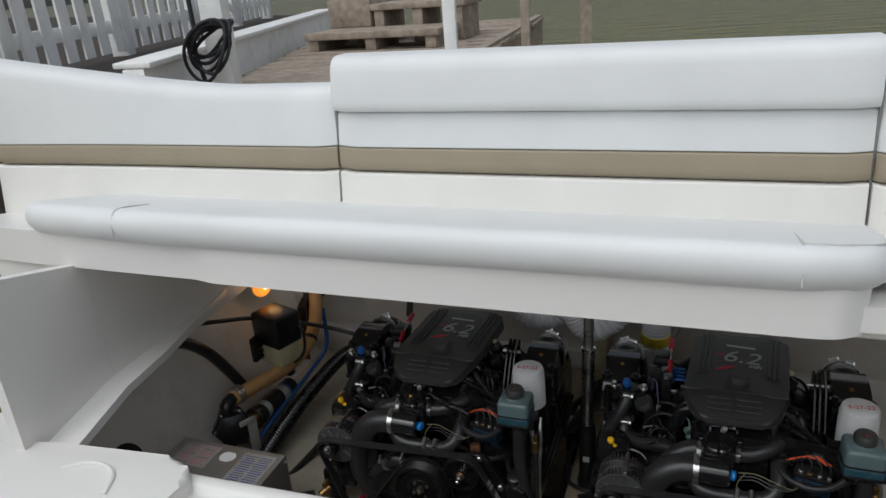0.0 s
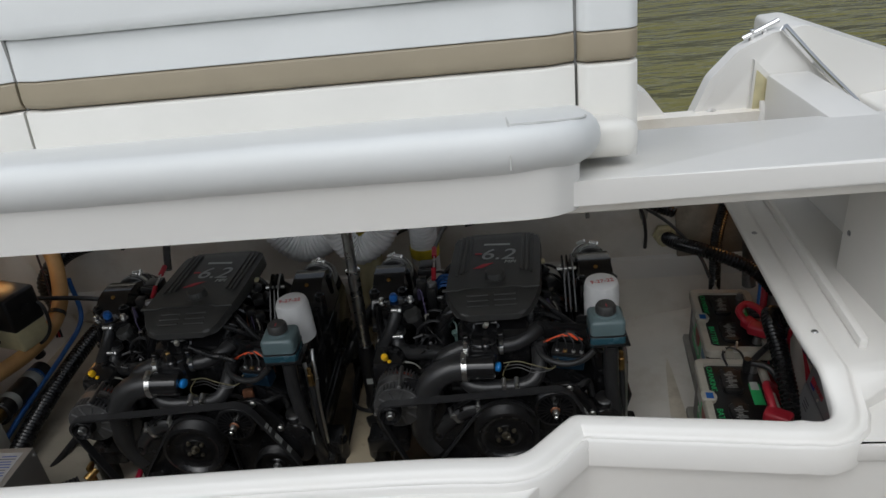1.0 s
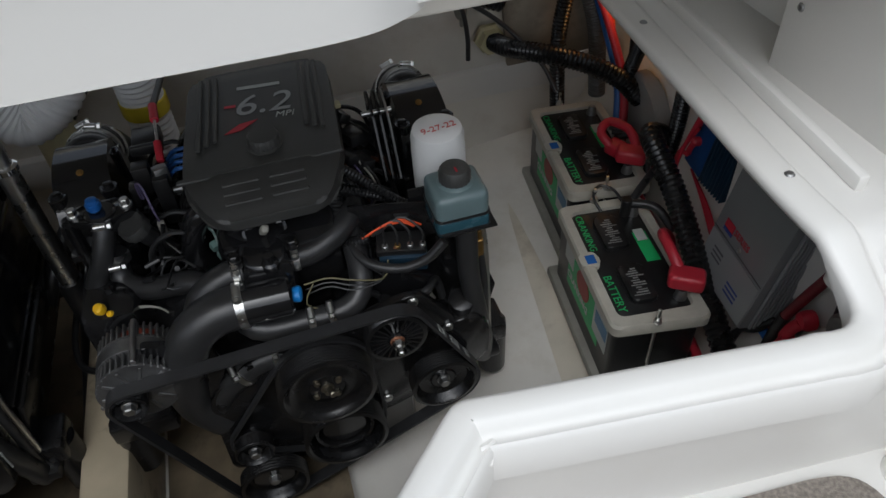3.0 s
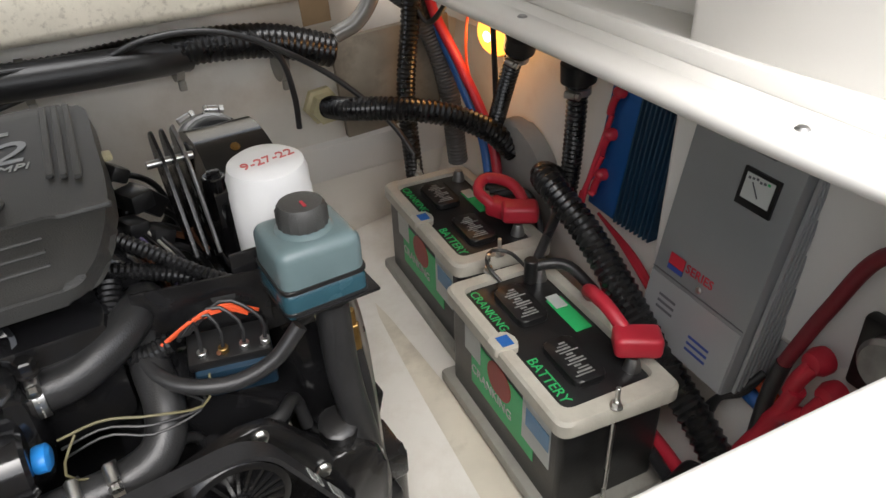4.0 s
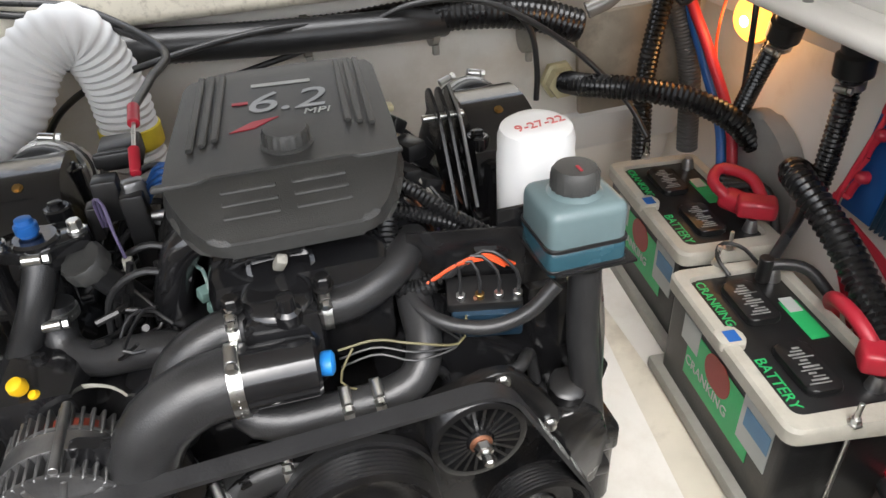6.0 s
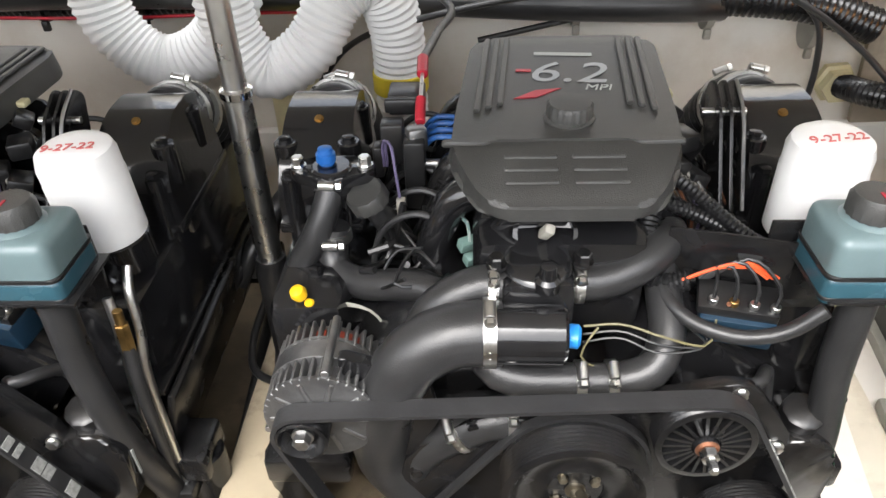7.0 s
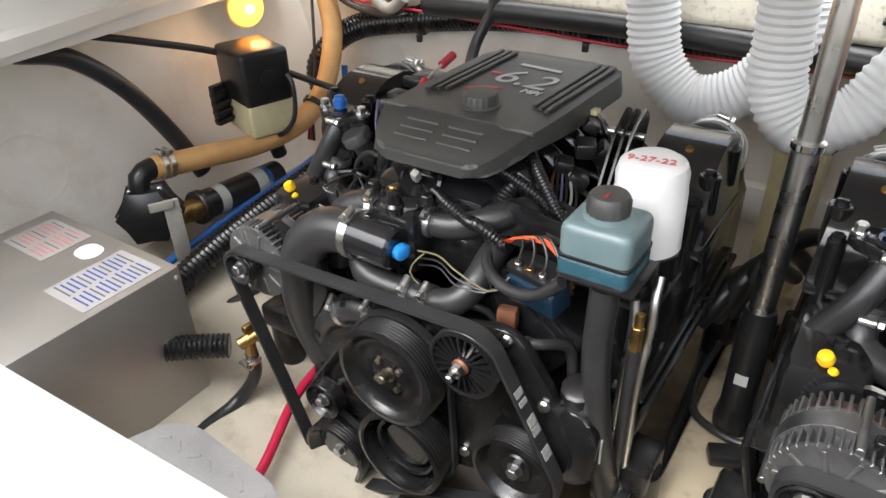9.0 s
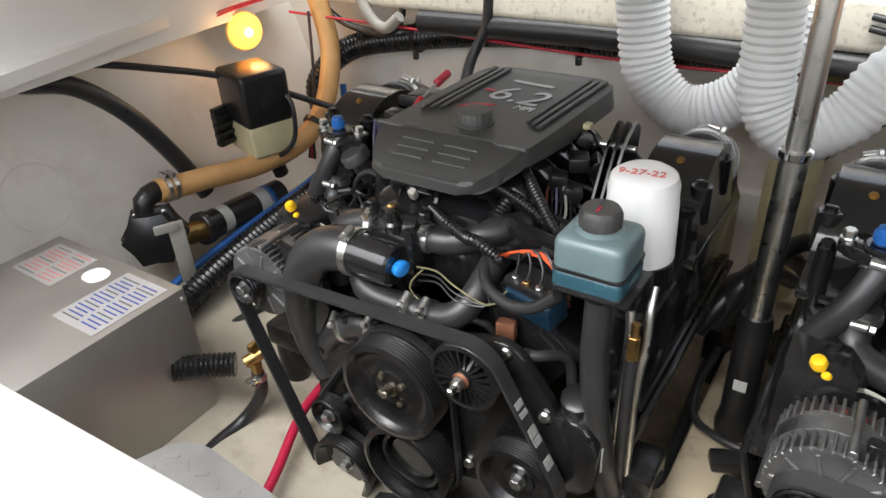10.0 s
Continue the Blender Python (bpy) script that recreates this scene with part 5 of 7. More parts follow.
def ducts():
    bm = B()
    tube(bm, [(-0.335, 2.50, 0.90), (-0.318, 2.50, 0.76), (-0.295, 2.50, 0.66), (-0.225, 2.50, 0.600), (-0.14, 2.51, 0.625), (-0.085, 2.52, 0.70), (-0.075, 2.53, 0.80)], 0.050, 24, rib=0.0045, pitch=0.014)
    single("vent_duct", bm, WHITEHOSE, "white corrugated bilge blower duct hanging behind the engines", "duct", "blower ducts", sharp=60)
    bm = B()
    tube(bm, [(-0.085, 2.45, 0.92), (-0.080, 2.45, 0.76), (-0.070, 2.45, 0.66), (-0.020, 2.45, 0.600), (0.055, 2.46, 0.640), (0.105, 2.48, 0.715), (0.165, 2.50, 0.735), (0.195, 2.52, 0.66), (0.198, 2.53, 0.55), (0.198, 2.53, 0.40)], 0.049, 24, rib=0.0045, pitch=0.014)
    single("vent_duct", bm, WHITEHOSE, "white corrugated bilge blower duct hanging behind the engines", "duct", "blower ducts", sharp=60)
    for x in (-0.02, 0.198):
        bm = B()
        lathe(bm, [(0.051, 0), (0.052, 0.003), (0.052, 0.035), (0.050, 0.037)], (x, 2.53 if x > 0.1 else 2.60, 0.53 if x > 0.1 else 0.55), (0, 0, 1), 24)
        single("duct_tape", bm, mat("yellow_tape", (0.70, 0.55, 0.04), 0.5, var=0.2), "yellow tape wrapped round a duct end", "tape", "duct tapes")
    bm = B()
    lathe(bm, [(0.048, 0), (0.050, 0.01), (0.050, 0.50)], (-0.02, 2.60, 0.08), (0, 0, 1), 24, lambda a, h: 1)
    single("blower_riser", bm, OLDWHITE, "yellowed plastic riser pipe under the taped duct", "pipe")


ducts()


def transom_gear():
    line("transom_hose", [(-1.24, 2.56, 0.40), (-1.25, 2.57, 0.50), (-1.17, 2.62, 0.585), (-1.0, 2.645, 0.625), (-0.67, 2.65, 0.668), (-0.36, 2.65, 0.668), (0.0, 2.65, 0.672), (0.522, 2.66, 0.642), (0.744, 2.642, 0.653), (0.944, 2.618, 0.645), (1.077, 2.602, 0.604)], 0.034, CORR, "black ribbed hose strapped along the transom", rib=0.003, pitch=0.012)
    line("transom_hose", [(-0.9, 2.60, 0.690), (-0.4, 2.61, 0.696), (0.1, 2.605, 0.682), (0.45, 2.60, 0.662), (0.70, 2.61, 0.650), (0.80, 2.64, 0.64)], 0.031, RUBBER, "smooth black wrapped hose strapped along the transom")
    line("red_wire", [(-1.3, 2.55, 0.69), (-0.9, 2.60, 0.665), (-0.6, 2.60, 0.655), (-0.35, 2.605, 0.648), (-0.1, 2.605, 0.652), (0.341, 2.628, 0.647)], 0.0035, RED, "thin red wire tied along a hose", "wire")
    line("black_cable", [(0.343, 2.618, 0.587), (0.598, 2.604, 0.648), (0.733, 2.582, 0.695), (0.873, 2.565, 0.682), (1.032, 2.557, 0.585), (1.135, 2.496, 0.479), (1.165, 2.442, 0.411)], 0.006, RUBBER, "thin black cable arching along the transom", "cable")
    line("black_cable", [(0.906, 2.577, 0.675), (0.954, 2.566, 0.624), (0.971, 2.565, 0.545), (0.972, 2.566, 0.475)], 0.006, RUBBER, "thin black cable hanging on the transom", "cable")
    for k in range(2):
        line("control_cable", [(0.05, 2.58, 0.76 + 0.02 * k), (0.18, 2.55, 0.74 + 0.02 * k), (0.293, 2.456, 0.708), (0.278, 2.346, 0.7), (0.262, 2.25, 0.698)], 0.0065, RUBBER, "black control cable running to the engine", "cable", "control cables")
    line("control_cable", [(0.02, 2.60, 0.50), (0.10, 2.56, 0.60), (0.22, 2.50, 0.665), (0.458, 2.57, 0.685), (0.68, 2.619, 0.66)], 0.006, RUBBER, "black control cable arching behind the engines", "cable", "control cables")
    for x, z in ((-0.95, 0.632), (-0.50, 0.670), (-0.30, 0.668), (0.53, 0.642), (0.78, 0.630), (0.98, 0.588)):
        bm = B()
        lathe(bm, [(0.036, -0.007), (0.039, -0.007), (0.039, 0.007), (0.036, 0.007)], (x, 2.65, z), (1, 0, -0.05), 20)
        box(bm, (x, 2.63, z - 0.043), (0.014, 0.012, 0.02), 0.003)
        single("hose_strap", bm, GREYP if x > 0 else BATT, "plastic strap holding the transom hose", "strap", "hose straps")


def corner_gear():
    bm = B()
    box(bm, (0.955, 2.575, 0.70), (0.055, 0.004, 0.10), 0.001, (8, 0, 0))
    single("brown_flap", bm, mat("brown_card", (0.30, 0.20, 0.11), 0.7), "brown card flap hanging from the beam", "flap")
    line("clear_hose", [(1.10, 2.56, 0.80), (1.07, 2.56, 0.70), (1.03, 2.565, 0.645), (0.98, 2.57, 0.625)], 0.016, mat("smoky_clear_hose", (0.22, 0.21, 0.19), 0.2, coat=0.6), "smoky clear hose curling under the beam")
    bm = B()
    box(bm, (1.13, 2.685, 0.47), (0.27, 0.02, 0.22), 0.004)
    single("plywood_patch", bm, PLYWOOD, "weathered plywood patch on the transom", "board")
    bm = B()
    lathe(bm, [(0.042, 0), (0.042, 0.014), (0.034, 0.018), (0.034, 0.04)], (0.955, 2.702, 0.445), (0.1, -1, 0), 6)
    single("hull_fitting", bm, OLDWHITE, "hexagonal cream plastic hull fitting", "fitting")
    line("bilge_hose", [(0.958, 2.68, 0.446), (0.985, 2.60, 0.462), (1.06, 2.52, 0.470), (1.15, 2.47, 0.450), (1.225, 2.44, 0.405), (1.27, 2.42, 0.350)], 0.025, CORR, "black corrugated bilge hose from the transom", rib=0.0035, pitch=0.0105)
    line("riser_hose", [(1.165, 2.60, 0.70), (1.15, 2.61, 0.60), (1.12, 2.61, 0.45), (1.11, 2.60, 0.25)], 0.021, CORR, "black corrugated riser hose in the corner", rib=0.003, pitch=0.010)
    line("riser_hose", [(1.14, 2.65, 0.66), (1.19, 2.65, 0.60), (1.23, 2.64, 0.45), (1.23, 2.62, 0.25)], 0.024, mat("grey_ribbed_hose", (0.09, 0.09, 0.09), 0.4), "grey ribbed riser hose in the corner", rib=0.002, pitch=0.008)
    line("red_cable", [(1.20, 2.63, 0.74), (1.205, 2.62, 0.62), (1.235, 2.57, 0.50), (1.25, 2.48, 0.36), (1.22, 2.40, 0.22)], 0.011, RED, "thick red battery cable", "cable")
    line("blue_cable", [(1.215, 2.64, 0.74), (1.215, 2.635, 0.60), (1.24, 2.59, 0.46), (1.25, 2.52, 0.34), (1.22, 2.44, 0.22)], 0.011, BLUEHOSE, "thick blue battery cable in the corner", "cable")
    line("black_cable", [(1.24, 2.55, 0.74), (1.22, 2.55, 0.66), (1.18, 2.58, 0.60), (1.16, 2.60, 0.64)], 0.006, RUBBER, "thin black looped cable", "cable")


transom_gear()
swung(corner_gear, FLANK)


def bay_lamp(at, facing, s=1.0):
    t = thing("bay_lamp", at, "glowing amber oval bay lamp on the hull side", "lamp", "bay lamps")
    a = Vector(facing).normalized()
    bm = B()
    lathe(bm, [(0.050, 0), (0.052, 0.004), (0.050, 0.010)], at, a, 32, lambda x, h: 1)
    part("base", bm, OLDWHITE, t)
    bm = B()
    lathe(bm, [(0.046, 0.009), (0.045, 0.018), (0.036, 0.028), (0.020, 0.034)], at, a, 32)
    part("lens", bm, LAMPGLOW, t, "glowing amber lens")
    bm = B()
    lathe(bm, [(0.006, 0.033), (0.011, 0.034), (0.011, 0.0355), (0.004, 0.037)], at, a, 16)
    part("bulb", bm, LAMPCORE, t)
    p = new("lamp_light", bpy.data.lights.new("lamp_light", 'POINT'))
    p.data.energy, p.data.color, p.data.shadow_soft_size = 0.12, (1.0, 0.55, 0.2), 0.03
    p.location = Vector(at) + a * 0.075


swung(lambda: bay_lamp((1.315, 2.54, 0.560), (-1, -0.25, 0)), FLANK)
bay_lamp((-1.345, 2.42, 0.668), (1, -0.3, 0))


# ---- starboard side: batteries, charger, regulator ----
def battery():
    """Built with its near end at y = 1.79; 0.345 m long."""
    t = thing("battery", (1.07, 1.965, 0.09), "black marine battery in a grey hold-down frame", "battery", "batteries in line")
    x0, x1, y0, y1 = 0.978, 1.158, 1.795, 2.135
    bm = B()
    prism(bm, rounded([(x0, y0), (x1, y0), (x1, y1), (x0, y1)], 0.010), 'z', 0.09, 0.295, 0.004)
    c = part("case", bm, BATT, t)
    bm = B()
    outer = rounded([(x0 - 0.010, y0 - 0.012), (x1 + 0.010, y0 - 0.022), (x1 + 0.010, y1 + 0.012), (x0 - 0.010, y1 + 0.012)], 0.022, 5)
    inner = rounded([(x0 + 0.014, y0 + 0.014), (x1 - 0.014, y0 + 0.014), (x1 - 0.014, y1 - 0.014), (x0 + 0.014, y1 - 0.014)], 0.018, 5)
    for z0, z1 in ((0.280, 0.306),):
        ring = []
        for poly, za in ((outer, z0), (outer, z1 - 0.005), ([(x + (1.068 - x) * 0.04, y + (1.965 - y) * 0.02) for x, y in outer], z1), ([(x - (1.068 - x) * 0.03, y) for x, y in inner], z1), (inner, z1 - 0.006), (inner, z0)):
            ring.append([bm.verts.new((x, y, za)) for x, y in poly])
        for a, b in zip(ring, ring[1:] + ring[:1]):
            n = len(a)
            for k in range(n):
                bm.faces.new((a[k], a[(k + 1) % n], b[(k + 1) % n], b[k]))
    part("hold_down_frame", bm, FRAME, t, "worn grey plastic hold-down frame")
    bm = B()
    prism(bm, rounded([(x0 - 0.014, 1.955), (x0 + 0.020, 1.945), (x0 + 0.030, 1.965), (x0 + 0.020, 1.992), (x0 - 0.014, 1.985)], 0.006), 'z', 0.292, 0.309, 0.003)
    part("frame_tab", bm, FRAME, t)
    bm = B()
    flat(bm, (x0 + 0.009, 1.968, 0.3092), (0, 1, 0), (-1, 0, 0), 0.024, 0.020)
    s = part("blue_sticker", bm, BLUE, t, "small blue sticker")
    bm = B()
    prism(bm, rounded([(x0 + 0.017, y0 + 0.017), (x1 - 0.017, y0 + 0.017), (x1 - 0.017, y1 - 0.017), (x0 + 0.017, y1 - 0.017)], 0.012), 'z', 0.29, 0.299, 0.003)
    lid = part("lid", bm, BATT, t)
    for y, l in ((1.888, 0.10), (2.040, 0.10)):
        bm = B()
        prism(bm, rounded([(1.030, y - l / 2), (1.085, y - l / 2), (1.085, y + l / 2), (1.030, y + l / 2)], 0.014, 4), 'z', 0.298, 0.311, 0.004)
        p = part("vent_cap", bm, BATT, lid)
        for k in range(12):
            bm = B()
            flat(bm, (1.0565 + 0.003 * (k % 3) - 0.003, y - 0.036 + 0.0064 * k, 0.3112), (0, 1, 0), (-1, 0, 0), 0.0020 + 0.0012 * (k % 2), 0.032 - 0.007 * (k % 4))
            part("print_bar", bm, PRINT, p)
    # green lettering along the near side, labels on the flank
    letters("CRANKING", (1.006, 2.055, 0.2996), (0, -1, 0), (1, 0, 0), 0.022, GREEN, t, "lettering")
    letters("BATTERY", (1.006, 1.875, 0.2996), (0, -1, 0), (1, 0, 0), 0.024, GREEN, t, "lettering")
    nx = x0 - 0.0004
    for y, w, z, h, m in ((1.960, 0.20, 0.205, 0.10, GREEN), (2.055, 0.055, 0.240, 0.05, PAPER), (1.855, 0.075, 0.225, 0.085, PAPER)):
        bm = B()
        flat(bm, (nx, y, z), (0, -1, 0), (0, 0, 1), w, h, 0.0008 if m is GREEN else 0.0016)
        part("flank_label", bm, m, t, "printed green and white label" if m is GREEN else "")
    letters("CRANKING", (nx - 0.002, 1.99, 0.19), (0, -1, 0), (0, 0, 1), 0.026, PAPER, t, "lettering")
    bm = B()
    lathe(bm, [(0.030, 0), (0.030, 0.001)], (nx - 0.001, 1.965, 0.232), (-1, 0, 0), 24, lambda a, h: 1 + 0.25 * abs(math.cos(a)))
    part("logo_oval", bm, mat("maroon_print", (0.30, 0.05, 0.04), 0.5), t)
    bm = B()
    flat(bm, (nx - 0.002, 1.850, 0.235), (0, -1, 0), (0, 0, 1), 0.062, 0.035)
    part("label_picture", bm, mat("blue_print", (0.12, 0.25, 0.40), 0.5), t)
    bm = B()
    flat(bm, (1.118, 1.99, 0.2996), (0, 1, 0), (-1, 0, 0), 0.09, 0.030)
    part("lid_label", bm, GREEN, t)
    bm = B()
    flat(bm, (1.118, 2.025, 0.3006), (0, 1, 0), (-1, 0, 0), 0.035, 0.022)
    part("lid_label", bm, PAPER, t)
    bm = B()
    box(bm, (1.068, 1.965, 0.094), (0.215, 0.385, 0.028), 0.008)
    part("tray", bm, GREYP, t, "grey plastic battery tray")
    for y in (1.783, 2.147):
        bm = B()
        cyl(bm, (1.056, y, 0.095), (1.056, y, 0.342), 0.0035, 10)
        lathe(bm, [(0.010, 0), (0.010, 0.002), (0.007, 0.003), (0.007, 0.010)], (1.056, y, 0.306), (0, 0, 1), 6)
        part("tie_rod", bm, STEEL, t, "steel tie rod with a wing nut")
    for y in (1.840, 2.095):
        bm = B()
        lathe(bm, [(0.014, 0), (0.012, 0.010), (0.010, 0.018), (0.008, 0.024)], (1.128, y, 0.298), (0, 0, 1), 18)
        part("terminal", bm, ALU, t)
    return t


def batteries():
    near_battery = battery()
    copy_thing(near_battery, Matrix.Translation((1.112, 2.365, 0.09)))


swung(batteries, SHELF)


def battery_leads():
    for dy, dx in ((0.0, 0.0), (0.40, 0.042)):
        t = thing("battery_boots", (1.128 + dx, 1.86 + dy, 0.315), "red rubber boots and cable on a battery terminal", "cable boot", "red terminal boots")
        bm = B()
        box(bm, (1.135 + dx, 1.845 + dy, 0.345), (0.046, 0.070, 0.036), 0.010, (0, 0, 62), 3)
        part("boot", bm, RED, t)
        if dy:
            bm = B()
            box(bm, (1.115 + dx, 1.885 + dy, 0.338), (0.042, 0.052, 0.034), 0.010, (0, 0, 30), 3)
            part("boot", bm, RED, t)
        bm = B()
        if dy:
            tube(bm, [(1.15 + dx, 1.84 + dy, 0.345), (1.15 + dx, 1.90 + dy, 0.372), (1.115 + dx, 1.945 + dy, 0.375), (1.085 + dx, 1.92 + dy, 0.365), (1.10 + dx, 1.89 + dy, 0.345)], 0.011, 14)
        else:
            tube(bm, [(1.130, 1.855, 0.345), (1.122, 1.90, 0.372), (1.125, 1.945, 0.370), (1.15, 1.985, 0.335), (1.185, 2.01, 0.28), (1.20, 2.0, 0.18)], 0.011, 14)
        part("cable", bm, RED, t)
    t = thing("negative_lead", (1.11, 2.10, 0.315), "black battery lead with bolted lugs", "cable")
    bm = B()
    tube(bm, [(1.108, 2.10, 0.322), (1.13, 2.09, 0.332), (1.17, 2.07, 0.328), (1.20, 2.03, 0.29)], 0.010, 12)
    part("cable", bm, RUBBER, t)
    bm = B()
    tube(bm, [(1.12, 2.10, 0.325), (1.16, 2.13, 0.350), (1.20, 2.16, 0.372), (1.215, 2.18, 0.38)], 0.009, 12)
    part("cable", bm, RUBBER, t)
    bm = B()
    tube(bm, [(1.06, 2.11, 0.306), (1.05, 2.14, 0.325), (1.07, 2.165, 0.334), (1.10, 2.15, 0.33), (1.11, 2.11, 0.32)], 0.0035, 8)
    part("wire", bm, RUBBER, t)
    bm = B()
    cyl(bm, (1.11, 2.095, 0.30), (1.11, 2.095, 0.345), 0.012, 14)
    part("lug", bm, BATT, t)
    for k in range(3):
        line("black_cable", [(1.17, 2.33 + 0.02 * k, 0.34), (1.215, 2.29 + 0.02 * k, 0.355 - 0.01 * k), (1.225, 2.25, 0.30), (1.20, 2.20, 0.2)], 0.008, RUBBER, "black battery cable beside the batteries", "cable", "cables beside the batteries")
    line("red_cable", [(1.19, 2.30, 0.26), (1.20, 2.10, 0.22), (1.185, 1.95, 0.16), (1.18, 1.80, 0.14), (1.16, 1.68, 0.14)], 0.012, RED, "thick red battery cable beside the batteries", "cable")
    line("black_cable", [(1.205, 2.20, 0.2), (1.20, 2.0, 0.16), (1.17, 1.85, 0.14), (1.13, 1.68, 0.15)], 0.010, RUBBER, "black battery cable beside the batteries", "cable", "cables beside the batteries")


swung(battery_leads, SHELF)


def leaned(bm, x0, k, z0):
    """Lean a thing with the flare of the hull side."""
    for v in bm.verts:
        v.co.x += k * (v.co.z - z0)
    return bm


def charger():
    t = thing("battery_charger", (1.29, 1.84, 0.275), "grey metal battery charger with a dial on the hull side", "charger")
    K = 0.24
    bm = B()
    prism(bm, rounded([(1.207, 1.936), (1.205, 1.752), (1.275, 1.742), (1.275, 1.940)], 0.004, 2), 'z', 0.280, 0.690, 0.002)
    leaned(bm, 0, K, 0.28)
    c = part("body", bm, CHARGER, t)
    bm = B()
    prism(bm, [(1.2765, 1.945), (1.2765, 1.690), (1.283, 1.690), (1.283, 1.945)], 'z', 0.270, 0.67, 0.001)
    leaned(bm, 0, K, 0.28)
    part("mounting_plate", bm, CHARGER_L, t)
    for k in range(7):
        bm = B()
        box(bm, (1.221 + 0.0078 * k, 1.7445, 0.47), (0.0045, 0.006, 0.37), 0.001)
        leaned(bm, 0, K, 0.28)
        part("cooling_fin", bm, CHARGER_L, t)
    n = Vector((-1, 0, K)).normalized()
    v = Vector((K, 0, 1)).normalized()
    u = Vector((0, -1, 0))

    def on(y, z, lift=0.0012):
        return Vector((1.206 + K * (z - 0.28), y, z)) + n * lift
    bm = B()
    flat(bm, on(1.844, 0.385), u, v, 0.178, 0.0015)
    part("panel_line", bm, INKGREY, t)
    bm = B()
    flat(bm, on(1.844, 0.330), u, v, 0.176, 0.10, 0.001)
    part("lower_panel", bm, CHARGER_L, t)
    bm = B()
    bolt(bm, on(1.842, 0.395), n, 0.004, 0.003)
    part("screw", bm, STEEL, t)
    bm = B()
    flat(bm, on(1.806, 0.560), u, v, 0.056, 0.050, 0.004)
    g = part("dial_frame", bm, BATT, t)
    bm = B()
    flat(bm, on(1.805, 0.563, 0.0058), u, v, 0.044, 0.034, 0.001)
    part("dial", bm, PAPER, g, "white ammeter dial with a needle")
    bm = B()
    flat(bm, on(1.808, 0.562, 0.0072), Vector(u) + 0.8 * v, v - 0.8 * Vector(u), 0.0012, 0.022)
    part("needle", bm, INKGREY, g)
    for k in range(6):
        bm = B()
        flat(bm, on(1.821 - 0.006 * k, 0.574 + 0.001 * (k % 3), 0.0072), u, v, 0.0035, 0.003)
        part("scale_mark", bm, GREEN if k > 4 else INKGREY, g)
    bm = B()
    flat(bm, on(1.908, 0.618), u, v, 0.022, 0.018)
    part("logo_bar", bm, BLUEINK, t)
    letters("C-CHARGER", on(1.846, 0.618), u, v, 0.0175, BLUEINK, t)
    bm = B()
    flat(bm, on(1.840, 0.605), u, v, 0.085, 0.003)
    part("print_bar", bm, INKGREY, t)
    bm = B()
    flat(bm, on(1.892, 0.412), u, v, 0.030, 0.018)
    part("print_bar", bm, RED, t)
    bm = B()
    flat(bm, on(1.892, 0.399), u, v, 0.030, 0.008)
    part("print_bar", bm, BLUEINK, t)
    letters("SERIES", on(1.848, 0.412), u, v, 0.019, RED, t)
    for k in range(3):
        bm = B()
        flat(bm, on(1.888, 0.352 - 0.010 * k), u, v, 0.034, 0.004, 0.0016)
        part("print_bar", bm, INKGREY, t)
        bm = B()
        flat(bm, on(1.812, 0.325 - 0.010 * k), u, v, 0.040, 0.004, 0.0016)
        part("print_bar", bm, BLUEINK, t)
    for z in (0.40, 0.52, 0.64):
        bm = B()
        bolt(bm, (1.2765 + K * (z - 0.28), 1.705, z), (-1, 0, K), 0.006, 0.005)
        part("bolt", bm, STEEL, t)
    bm = B()
    flat(bm, Vector((1.2755 + K * 0.06, 1.715, 0.34)) + n * 0.0012, u, v, 0.022, 0.05)
    part("rating_plate", bm, PAPER, t)


swung(charger, FLANK)


def regulator():
    t = thing("power_converter", (1.30, 2.10, 0.37), "blue metal converter with black cooling fins", "converter")
    K = 0.22
    bm = B()
    prism(bm, rounded([(1.262, 2.150), (1.262, 2.078), (1.310, 2.070), (1.310, 2.150)], 0.003, 2), 'z', 0.372, 0.625, 0.002)
    leaned(bm, 0, K, 0.37)
    part("body", bm, BLUEBOX, t)
    bm = B()
    box(bm, (1.308, 2.062, 0.500), (0.008, 0.20, 0.275), 0.003)
    leaned(bm, 0, K, 0.37)
    part("back_plate", bm, BLUEBOX, t)
    for k in range(9):
        bm = B()
        box(bm, (1.280, 2.070 - 0.0095 * k, 0.498), (0.046 - 0.002 * k, 0.004, 0.25), 0.001)
        leaned(bm, 0, K, 0.37)
        part("cooling_fin", bm, NAVY, t)
    for k, z in enumerate((0.575, 0.505, 0.435)):
        b = thing("terminal_boot", (1.262 + K * (z - 0.37), 2.115, z), "red rubber boot with a wire on a converter terminal", "cable boot", "converter terminal boots")
        x = 1.258 + K * (z - 0.37)
        bm = B()
        lathe(bm, [(0.0105, 0), (0.0105, 0.010), (0.007, 0.016), (0.003, 0.018)], (x + 0.004, 2.122, z), (-1, 0, 0.2), 16)
        tube(bm, [(x - 0.006, 2.124, z - 0.004), (x - 0.010, 2.130, z - 0.020), (x - 0.010, 2.135, z - 0.038)], 0.0065, 12)
        part("boot", bm, RED, b)
        bm = B()
        tube(bm, [(x - 0.012, 2.128, z - 0.038), (1.245, 2.135 + 0.004 * k, 0.40), (1.235, 2.125, 0.35), (1.23, 2.07 - 0.012 * k, 0.285), (1.225, 2.02 - 0.02 * k, 0.22)], 0.0045, 8)
        part("wire", bm, RED, b)


swung(regulator, FLANK)


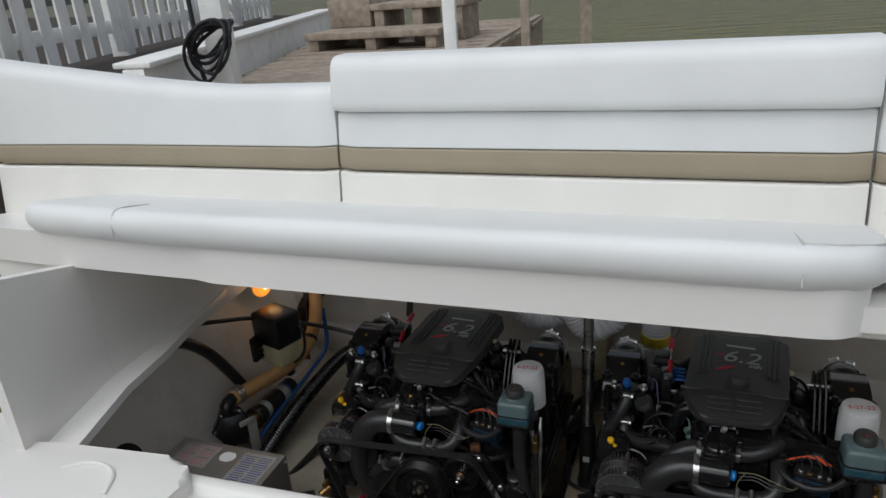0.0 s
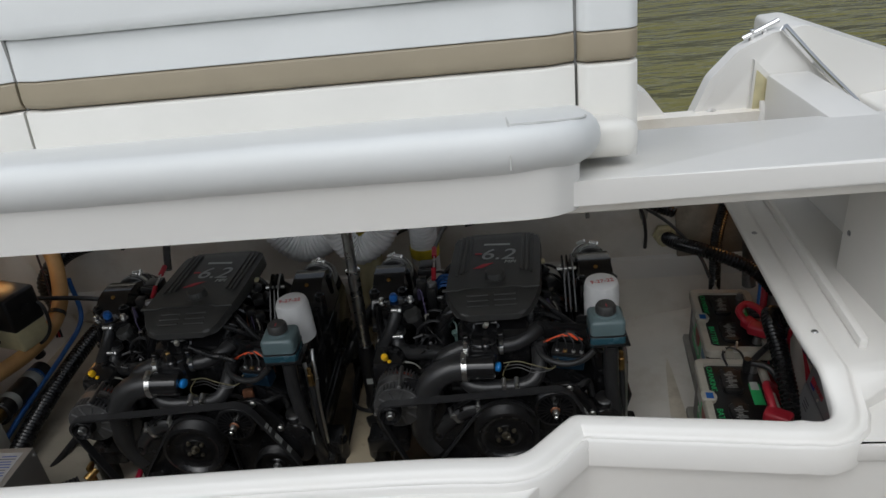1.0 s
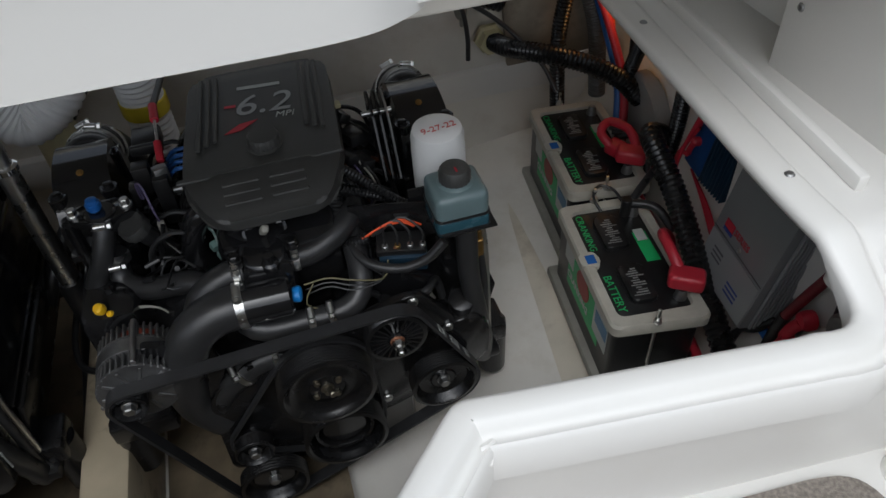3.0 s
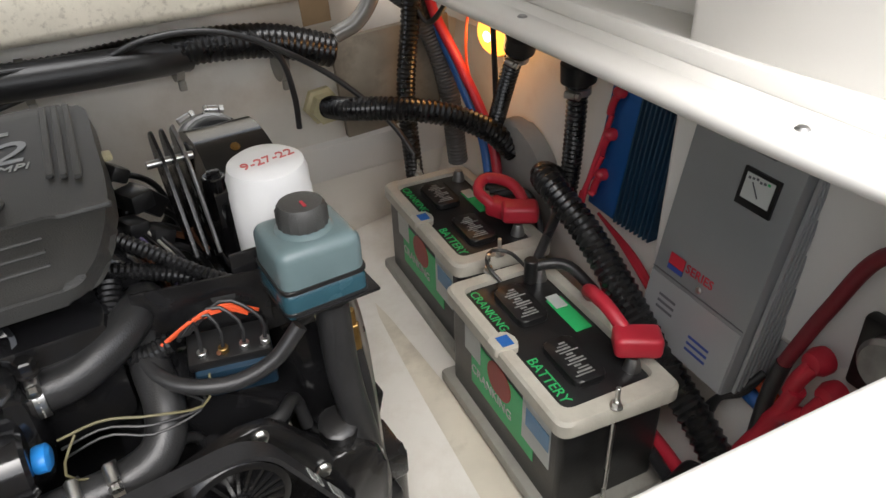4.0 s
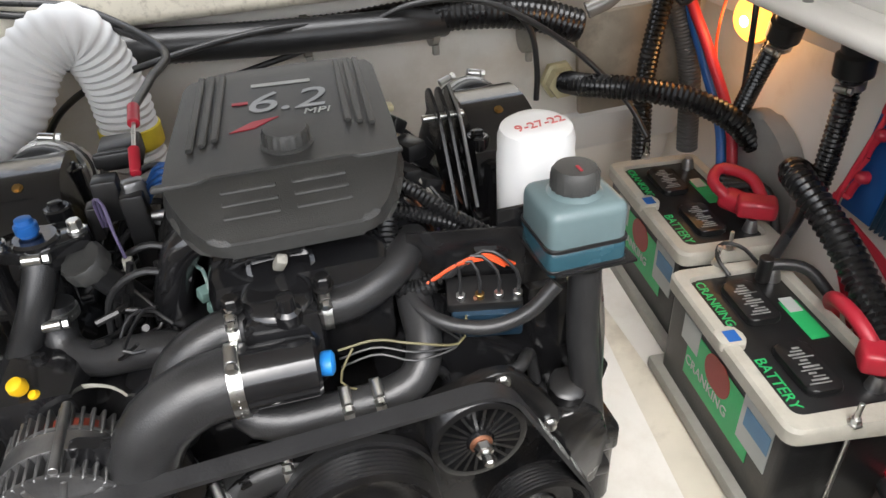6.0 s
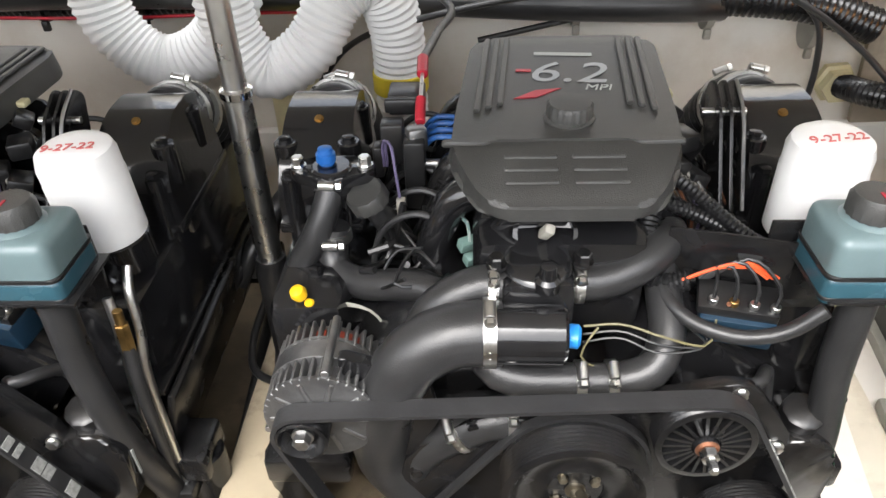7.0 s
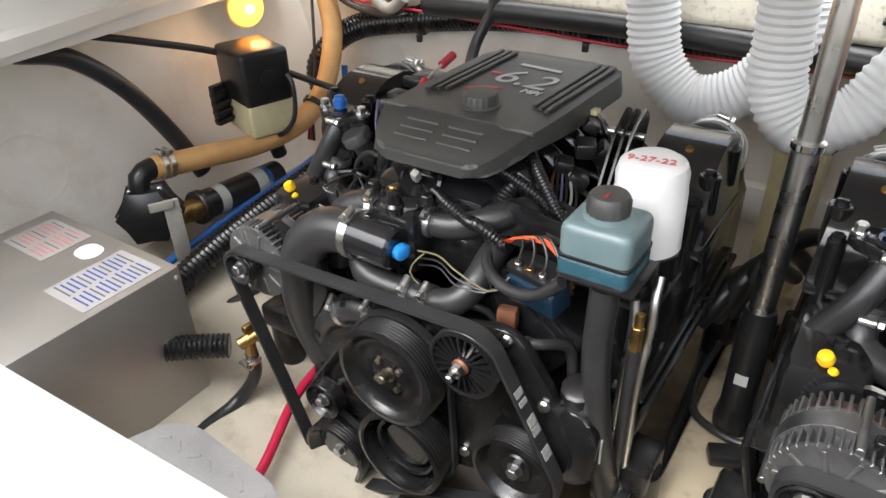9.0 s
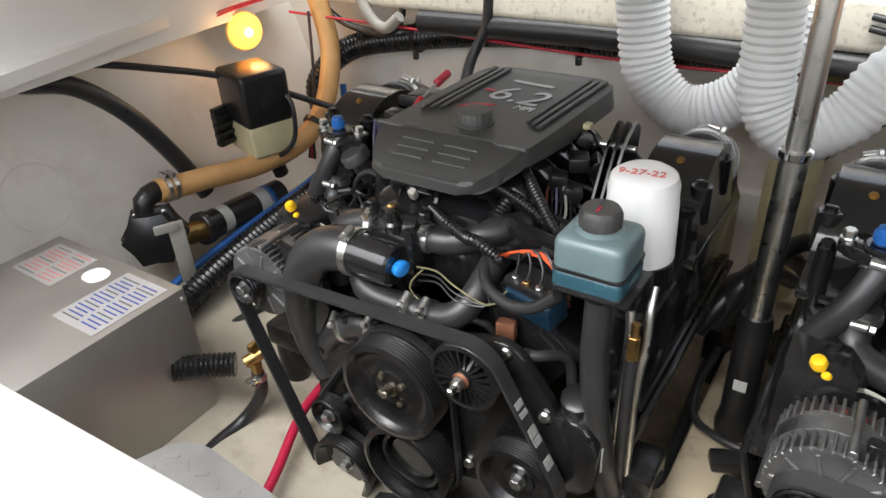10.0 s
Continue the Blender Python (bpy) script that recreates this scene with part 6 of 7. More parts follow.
def drain_hoses():
    for pts, base, d in (([(1.272, 2.195, 0.66), (1.270, 2.195, 0.55), (1.262, 2.20, 0.42), (1.245, 2.195, 0.34)], (1.272, 2.195, 0.575), (0, 0, 1)),
                         ([(1.275, 2.375, 0.66), (1.272, 2.395, 0.58), (1.262, 2.435, 0.48), (1.25, 2.47, 0.38)], (1.271, 2.385, 0.575), (0, -0.35, 1))):
        t = thing("drain_hose", base, "black corrugated deck drain hose with a steel clamp", "hose", "deck drain hoses")
        bm = B()
        tube(bm, pts, 0.0185, 16, rib=0.003, pitch=0.009)
        part("hose", bm, CORR, t)
        bm = B()
        lathe(bm, [(0.022, 0), (0.030, 0.004), (0.030, 0.035), (0.024, 0.040), (0.024, 0.085)], base, d, 20)
        part("socket", bm, BATT, t)
        clamp(Vector(base) - Vector(d).normalized() * 0.012, d, 0.020, t, (-1, -0.5, 0))
    line("battery_conduit", [(1.235, 2.215, 0.395), (1.20, 2.19, 0.425), (1.192, 2.14, 0.420), (1.195, 2.06, 0.388), (1.195, 1.99, 0.350), (1.195, 1.92, 0.305), (1.195, 1.83, 0.245), (1.19, 1.74, 0.20), (1.17, 1.62, 0.14)], 0.026, CORR, "wide black corrugated cable conduit beside the batteries", "conduit", rib=0.0035, pitch=0.012)
    bm = B()
    prism(bm, rounded([(2.27, 0.14), (2.52, 0.14), (2.52, 0.36), (2.43, 0.43), (2.33, 0.40), (2.27, 0.32)], 0.04, 5), 'x', 1.262, 1.30, 0.012, 3)
    single("grey_fairing", bm, mat("grey_primer", (0.30, 0.29, 0.27), 0.6), "grey rounded fairing on the hull side", "fairing")
    line("black_cable", [(1.29, 2.50, 0.69), (1.26, 2.46, 0.62), (1.255, 2.455, 0.52), (1.25, 2.45, 0.44)], 0.006, RUBBER, "thin black lamp cable", "cable")
    line("red_wire", [(1.28, 2.56, 0.66), (1.25, 2.55, 0.60), (1.25, 2.57, 0.52), (1.25, 2.56, 0.46)], 0.003, ORANGE, "thin red and black lamp wires", "wire")


swung(drain_hoses, FLANK)


def battery_switch():
    t = thing("battery_switch", (1.31, 1.60, 0.40), "round grey battery switch with red rubber boots", "switch")
    bm = B()
    box(bm, (1.295, 1.595, 0.42), (0.02, 0.10, 0.11), 0.006)
    part("base", bm, BATT, t)
    bm = B()
    lathe(bm, [(0.036, 0), (0.036, 0.018), (0.030, 0.024), (0.010, 0.026)], (1.288, 1.595, 0.435), (-1, 0, 0.1), 28)
    part("dial", bm, ALU, t)
    for y, z in ((1.668, 0.385), (1.640, 0.350), (1.600, 0.345), (1.565, 0.36)):
        bm = B()
        lathe(bm, [(0.018, 0), (0.019, 0.012), (0.014, 0.024), (0.006, 0.028)], (1.278, y, z), (-1, 0.1, 0.1), 16)
        tube(bm, [(1.258, y, z), (1.248, y + 0.008, z - 0.025), (1.245, y + 0.012, z - 0.05)], 0.011, 12)
        part("boot", bm, RED, t)
    for k in range(2):
        bm = B()
        tube(bm, [(1.245, 1.672 - 0.02 * k, 0.345 - 0.03 * k), (1.24, 1.685, 0.29), (1.23, 1.70, 0.24), (1.2, 1.72, 0.16)], 0.012, 12)
        part("cable", bm, RED, t)
    line("red_sleeved_cable", [(1.32, 1.50, 0.56), (1.305, 1.58, 0.575), (1.29, 1.645, 0.555), (1.275, 1.68, 0.46), (1.255, 1.705, 0.36)], 0.0095, mat("dark_red_sleeve", (0.16, 0.012, 0.02), 0.4), "dark red sleeved cable clipped to the hull side", "cable")
    line("black_cable", [(1.255, 1.705, 0.36), (1.245, 1.71, 0.30), (1.22, 1.70, 0.20), (1.18, 1.68, 0.14)], 0.0105, RUBBER, "black cable end below the red sleeve", "cable")
    line("blue_cable", [(1.26, 1.80, 0.265), (1.265, 1.74, 0.25), (1.265, 1.66, 0.235), (1.26, 1.55, 0.225)], 0.012, BLUEHOSE, "blue cable along the hull side", "cable")
    line("orange_cable", [(1.27, 1.76, 0.285), (1.27, 1.70, 0.265), (1.27, 1.62, 0.245), (1.265, 1.52, 0.24)], 0.010, ORANGE, "orange cable along the hull side", "cable")
    for k in range(5):
        line("thin_red_wire", [(1.275, 2.134, 0.35), (1.262, 2.05 - 0.010 * k, 0.335), (1.245, 1.958 - 0.012 * k, 0.31 - 0.004 * k), (1.23, 1.86 - 0.01 * k, 0.27)], 0.0028, RED, "thin red wire hanging below the blue converter", "wire", "red wires below the converter")
    for k in range(2):
        line("black_cable", [(1.262, 1.735, 0.31), (1.24, 1.745, 0.285 - 0.01 * k), (1.225, 1.77, 0.25), (1.215, 1.78 + 0.02 * k, 0.18)], 0.006, RUBBER, "thin black charger cable", "cable")
    t = thing("bilge_pump", (1.09, 1.70, 0.09), "black plastic pump body on the bay floor", "pump")
    bm = B()
    box(bm, (1.10, 1.685, 0.145), (0.16, 0.10, 0.09), 0.02, (0, 0, 15), 3)
    part("body", bm, BATT, t)
    bm = B()
    cyl(bm, (1.04, 1.70, 0.17), (1.04, 1.695, 0.205), 0.016, 16)
    part("boss", bm, BATT, t)
    line("braided_hose", [(1.06, 1.735, 0.15), (1.0, 1.72, 0.14), (0.95, 1.69, 0.13), (0.90, 1.65, 0.12)], 0.014, ALU, "braided steel hose on the bay floor", rib=0.001, pitch=0.006)


swung(battery_switch, FLANK)


# ---- port side: heater box, pumps, hoses ----
FADED = mat("faded_label", (0.42, 0.41, 0.40), 0.4, metal=0.3, var=0.06)


def heater():
    t = thing("water_heater", (-1.05, 1.50, 0.10), "stainless steel water heater box with printed labels", "heater")
    bm = B()
    box(bm, (-1.055, 1.50, 0.262), (0.39, 0.52, 0.316), 0.003)
    c = part("casing", bm, BRUSHED, t)
    top = 0.4203
    for (x, y, w, h, m, bars, ink) in ((-1.150, 1.690, 0.13, 0.10, FADED, 9, REDINK), (-0.935, 1.665, 0.115, 0.15, FADED, 13, BLUEINK)):
        bm = B()
        flat(bm, (x, y, top), (1, 0, 0), (0, 1, 0), w, h, 0.0007)
        l = part("label_plate", bm, m, t, "printed warning label")
        for k in range(bars):
            for j in range(2):
                bm = B()
                flat(bm, (x - w * 0.23 + j * w * 0.46, y - h * 0.40 + h * 0.8 * k / (bars - 1), top + 0.0008), (1, 0, 0), (0, 1, 0), w * (0.42 - 0.05 * ((k + j) % 3)), h * 0.022, 0.0004)
                part("print_bar", bm, ink if (k + j) % 4 else INKGREY, l)
    bm = B()
    lathe(bm, [(0.022, 0), (0.022, 0.0008)], (-1.040, 1.705, top), (0, 0, 1), 24, lambda a, h: 1 + 0.25 * abs(math.cos(a)))
    part("round_sticker", bm, WHITEP, t)
    for z in (0.40, 0.26, 0.13):
        bm = B()
        bolt(bm, (-0.861, 1.752, z), (1, 0.3, 0), 0.005, 0.006)
        part("screw", bm, STEEL, t)
    bm = B()
    tube(bm, [(-0.87, 1.70, 0.27), (-0.83, 1.74, 0.265), (-0.79, 1.775, 0.26)], 0.024, 18, rib=0.003, pitch=0.009)
    part("elbow", bm, CORR, t, "black ribbed rubber elbow")
    v = thing("drain_valve", (-0.765, 1.80, 0.25), "brass valve on a black hose beside the heater", "valve")
    bm = B()
    cyl(bm, (-0.775, 1.785, 0.262), (-0.755, 1.815, 0.275), 0.012, 14)
    cyl(bm, (-0.765, 1.80, 0.275), (-0.765, 1.80, 0.225), 0.011, 8)
    box(bm, (-0.762, 1.805, 0.295), (0.012, 0.03, 0.016), 0.004)
    part("body", bm, BRASS, v)
    clamp((-0.765, 1.80, 0.222), (0, 0, 1), 0.0135, v, (0, -1, 0))
    bm = B()
    tube(bm, [(-0.765, 1.80, 0.235), (-0.768, 1.798, 0.18), (-0.79, 1.76, 0.13), (-0.80, 1.68, 0.118), (-0.78, 1.62, 0.116)], 0.0125, 14)
    part("hose", bm, RUBBER, v)
    line("red_water_hose", [(-0.70, 1.92, 0.16), (-0.69, 1.82, 0.145), (-0.64, 1.69, 0.125), (-0.60, 1.58, 0.12)], 0.0095, mat("red_hose", (0.42, 0.015, 0.05), 0.35), "red water hose along the bay floor")


heater()


def step_plate():
    t = thing("tread_plate", (-0.56, 1.42, 0.10), "aluminium diamond tread plate step in the bay", "step")
    bm = B()
    prism(bm, rounded([(-0.70, 1.26), (-0.38, 1.26), (-0.38, 1.50), (-0.44, 1.562), (-0.62, 1.578), (-0.665, 1.56), (-0.695, 1.49)], 0.03, 5), 'z', 0.315, 0.323, 0.002)
    p = part("plate", bm, TREAD, t)
    bm = B()
    for i in range(9):
        for j in range(9):
            x, y = -0.675 + 0.032 * i + 0.016 * (j % 2), 1.28 + 0.032 * j
            if y > 1.545 or x > -0.40 or (x < -0.66 and y > 1.46):
                continue
            m = Matrix.Translation((x, y, 0.3235)) @ Matrix.Rotation(radians(38 if (i + j) % 2 else -38), 4, 'Z')
            vs = bmesh.ops.create_cube(bm, size=1, matrix=m @ Matrix.Diagonal((0.020, 0.005, 0.0022, 1)))["verts"]
    q = part("tread_pattern", bm, TREAD, p)
    tagged(q, kind="stuff")
    for x in (-0.66, -0.42):
        bm = B()
        box(bm, (x, 1.40, 0.215), (0.02, 0.22, 0.20), 0.003)
        part("leg", bm, TREAD, t)


step_plate()


def port_gear():
    t = thing("pump_switch_box", (-1.30, 2.31, 0.40), "black and yellowed plastic pump switch box on the hull side", "switch box")
    bm = B()
    box(bm, (-1.215, 2.305, 0.555), (0.150, 0.125, 0.130), 0.012, (0, 0, -18), 3)
    c = part("cover", bm, BATT, t, "black plastic cover")
    bm = B()
    box(bm, (-1.213, 2.304, 0.455), (0.138, 0.115, 0.085), 0.008, (0, 0, -18), 3)
    part("base", bm, OLDWHITE, t, "yellowed clear base")
    bm = B()
    box(bm, (-1.282, 2.25, 0.48), (0.02, 0.06, 0.10), 0.003)
    for k in range(4):
        box(bm, (-1.270, 2.235, 0.445 + 0.022 * k), (0.02, 0.05, 0.010), 0.002)
    part("bracket", bm, BATT, t)
    bm = B()
    lathe(bm, [(0.020, 0), (0.019, 0.010), (0.010, 0.012)], (-1.150, 2.285, 0.555), (1, -0.35, 0), 18)
    part("knob", bm, BATT, c)
    for dz in (-0.03, 0.0, 0.03):
        bm = B()
        bolt(bm, (-1.146, 2.315, 0.530 + dz), (1, -0.33, 0), 0.0035, 0.003)
        part("screw", bm, STEEL, c)
    bm = B()
    tube(bm, [(-1.140, 2.33, 0.56), (-1.115, 2.33, 0.53), (-1.115, 2.32, 0.45), (-1.15, 2.30, 0.405), (-1.20, 2.29, 0.40)], 0.006, 10)
    part("cable", bm, RUBBER, t)
    bm = B()
    cyl(bm, (-1.22, 2.32, 0.41), (-1.21, 2.34, 0.32), 0.02, 16)
    part("outlet", bm, BATT, t)

    d = thing("diaphragm_pump", (-1.20, 1.95, 0.27), "black diaphragm pump with a tan hose and clamps", "pump")
    bm = B()
    lathe(bm, [(0.045, -0.05), (0.060, -0.045), (0.060, -0.008), (0.068, -0.006), (0.068, 0.006), (0.060, 0.008), (0.060, 0.040), (0.030, 0.055)], (-1.20, 1.935, 0.345), (0.7, -0.7, 0.15), 12, lambda a, h: 1 + 0.10 * math.cos(6 * a))
    part("body", bm, BATT, d)
    for k in range(6):
        a = 2 * math.pi * k / 6
        q = Vector((0.7, -0.7, 0.15)).to_track_quat('Z', 'Y').to_matrix()
        bm = B()
        bolt(bm, Vector((-1.20, 1.935, 0.345)) + q @ Vector((0.062 * math.cos(a), 0.062 * math.sin(a), 0.010)), (0.7, -0.7, 0.15), 0.005, 0.006)
        part("bolt", bm, STEEL, d)
    bm = B()
    tube(bm, [(-1.21, 1.94, 0.37), (-1.215, 1.935, 0.415), (-1.215, 1.96, 0.432), (-1.215, 1.99, 0.43)], 0.024, 16)
    part("elbow", bm, BATT, d)
    bm = B()
    box(bm, (-1.115, 1.935, 0.325), (0.010, 0.034, 0.15), 0.003, (0, 0, -30))
    box(bm, (-1.12, 1.915, 0.392), (0.010, 0.050, 0.020), 0.003, (0, 0, -30))
    part("bracket", bm, GREYP, d, "grey plastic bracket")
    bm = B()
    cyl(bm, (-1.19, 1.99, 0.315), (-1.19, 2.06, 0.300), 0.026, 20)
    part("copper_union", bm, BRASS, d)
    bm = B()
    cyl(bm, (-1.195, 2.05, 0.302), (-1.21, 2.32, 0.275), 0.036, 24)
    cyl(bm, (-1.195, 2.045, 0.303), (-1.196, 2.065, 0.301), 0.041, 24)
    m = part("motor", bm, BATT, d)
    for y, w, mt in ((2.11, 0.028, PAPER), (2.24, 0.045, PAPER), (2.262, 0.018, BLUE)):
        bm = B()
        lathe(bm, [(0.0362, -w / 2), (0.0366, -w / 2), (0.0366, w / 2), (0.0362, w / 2)], (-1.195 - 0.055 * (y - 2.05), y, 0.302 - 0.1 * (y - 2.05)), (-0.055, 1, -0.1), 24)
        part("motor_label", bm, mt, m)
    clamp((-1.19, 2.055, 0.301), (0, 1, -0.1), 0.027, d, (0, 0, 1))
    s = line("sanitation_hose", [(-1.215, 1.975, 0.431), (-1.205, 2.10, 0.412), (-1.185, 2.25, 0.392), (-1.165, 2.38, 0.405), (-1.16, 2.47, 0.455), (-1.17, 2.53, 0.53), (-1.19, 2.57, 0.62), (-1.23, 2.58, 0.76)], 0.027, TANHOSE, "tan sanitation hose rising along the hull side")
    clamp((-1.212, 1.995, 0.428), (0.05, 1, -0.15), 0.028, d, (0, 0, 1))
    clamp((-1.210, 2.012, 0.426), (0.05, 1, -0.15), 0.028, d, (0, 0, 1))
    bm = B()
    lathe(bm, [(0.027, -0.006), (0.031, -0.006), (0.031, 0.006), (0.027, 0.006)], (-1.161, 2.44, 0.436), (0, 0.8, 0.5), 20)
    single("hose_strap", bm, BATT, "black strap round the tan hose", "strap", "hose straps")
    line("deck_drain_hose", [(-1.36, 1.84, 0.70), (-1.345, 1.94, 0.665), (-1.325, 2.03, 0.575), (-1.30, 2.10, 0.45), (-1.27, 2.14, 0.34)], 0.021, RUBBER, "black rubber hose curving down the hull side")
    line("steering_cable", [(-1.39, 1.98, 0.70), (-1.34, 2.12, 0.655), (-1.27, 2.30, 0.585), (-1.10, 2.48, 0.47), (-0.95, 2.52, 0.42)], 0.0085, RUBBER, "thin black steering cable across the bay", "cable")
    line("blue_water_pipe", [(-1.13, 1.86, 0.245), (-1.15, 2.0, 0.255), (-1.17, 2.20, 0.265), (-1.17, 2.40, 0.285), (-1.16, 2.55, 0.34), (-1.17, 2.58, 0.5)], 0.009, BLUEHOSE, "blue water pipe along the hull side", "pipe")
    line("exhaust_conduit", [(-1.06, 1.80, 0.20), (-1.08, 1.90, 0.235), (-1.09, 2.10, 0.270), (-1.08, 2.32, 0.305), (-1.04, 2.50, 0.34), (-0.95, 2.6, 0.36)], 0.030, CORR, "wide black corrugated conduit beside the engine", "conduit", rib=0.004, pitch=0.013)
    line("black_cable", [(-1.06, 1.84, 0.145), (-1.0, 1.95, 0.165), (-0.95, 2.15, 0.20), (-0.90, 2.4, 0.22)], 0.012, RUBBER, "black cable on the bay floor", "cable")
    for k in range(3):
        line("black_cable", [(-1.20 + 0.01 * k, 2.44, 0.33), (-1.19, 2.46, 0.42), (-1.20, 2.50, 0.52), (-1.22, 2.54, 0.70)], 0.004, (RUBBER, RED, RUBBER)[k], "thin wire rising along the hull side", "wire", "wires on the hull side")
    for k in range(2):
        line("black_cable", [(-1.26, 2.60, 0.735 - 0.01 * k), (-1.16, 2.60, 0.665), (-1.02, 2.60, 0.645 + 0.01 * k), (-0.96, 2.60, 0.70), (-0.98, 2.60, 0.78)], 0.009 - 0.003 * k, RUBBER, "black cable looping under the beam", "cable")
    line("clear_hose", [(-1.10, 2.575, 0.80), (-1.05, 2.575, 0.70), (-1.0, 2.575, 0.668), (-0.95, 2.575, 0.70)], 0.014, GREYP, "grey hose looping under the beam")
    line("black_cable", [(-0.70, 2.585, 0.80), (-0.71, 2.585, 0.70), (-0.74, 2.56, 0.62), (-0.73, 2.5, 0.55)], 0.013, RUBBER, "black hose dropping behind the engine", "cable")
    for k in range(2):
        line("red_wire", [(-1.40, 2.10, 0.695), (-1.36, 2.25, 0.715 - 0.006 * k), (-1.33, 2.40, 0.735 - 0.006 * k), (-1.30, 2.55, 0.74)], 0.003, RED, "thin red wire under the rim", "wire", "red wires under the rim")
    bm = B()
    ring = [(-1.374 - 0.346 * 0.070 * math.sin(2 * math.pi * k / 24), 1.80 + 0.073 * math.cos(2 * math.pi * k / 24), 0.46 + 0.070 * math.sin(2 * math.pi * k / 24)) for k in range(25)]
    tube(bm, ring, 0.0025, 8)
    single("hull_ring", bm, GEL_IN, "faint raised ring on the hull side", "ring")
    bm = B()
    lathe(bm, [(0.064, 0), (0.068, 0.005), (0.068, 0.012), (0.055, 0.014)], (-1.360, 1.600, 0.405), (1, 0, 0.35), 36)
    single("speaker_back", bm, BATT, "round black disc with a pale label on the hull side", "disc")
    bm = B()
    flat(bm, (-1.345, 1.600, 0.411), (0, 1, 0), (-0.35, 0, 1), 0.045, 0.05)
    single("disc_label", bm, GREYP, "pale square label on the black disc", "label")
    # between the engines: floor hoses and leads
    line("black_cable", [(-0.06, 1.62, 0.10), (-0.05, 1.85, 0.12), (-0.06, 2.1, 0.13), (-0.08, 2.45, 0.16)], 0.010, RUBBER, "black cable along the stringer", "cable")
    line("black_cable", [(0.07, 2.15, 0.22), (0.09, 2.10, 0.235), (0.05, 2.07, 0.22), (-0.03, 2.10, 0.215), (-0.05, 2.16, 0.23), (-0.04, 2.25, 0.26)], 0.007, RUBBER, "black cable coiled at the ram's foot", "cable")
    bm = B()
    box(bm, (0.055, 2.055, 0.208), (0.10, 0.035, 0.022), 0.005, (0, 0, 25))
    single("rubber_block", bm, BATT, "black rubber block on the stringer", "block")
    for k in range(4):
        line("engine_hose", [(-0.10 + 0.02 * k, 2.20 + 0.03 * k, 0.30), (-0.06 + 0.02 * k, 2.28, 0.34 + 0.03 * k), (-0.06 + 0.04 * k, 2.42, 0.30 + 0.04 * k), (-0.02 + 0.05 * k, 2.55, 0.25)], 0.016, RUBBER, "black rubber hose behind the ram", "hose", "hoses behind the ram")


port_gear()


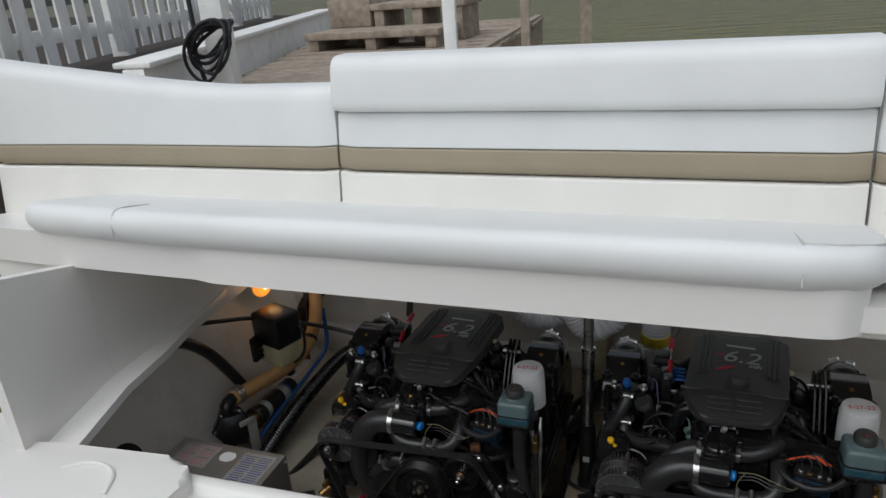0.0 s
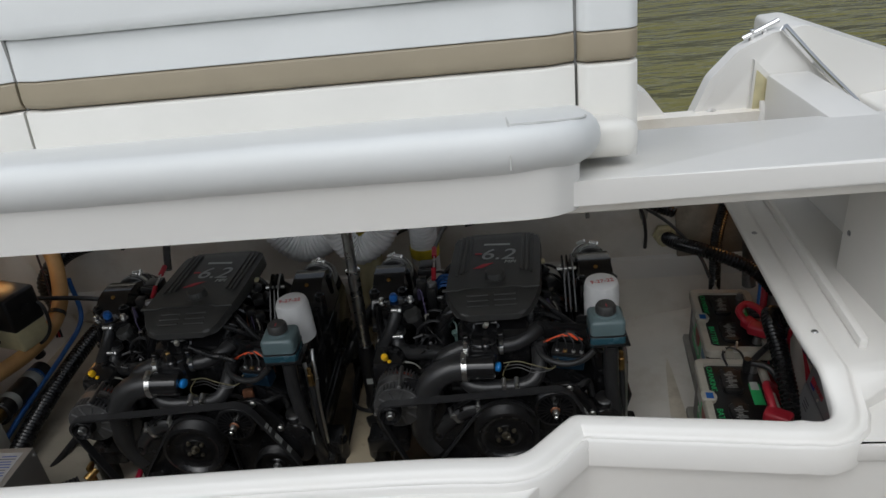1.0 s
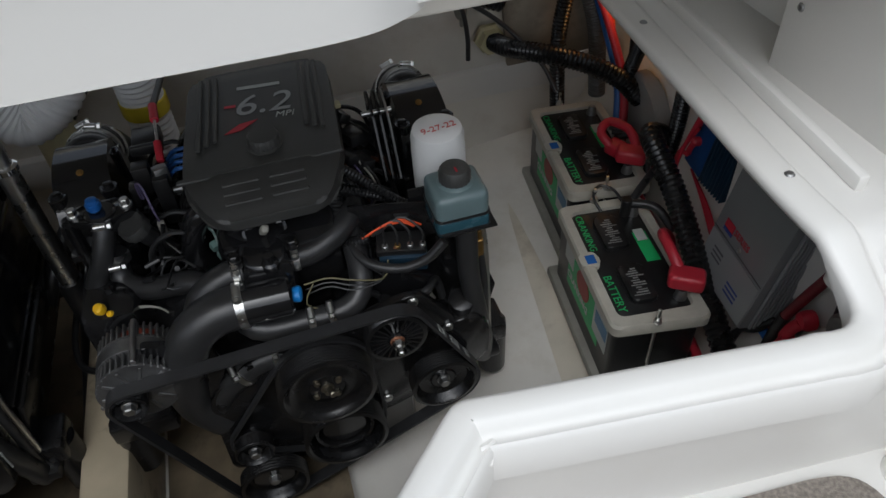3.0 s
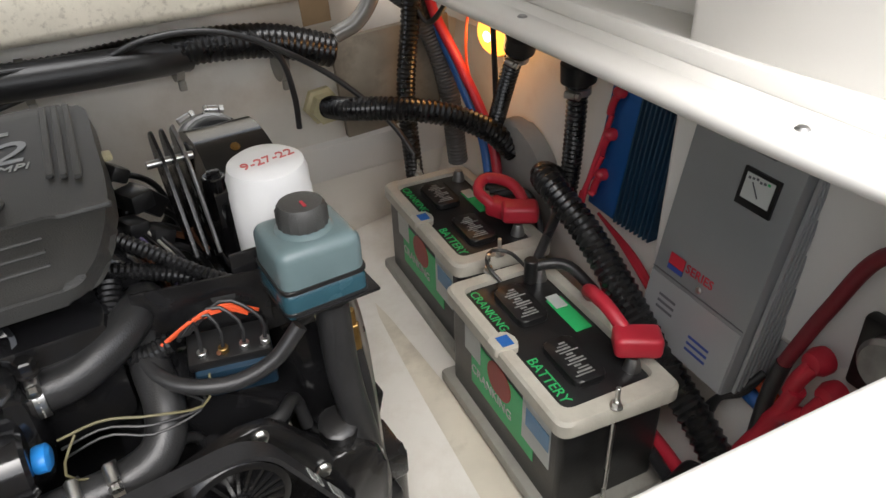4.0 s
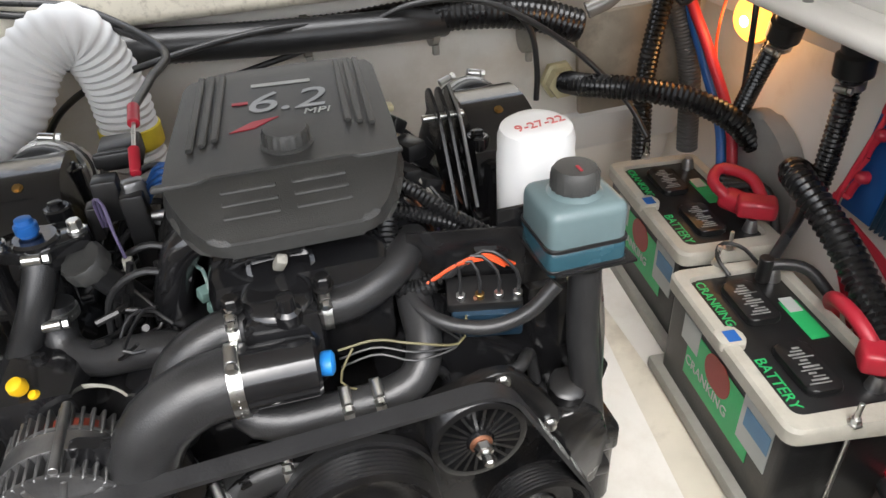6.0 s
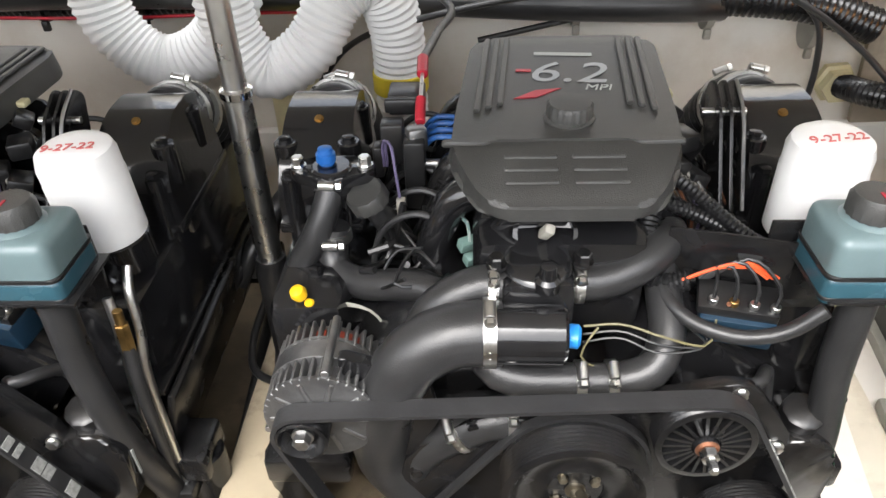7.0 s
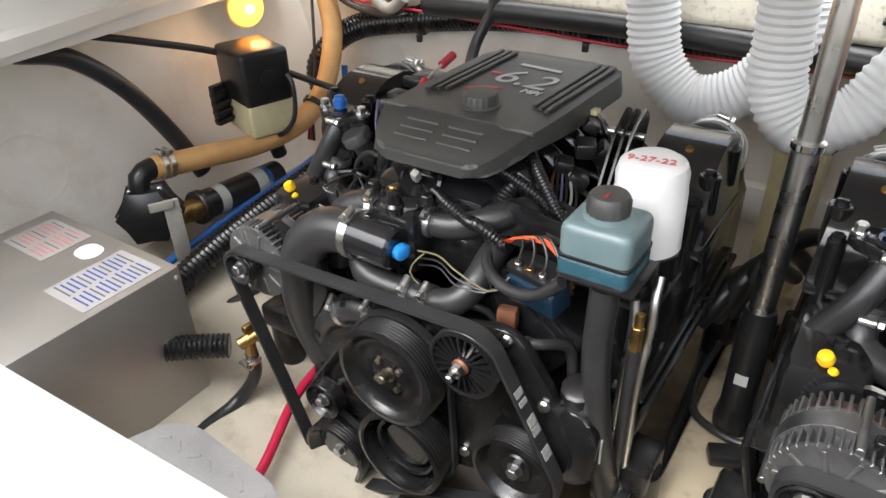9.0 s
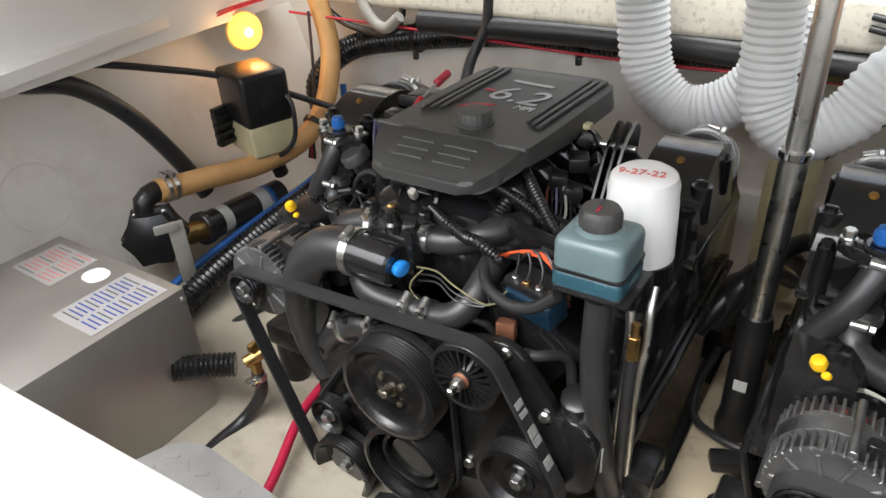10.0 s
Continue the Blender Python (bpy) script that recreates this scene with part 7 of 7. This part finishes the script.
# ---- deck gear and dock ----
def deck_gear():
    t = thing("transom_gate", (1.40, 2.75, 0.72), "white gelcoat gate panel with a chrome rail and latch niche", "gate")
    bm = B()
    arc = [(1.07, 0.70), (1.14, 0.855), (1.205, 1.01), (1.29, 1.10), (1.40, 1.15), (1.45, 1.15), (1.71, 0.90), (1.715, 0.70)]
    prism(bm, rounded(arc, 0.015, 3), 'y', 2.74, 2.80, 0.008)
    part("panel", bm, GEL, t)
    bm = B()
    tube(bm, [(1.42, 2.725, 1.165), (1.55, 2.725, 1.03), (1.69, 2.725, 0.895)], 0.014, 14)
    part("rail", bm, CHROME, t, "chrome rail")
    bm = B()
    prism(bm, rounded([(1.335, 0.80), (1.405, 0.80), (1.412, 0.995), (1.338, 1.07)], 0.006), 'y', 2.728, 2.742, 0.003)
    n = part("niche_frame", bm, CREAM, t)
    bm = B()
    prism(bm, rounded([(1.346, 0.81), (1.394, 0.81), (1.400, 0.985), (1.350, 1.035)], 0.006), 'y', 2.724, 2.729, 0.001)
    part("niche", bm, OLDWHITE, n)
    bm = B()
    tube(bm, [(1.36, 2.715, 0.82), (1.375, 2.700, 0.87), (1.378, 2.715, 0.93)], 0.012, 12)
    part("latch", bm, GEL, n)
    bm = B()
    lathe(bm, [(0.024, 0), (0.020, 0.010), (0.010, 0.013)], (1.216, 2.74, 0.878), (0, -1, 0), 24, lambda a, h: 1 + 0.3 * abs(math.sin(a)))
    part("chrome_cap", bm, CHROME, t)
    c = thing("dock_cleat", (1.37, 2.775, 1.10), "chrome mooring cleat on the gate's top", "cleat")
    bm = B()
    tube(bm, [(1.31, 2.775, 1.128), (1.36, 2.775, 1.150), (1.42, 2.775, 1.178)], 0.009, 12)
    part("horn", bm, CHROME, c)
    for x in (1.34, 1.38):
        bm = B()
        cyl(bm, (x, 2.775, 1.10), (x, 2.775, 1.155), 0.009, 12)
        part("leg", bm, CHROME, c)
    bm = B()
    prism(bm, rounded([(0.70, 0.70), (0.70, 1.02), (0.88, 1.03), (1.0, 0.98), (1.09, 0.86), (1.12, 0.70)], 0.04, 5), 'y', 2.74, 2.86, 0.02, 3)
    single("aft_seat_side", bm, GEL, "white rounded gelcoat seat side by the gate", "panel", kind="structure")
    bm = B()
    prism(bm, rounded([(1.44, 0.5), (1.44, 1.148), (1.53, 1.148), (2.05, 0.94), (2.05, 0.5)], 0.02, 3), 'y', 2.802, 3.05, 0.012, 3)
    prism(bm, rounded([(1.725, 0.5), (1.725, 0.90), (2.05, 0.93), (2.05, 0.5)], 0.02, 3), 'y', 2.50, 2.80, 0.012, 3)
    box(bm, (1.555, 2.26, 0.66), (0.34, 0.92, 0.10), 0.01)
    single("gunwale", bm, GEL, "white gelcoat side deck beyond the cockpit", "gunwale", kind="structure")
    bm = B()
    box(bm, (0.0, 3.05, 0.32), (2.9, 0.75, 0.10), 0.03)
    single("swim_platform", bm, GEL, "white gelcoat swim platform behind the transom", "platform", kind="structure")
    # round speaker in the face below the rim, and a brass deck cup
    s = thing("cockpit_speaker", (0.243, 1.257, 0.598), "round white cockpit speaker in the moulded face", "speaker")
    bm = B()
    lathe(bm, [(0.085, 0), (0.090, 0.004), (0.088, 0.010), (0.070, 0.012), (0.066, 0.006), (0.02, 0.004)], (0.243, 1.257, 0.598), (0, -1, 0.12), 48)
    part("grille", bm, WHITEP, s)
    for k in range(4):
        a = radians(45 + 90 * k)
        bm = B()
        bolt(bm, (0.243 + 0.078 * math.cos(a), 1.257 - 0.009 + 0.009 * math.sin(a), 0.598 + 0.078 * math.sin(a)), (0, -1, 0.12), 0.004, 0.003)
        part("screw", bm, STEEL, s)
    for x, y, z, n in ((1.118, 1.62, 0.7675, (0, 0, 1)), (1.281, 1.86, 0.87, (-1, 0, 0)), (1.150, 2.08, 0.7675, (0, 0, 1))):
        bm = B()
        lathe(bm, [(0.006, 0), (0.0075, 0.001), (0.005, 0.0035)], (x, y, z), n, 14)
        single("rim_screw", bm, ALU, "small tarnished screw in the gelcoat", "screw", "rim screws")


deck_gear()


def dock():
    z = 1.20
    d = thing("dock", (-2.2, 5.5, 0.95), "weathered grey plank dock beside the boat", "dock")
    rnd = random.Random(4)
    y = 3.1
    while y < 9.0:
        f = (y - 3.98) / 4.2
        xl, xr = -2.62 - 1.45 * f, -1.12 - 0.40 * f
        bm = B()
        box(bm, ((xl + xr) / 2 + rnd.uniform(-0.02, 0.02), y, z - 0.02 + rnd.uniform(-0.004, 0.004)), (xr - xl, 0.138, 0.04), 0.004, (0, rnd.uniform(-0.3, 0.3), rnd.uniform(-0.6, 0.6)), 1)
        part("plank", bm, WOOD, d)
        y += 0.15
    bm = B()
    prism(bm, [(-1.16, 3.0), (-1.08, 3.0), (-1.62, 9.1), (-1.70, 9.1)], 'z', z - 0.30, z + 0.03)
    part("side_beam", bm, WOOD, d, "weathered side beam")
    for x, y in ((-1.16, 3.3), (-1.45, 6.6)):
        bm = B()
        cyl(bm, (x + 0.02, y, -1.0), (x + 0.02, y, z - 0.25), 0.10, 16)
        part("pile", bm, WOOD, d)
    # steps made of stacked timber
    s = thing("dock_steps", (-2.5, 6.6, z), "stacked weathered timber steps on the dock", "steps")
    for x0, x1, y0, y1, z0, z1 in ((-3.15, -1.85, 6.05, 6.62, 1.30, 1.36), (-2.75, -1.80, 6.65, 7.2, 1.50, 1.56), (-3.2, -2.75, 6.65, 7.0, 1.36, 1.62)):
        bm = B()
        box(bm, ((x0 + x1) / 2, (y0 + y1) / 2, (z0 + z1) / 2), (x1 - x0, y1 - y0, z1 - z0), 0.008)
        part("board", bm, WOOD, s)
        for x in (x0 + 0.08, (x0 + x1) / 2, x1 - 0.08):
            bm = B()
            box(bm, (x, (y0 + y1) / 2, (z + z0) / 2), (0.10, y1 - y0 - 0.04, z0 - z), 0.004)
            part("block", bm, WOOD, s)
    # low white retaining wall with mulch behind it, picket fence, posts
    bm = B()
    prism(bm, [(-2.60, 3.4), (-4.45, 9.0), (-4.60, 9.0), (-2.75, 3.4)], 'z', 0.2, 1.42, 0.01)
    single("retaining_wall", bm, WHITEWOOD, "low white painted retaining wall beside the dock", "wall", kind="structure")
    bm = B()
    prism(bm, [(-2.55, 3.4), (-4.40, 9.0), (-4.66, 9.0), (-2.81, 3.4)], 'z', 1.422, 1.455, 0.008)
    single("wall_cap", bm, WHITEWOOD, "white painted cap board on the retaining wall", "trim", kind="structure")
    bm = B()
    prism(bm, [(-2.82, 3.3), (-4.67, 9.1), (-40, 30), (-40, -10)], 'z', 0.2, 1.38)
    single("ground_bank", bm, MULCH, "dark mulch ground behind the wall", "ground", kind="structure")
    f = thing("picket_fence", (-4.3, 6.0, 1.38), "white wooden picket fence on the mulch bank", "fence")
    a, b = Vector((-3.35, 3.2, 0)), Vector((-5.4, 9.0, 0))
    n = 27
    ang = math.degrees(math.atan2(b.y - a.y, b.x - a.x))
    for i in range(n):
        p = a.lerp(b, i / (n - 1))
        bm = B()
        box(bm, (p.x, p.y, 1.98), (0.125, 0.02, 1.12), 0.003, (0, 0, ang), 1)
        part("picket", bm, WHITEWOOD, f)
    for zz in (1.60, 2.30):
        bm = B()
        c = (a + b) / 2
        box(bm, (c.x - 0.025, c.y, zz), ((b - a).length, 0.03, 0.09), 0.003, (0, 0, ang))
        part("rail", bm, WHITEWOOD, f)
    for i in range(5):
        p = a.lerp(b, i / 4)
        bm = B()
        box(bm, (p.x - 0.04, p.y, 1.95), (0.13, 0.13, 1.16), 0.006, (0, 0, ang))
        part("post", bm, WHITEWOOD, f)
    p = thing("mooring_post", (-2.50, 3.98, 0.6), "white square mooring post beside the dock", "post")
    bm = B()
    box(bm, (-2.50, 3.98, 1.5), (0.14, 0.14, 1.9), 0.008, (0, 0, 15))
    part("shaft", bm, WHITEWOOD, p)
    r = thing("mooring_rope", (-2.50, 3.88, 1.45), "black dock line coiled on the white post", "rope")
    for k in range(6):
        bm = B()
        pts = []
        for j in range(13):
            an = 2 * math.pi * j / 12
            pts.append((-2.46 + (0.15 + 0.02 * math.sin(3.1 * k)) * math.cos(an) + 0.02 * math.sin(5 * k), 3.87 - 0.018 * k + 0.03 * math.sin(2 * an), 1.52 + (0.05 + 0.022 * k) * math.sin(an) + (0.06 + 0.03 * math.cos(2.3 * k)) * math.cos(an) - 0.012 * k))
        tube(bm, pts, 0.011, 10)
        part("loop", bm, ROPE, r)
    bm = B()
    tube(bm, [(-2.62, 3.90, 2.3), (-2.60, 3.88, 1.9), (-2.58, 3.86, 1.60), (-2.60, 3.86, 1.45), (-2.56, 3.87, 1.20)], 0.014, 10)
    part("tail", bm, ROPE, r)
    for x, y, w, m, lab in ((-1.31, 4.85, 0.085, WHITEWOOD, "pale grey painted dock post"), (-0.85, 5.05, 0.06, WOOD, "weathered timber pile in the water"), (-0.95, 8.2, 0.12, WOOD, "weathered timber pile in the water")):
        bm = B()
        box(bm, (x, y, 1.0), (w, w, 2.6), 0.006, (0, 0, 12))
        single("dock_post", bm, m, lab, "post", "dock posts")


dock()
